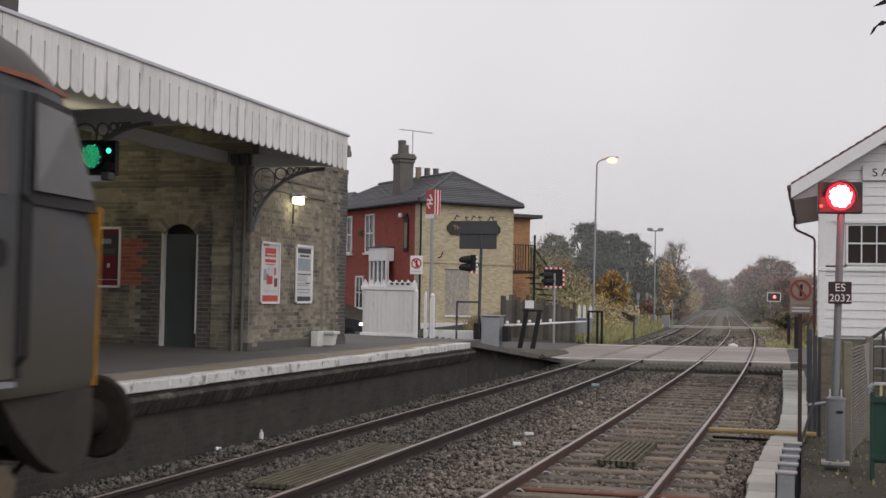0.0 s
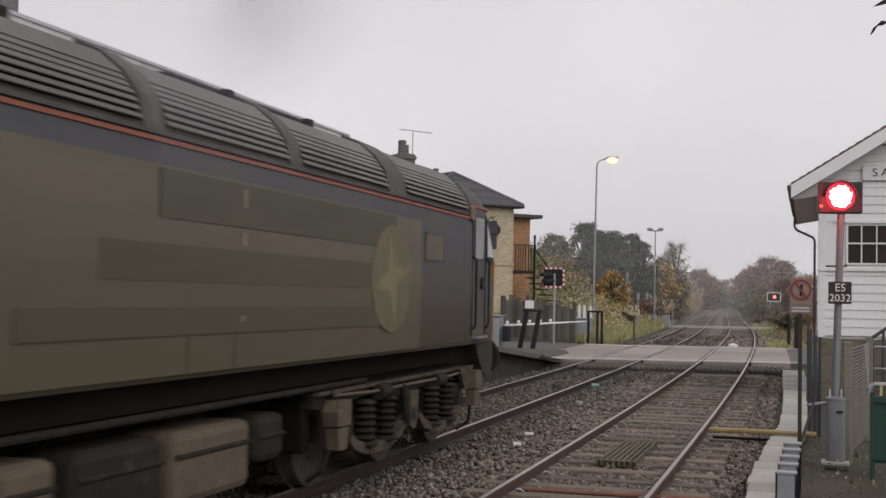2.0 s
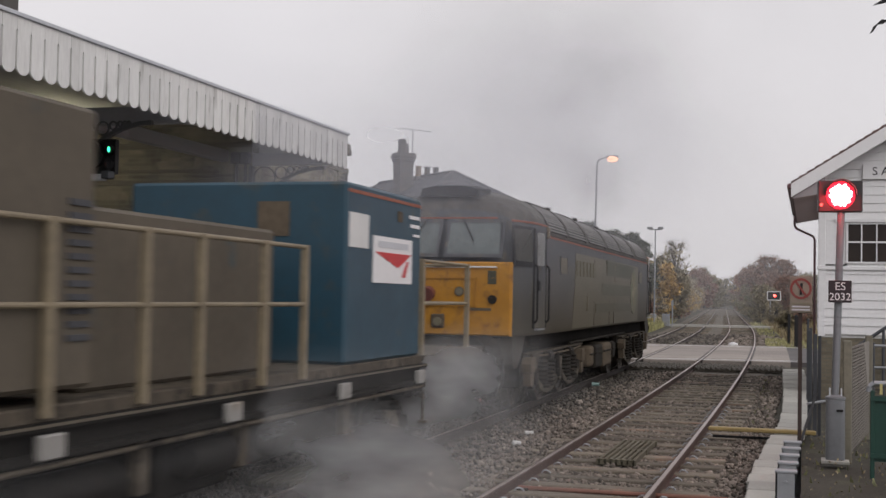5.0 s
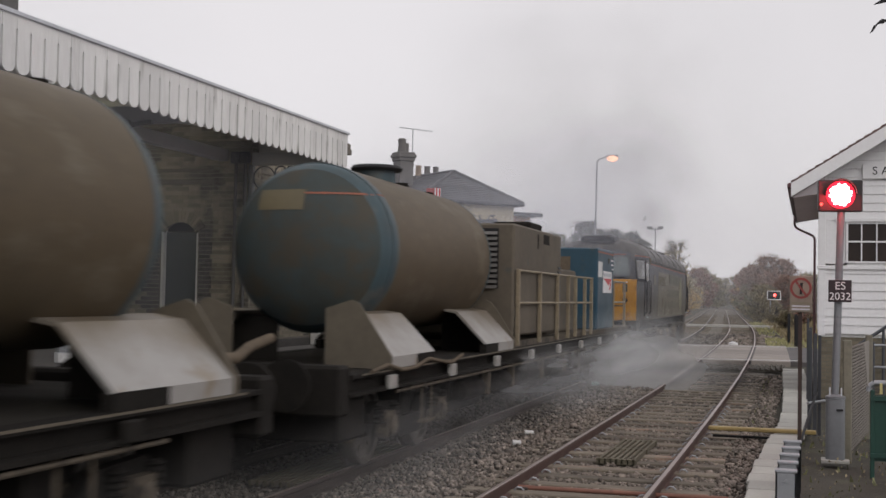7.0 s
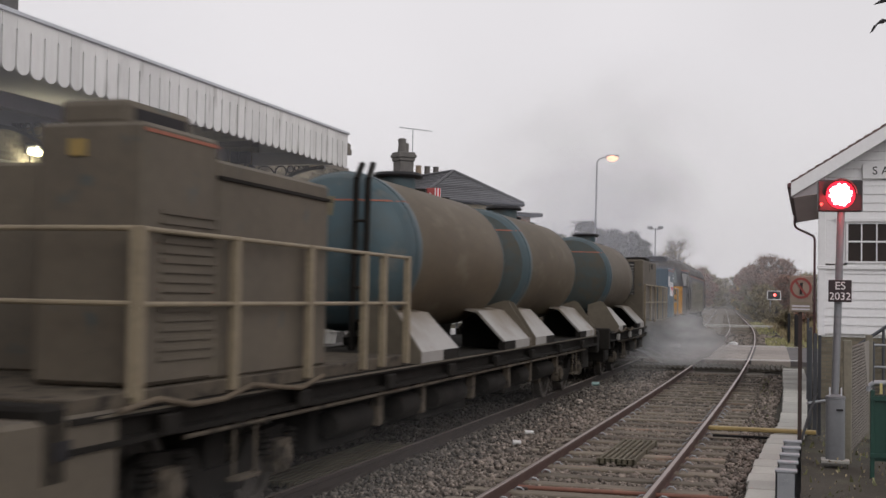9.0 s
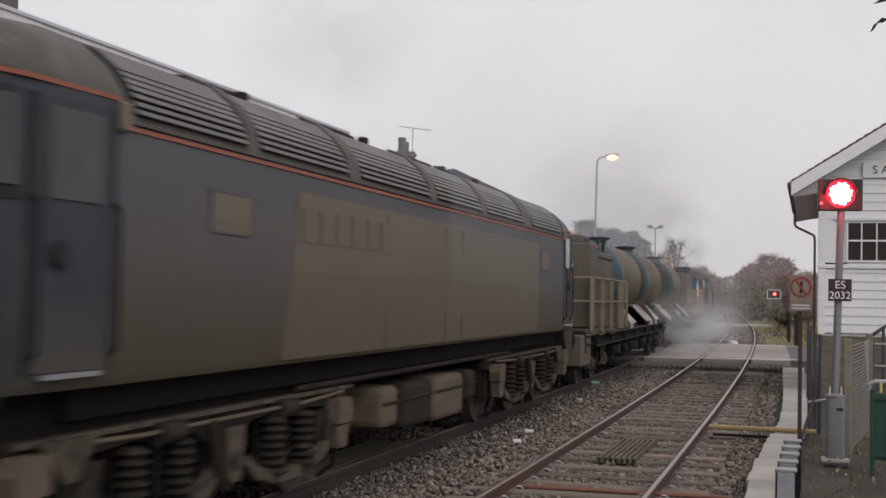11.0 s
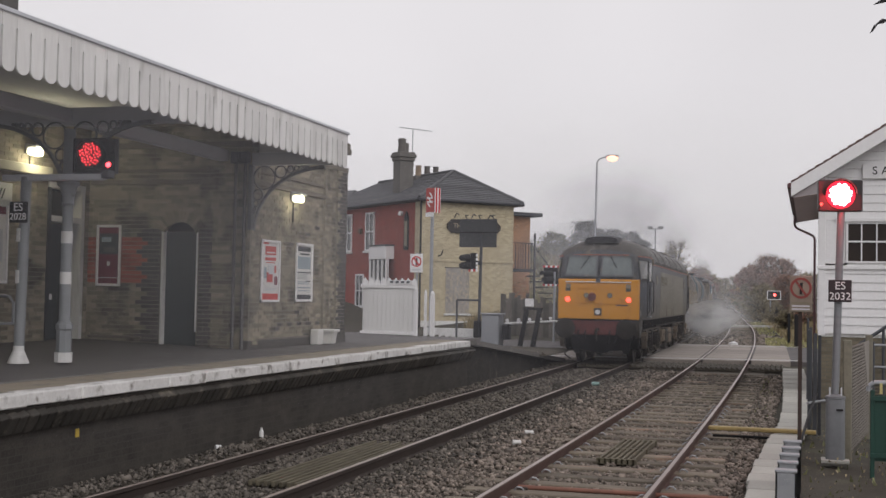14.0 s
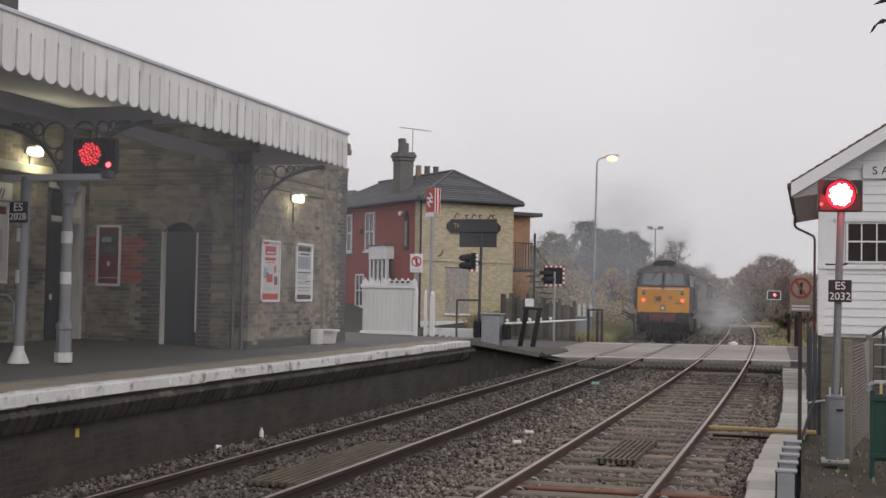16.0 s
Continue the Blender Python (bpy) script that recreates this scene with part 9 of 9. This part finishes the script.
for i, (x, y, z, sx_, sz_) in enumerate(((-18, 93, 8, 50, 15), (-18, 150, 11, 80, 22), (-24, 275, 16, 140, 34))):
    o = new("mist_bank", mist_mesh)
    o.matrix_basis = pose(x, y, z, 0, 0, 8) @ Matrix.Diagonal((sx_, 1.5, sz_, 1))
    tagged(o, "thin pale mist hanging over the far line", "mist", "mist banks", "stuff")

SMOKE = veil("exhaust_smoke", (.55, .54, .55), .38, .8)
STEAM = veil("rail_spray", (.85, .86, .88), .62, 1.5)
LOW_SPRAY = veil("low_spray", (.80, .81, .83), .27, 1.3)
smoke_mesh, steam_mesh = disc("smoke_puff"), disc("spray_puff")
smoke_mesh.materials.append(SMOKE)
steam_mesh.materials.append(STEAM)
puffs = []
for dy, dx, z, r, tall in ((13.0, .1, 5.0, 1.5, 1.5), (13.0, .8, 7.0, 3.8, 3.6), (12.0, 1.8, 9.6, 8.6, 6.8), (-56.0, -.2, 4.9, 1.8, 1.5)):
    o = new("smoke_puff", smoke_mesh)
    o.scale = (r, r * 1.2, tall)
    tagged(o, "faint grey exhaust smoke drifting over the locomotive", "smoke", "smoke puffs")
    puffs.append((o, dy, dx, z))
for dy, dx, z, r, tall in ((-4.6, 1.6, .75, 1.9, 1.15), (-9, 1.6, .65, 2.8, 1.0), (-15, 1.6, .5, 3.0, .75)):
    o = new("spray_puff", steam_mesh)
    o.scale = (r, r, tall)
    tagged(o, "pale wet spray blown up beside the wagons", "spray", "spray puffs")
    puffs.append((o, dy, dx, z))
# low wet haze blown along beside the wheels
low_mesh = disc("low_spray")
low_mesh.materials.append(LOW_SPRAY)
low = []
# faintest spray pieces, added to lighten the shaded ballast beside the train
lightening_mesh = disc("lightening_spray")
lightening_mesh.materials.append(veil("lightening_spray", (.80, .81, .83), .12, .5))
for dy, r, tall in ((-12, 6.5, .95), (-20, 6, .65), (-27, 8, .75), (-42, 8, .75)):
    o = new("spray_puff", low_mesh if dy > -25 else lightening_mesh)
    o.scale = (r, r * .2, tall)
    tagged(o, "thin low spray beside the wheels, rear pieces added to lighten the ballast", "spray", "spray puffs")
    low.append((o, dy))
# exhaust that hangs on over the trees once the train has gone by
linger_mesh = disc("hanging_smoke")
linger_mesh.materials.append(veil("hanging_smoke", (.66, .67, .75), .42, .5))
linger = new("smoke_puff", linger_mesh)
linger.scale = (6.5, 4, 3.4)
low_linger = new("smoke_puff", linger_mesh)
low_linger.scale = (7.5, 4, 3.2)
tagged(low_linger, "thin blue-grey exhaust smoke hanging low by the crossing", "smoke", "smoke puffs")
tagged(linger, "blue-grey exhaust smoke hanging before the trees", "smoke", "smoke puffs")
drift = new("spray_puff", steam_mesh)
drift.scale = (3.4, 3, 1.7)
tagged(drift, "pale wet spray hanging over the crossing", "spray", "spray puffs")
# thin exhaust haze drawn along by the train, which comes to rest along the platform
HAZE = veil("exhaust_haze", (.78, .80, .88), .18, .3)
haze_mesh = disc("exhaust_haze")
haze_mesh.materials.append(HAZE)
haze = []
for dy, z, r, tall in ((0, 3.0, 8.5, 3.6), (7, 2.6, 8.5, 3.4)):
    o = new("exhaust_haze", haze_mesh)
    o.scale = (r, r * .25, tall)
    tagged(o, "thin blue-grey exhaust haze along the platform", "haze", "exhaust haze", "stuff")
    haze.append((o, dy, z))

trail_mesh = disc("trailing_haze")
trail_mesh.materials.append(veil("trailing_haze", (.74, .75, .82), .22, .3))
trail = new("exhaust_haze", trail_mesh)
trail.scale = (5.5, 1, 3.2)
tagged(trail, "thin blue-grey exhaust sinking behind the last locomotive", "haze", "exhaust haze", "stuff")


# ---- what moves ----
def along(t):
    """Way of the leading locomotive's rear face along the line."""
    return -11.8352 + 4.51066 * t + .365641 * t ** 2 - .011009 * t ** 3 + .000196459 * t ** 4


def on_line(y, half):
    """Pose of a vehicle whose bogies stand half before and behind y on the bent left track."""
    a, b = bend(y - half), bend(y + half)
    return pose(LEFT + (a + b) / 2, y, 0, 0, 0, math.degrees(math.atan2(-(b - a), 2 * half)))


def motions():
    steps = [k * .5 for k in range(33)]
    for ob, mid, half in ((loco_a, 9.36, 5.5), (loco_b, -65.19 + 9.36, 5.5)):
        walk(ob, [(t, on_line(along(t) + mid, half)) for t in steps])
    for ob, mid in ((wagon_a, -12.5), (wagon_b, -35.1)):
        walk(ob, [(t, on_line(along(t) + mid, 8) @ pose(0, -mid, 0)) for t in steps])
    # wheels roll with the way gone
    for ws, r, every in ((wheels_a + wheels_b, .57, 2), (wheels_c + wheels_d, .46, 2)):
        ks = range(0, 481, every) if r > .5 else [k for k in range(0, 481) if k % 2 == 0 or k > 200]
        for w in ws:
            at = w.location.copy()
            walk(w, [(k / 30, pose(at.x, at.y, at.z, -math.degrees((along(k / 30) - along(0)) / r))) for k in ks])
    # smoke and spray travel with the train, rolling slowly
    for i, (o, dy, dx, z) in enumerate(puffs):
        rows = []
        for t in steps:
            y = along(t) + dy
            wind = (0, -.35, -.85)[i] * max(-.4, t - 3) if i < 3 else 0
            rows.append((t, pose(LEFT + bend(y) + dx + wind + .15 * math.sin(t * 1.7 + i), y, z + .12 * math.sin(t * 1.3 + i * 2), 0, 12 * math.sin(t * .9 + i), 0)))
        walk(o, rows)
    for i, (o, dy) in enumerate(low):
        rows = []
        for t in steps:
            y = along(t) + dy
            rows.append((t, pose(LEFT + bend(y) + (1.72 if dy > -25 else 2.5), y, .45 + .06 * math.sin(t * 1.9 + i), 0, 0, 90 + math.degrees(math.atan(-lean(y))))))
        walk(o, rows)
    walk(linger, [(t, pose(LEFT + bend(y) + x, y, z)) for t, x, y, z in ((0, .3, along(0) + 9, 5.2), (2, .3, along(2) + 9, 5.4), (4, 0, along(4) + 9, 5.6), (6, -1, along(6) + 8, 5.6), (8, -3, 48, 5.4), (10, -3.4, 56, 5.4), (12, -3.6, 60, 5.6), (16, -3.8, 64, 5.8))])
    walk(low_linger, [(t, pose(LEFT + bend(y) + x, y, z)) for t, x, y, z in ((0, .2, along(0) - 2, 4.6), (3, .2, along(3) - 2, 4.6), (6, -.5, along(6) - 3, 4.2), (8, -1.2, 36, 3.8), (10, -1.6, 47, 3.6), (12, -1.8, 54, 3.4), (16, -2.0, 57.5, 3.2))])
    # spray that lags behind the train over the crossing
    walk(drift, [(t, pose(LEFT + bend(y) + 1.9, y, z)) for t, y, z in ((0, 16, -4), (5, 20, -4), (6.3, 25, -.6), (8, 33, .6), (10, 40, .9), (12, 46, 1.1), (14, 54, 1.2), (16, 62, 1.3))])
    # haze follows the train and comes to rest under the canopy
    for o, dy, z in haze:
        walk(o, [(t, pose(-7.42, y + dy, z, 0, 0, 90)) for t, y in ((0, -34), (2, -30), (4, -18), (5.5, -6), (7, 4), (9, 9), (11.5, 12), (14, 13), (16, 13.6))])
    walk(trail, [(t, pose(LEFT + bend(y) + .5, y, z)) for t, y, z in ((t, along(t) + d, z) for t, d, z in ((0, -56, 4.2), (4, -56, 4.2), (8, -56, 4.2), (11.5, -57, 4.0), (12.5, -63, 3.4), (13.5, -73, 2.8), (14.2, -77.5, 2.4), (15, -78.5, 2.2), (16, -79, 2.2)))])
    # the platform signal turns from green to red once the train has passed
    for e, (x, z) in drums:
        walk(e, [(t, pose(x, -.075, z, 0, 0, a)) for t, a in ((0, 0), (4.9, 0), (5.0, 60), (5.1, 120), (5.2, 180), (16, 180))])
    # the car backs off behind the station
    walk(car, [(t, pose(x, y, -.06, 0, 0, a)) for t, x, y, a in ((0, -21.5, 52.1, 21), (.3, -21.4, 51.9, -8), (.6, -21.0, 52.2, -38), (1.0, -21.6, 53.2, -40), (2, -24.5, 55.5, -40), (4, -30, 60, -40), (16, -30.4, 60.3, -40))])


motions()
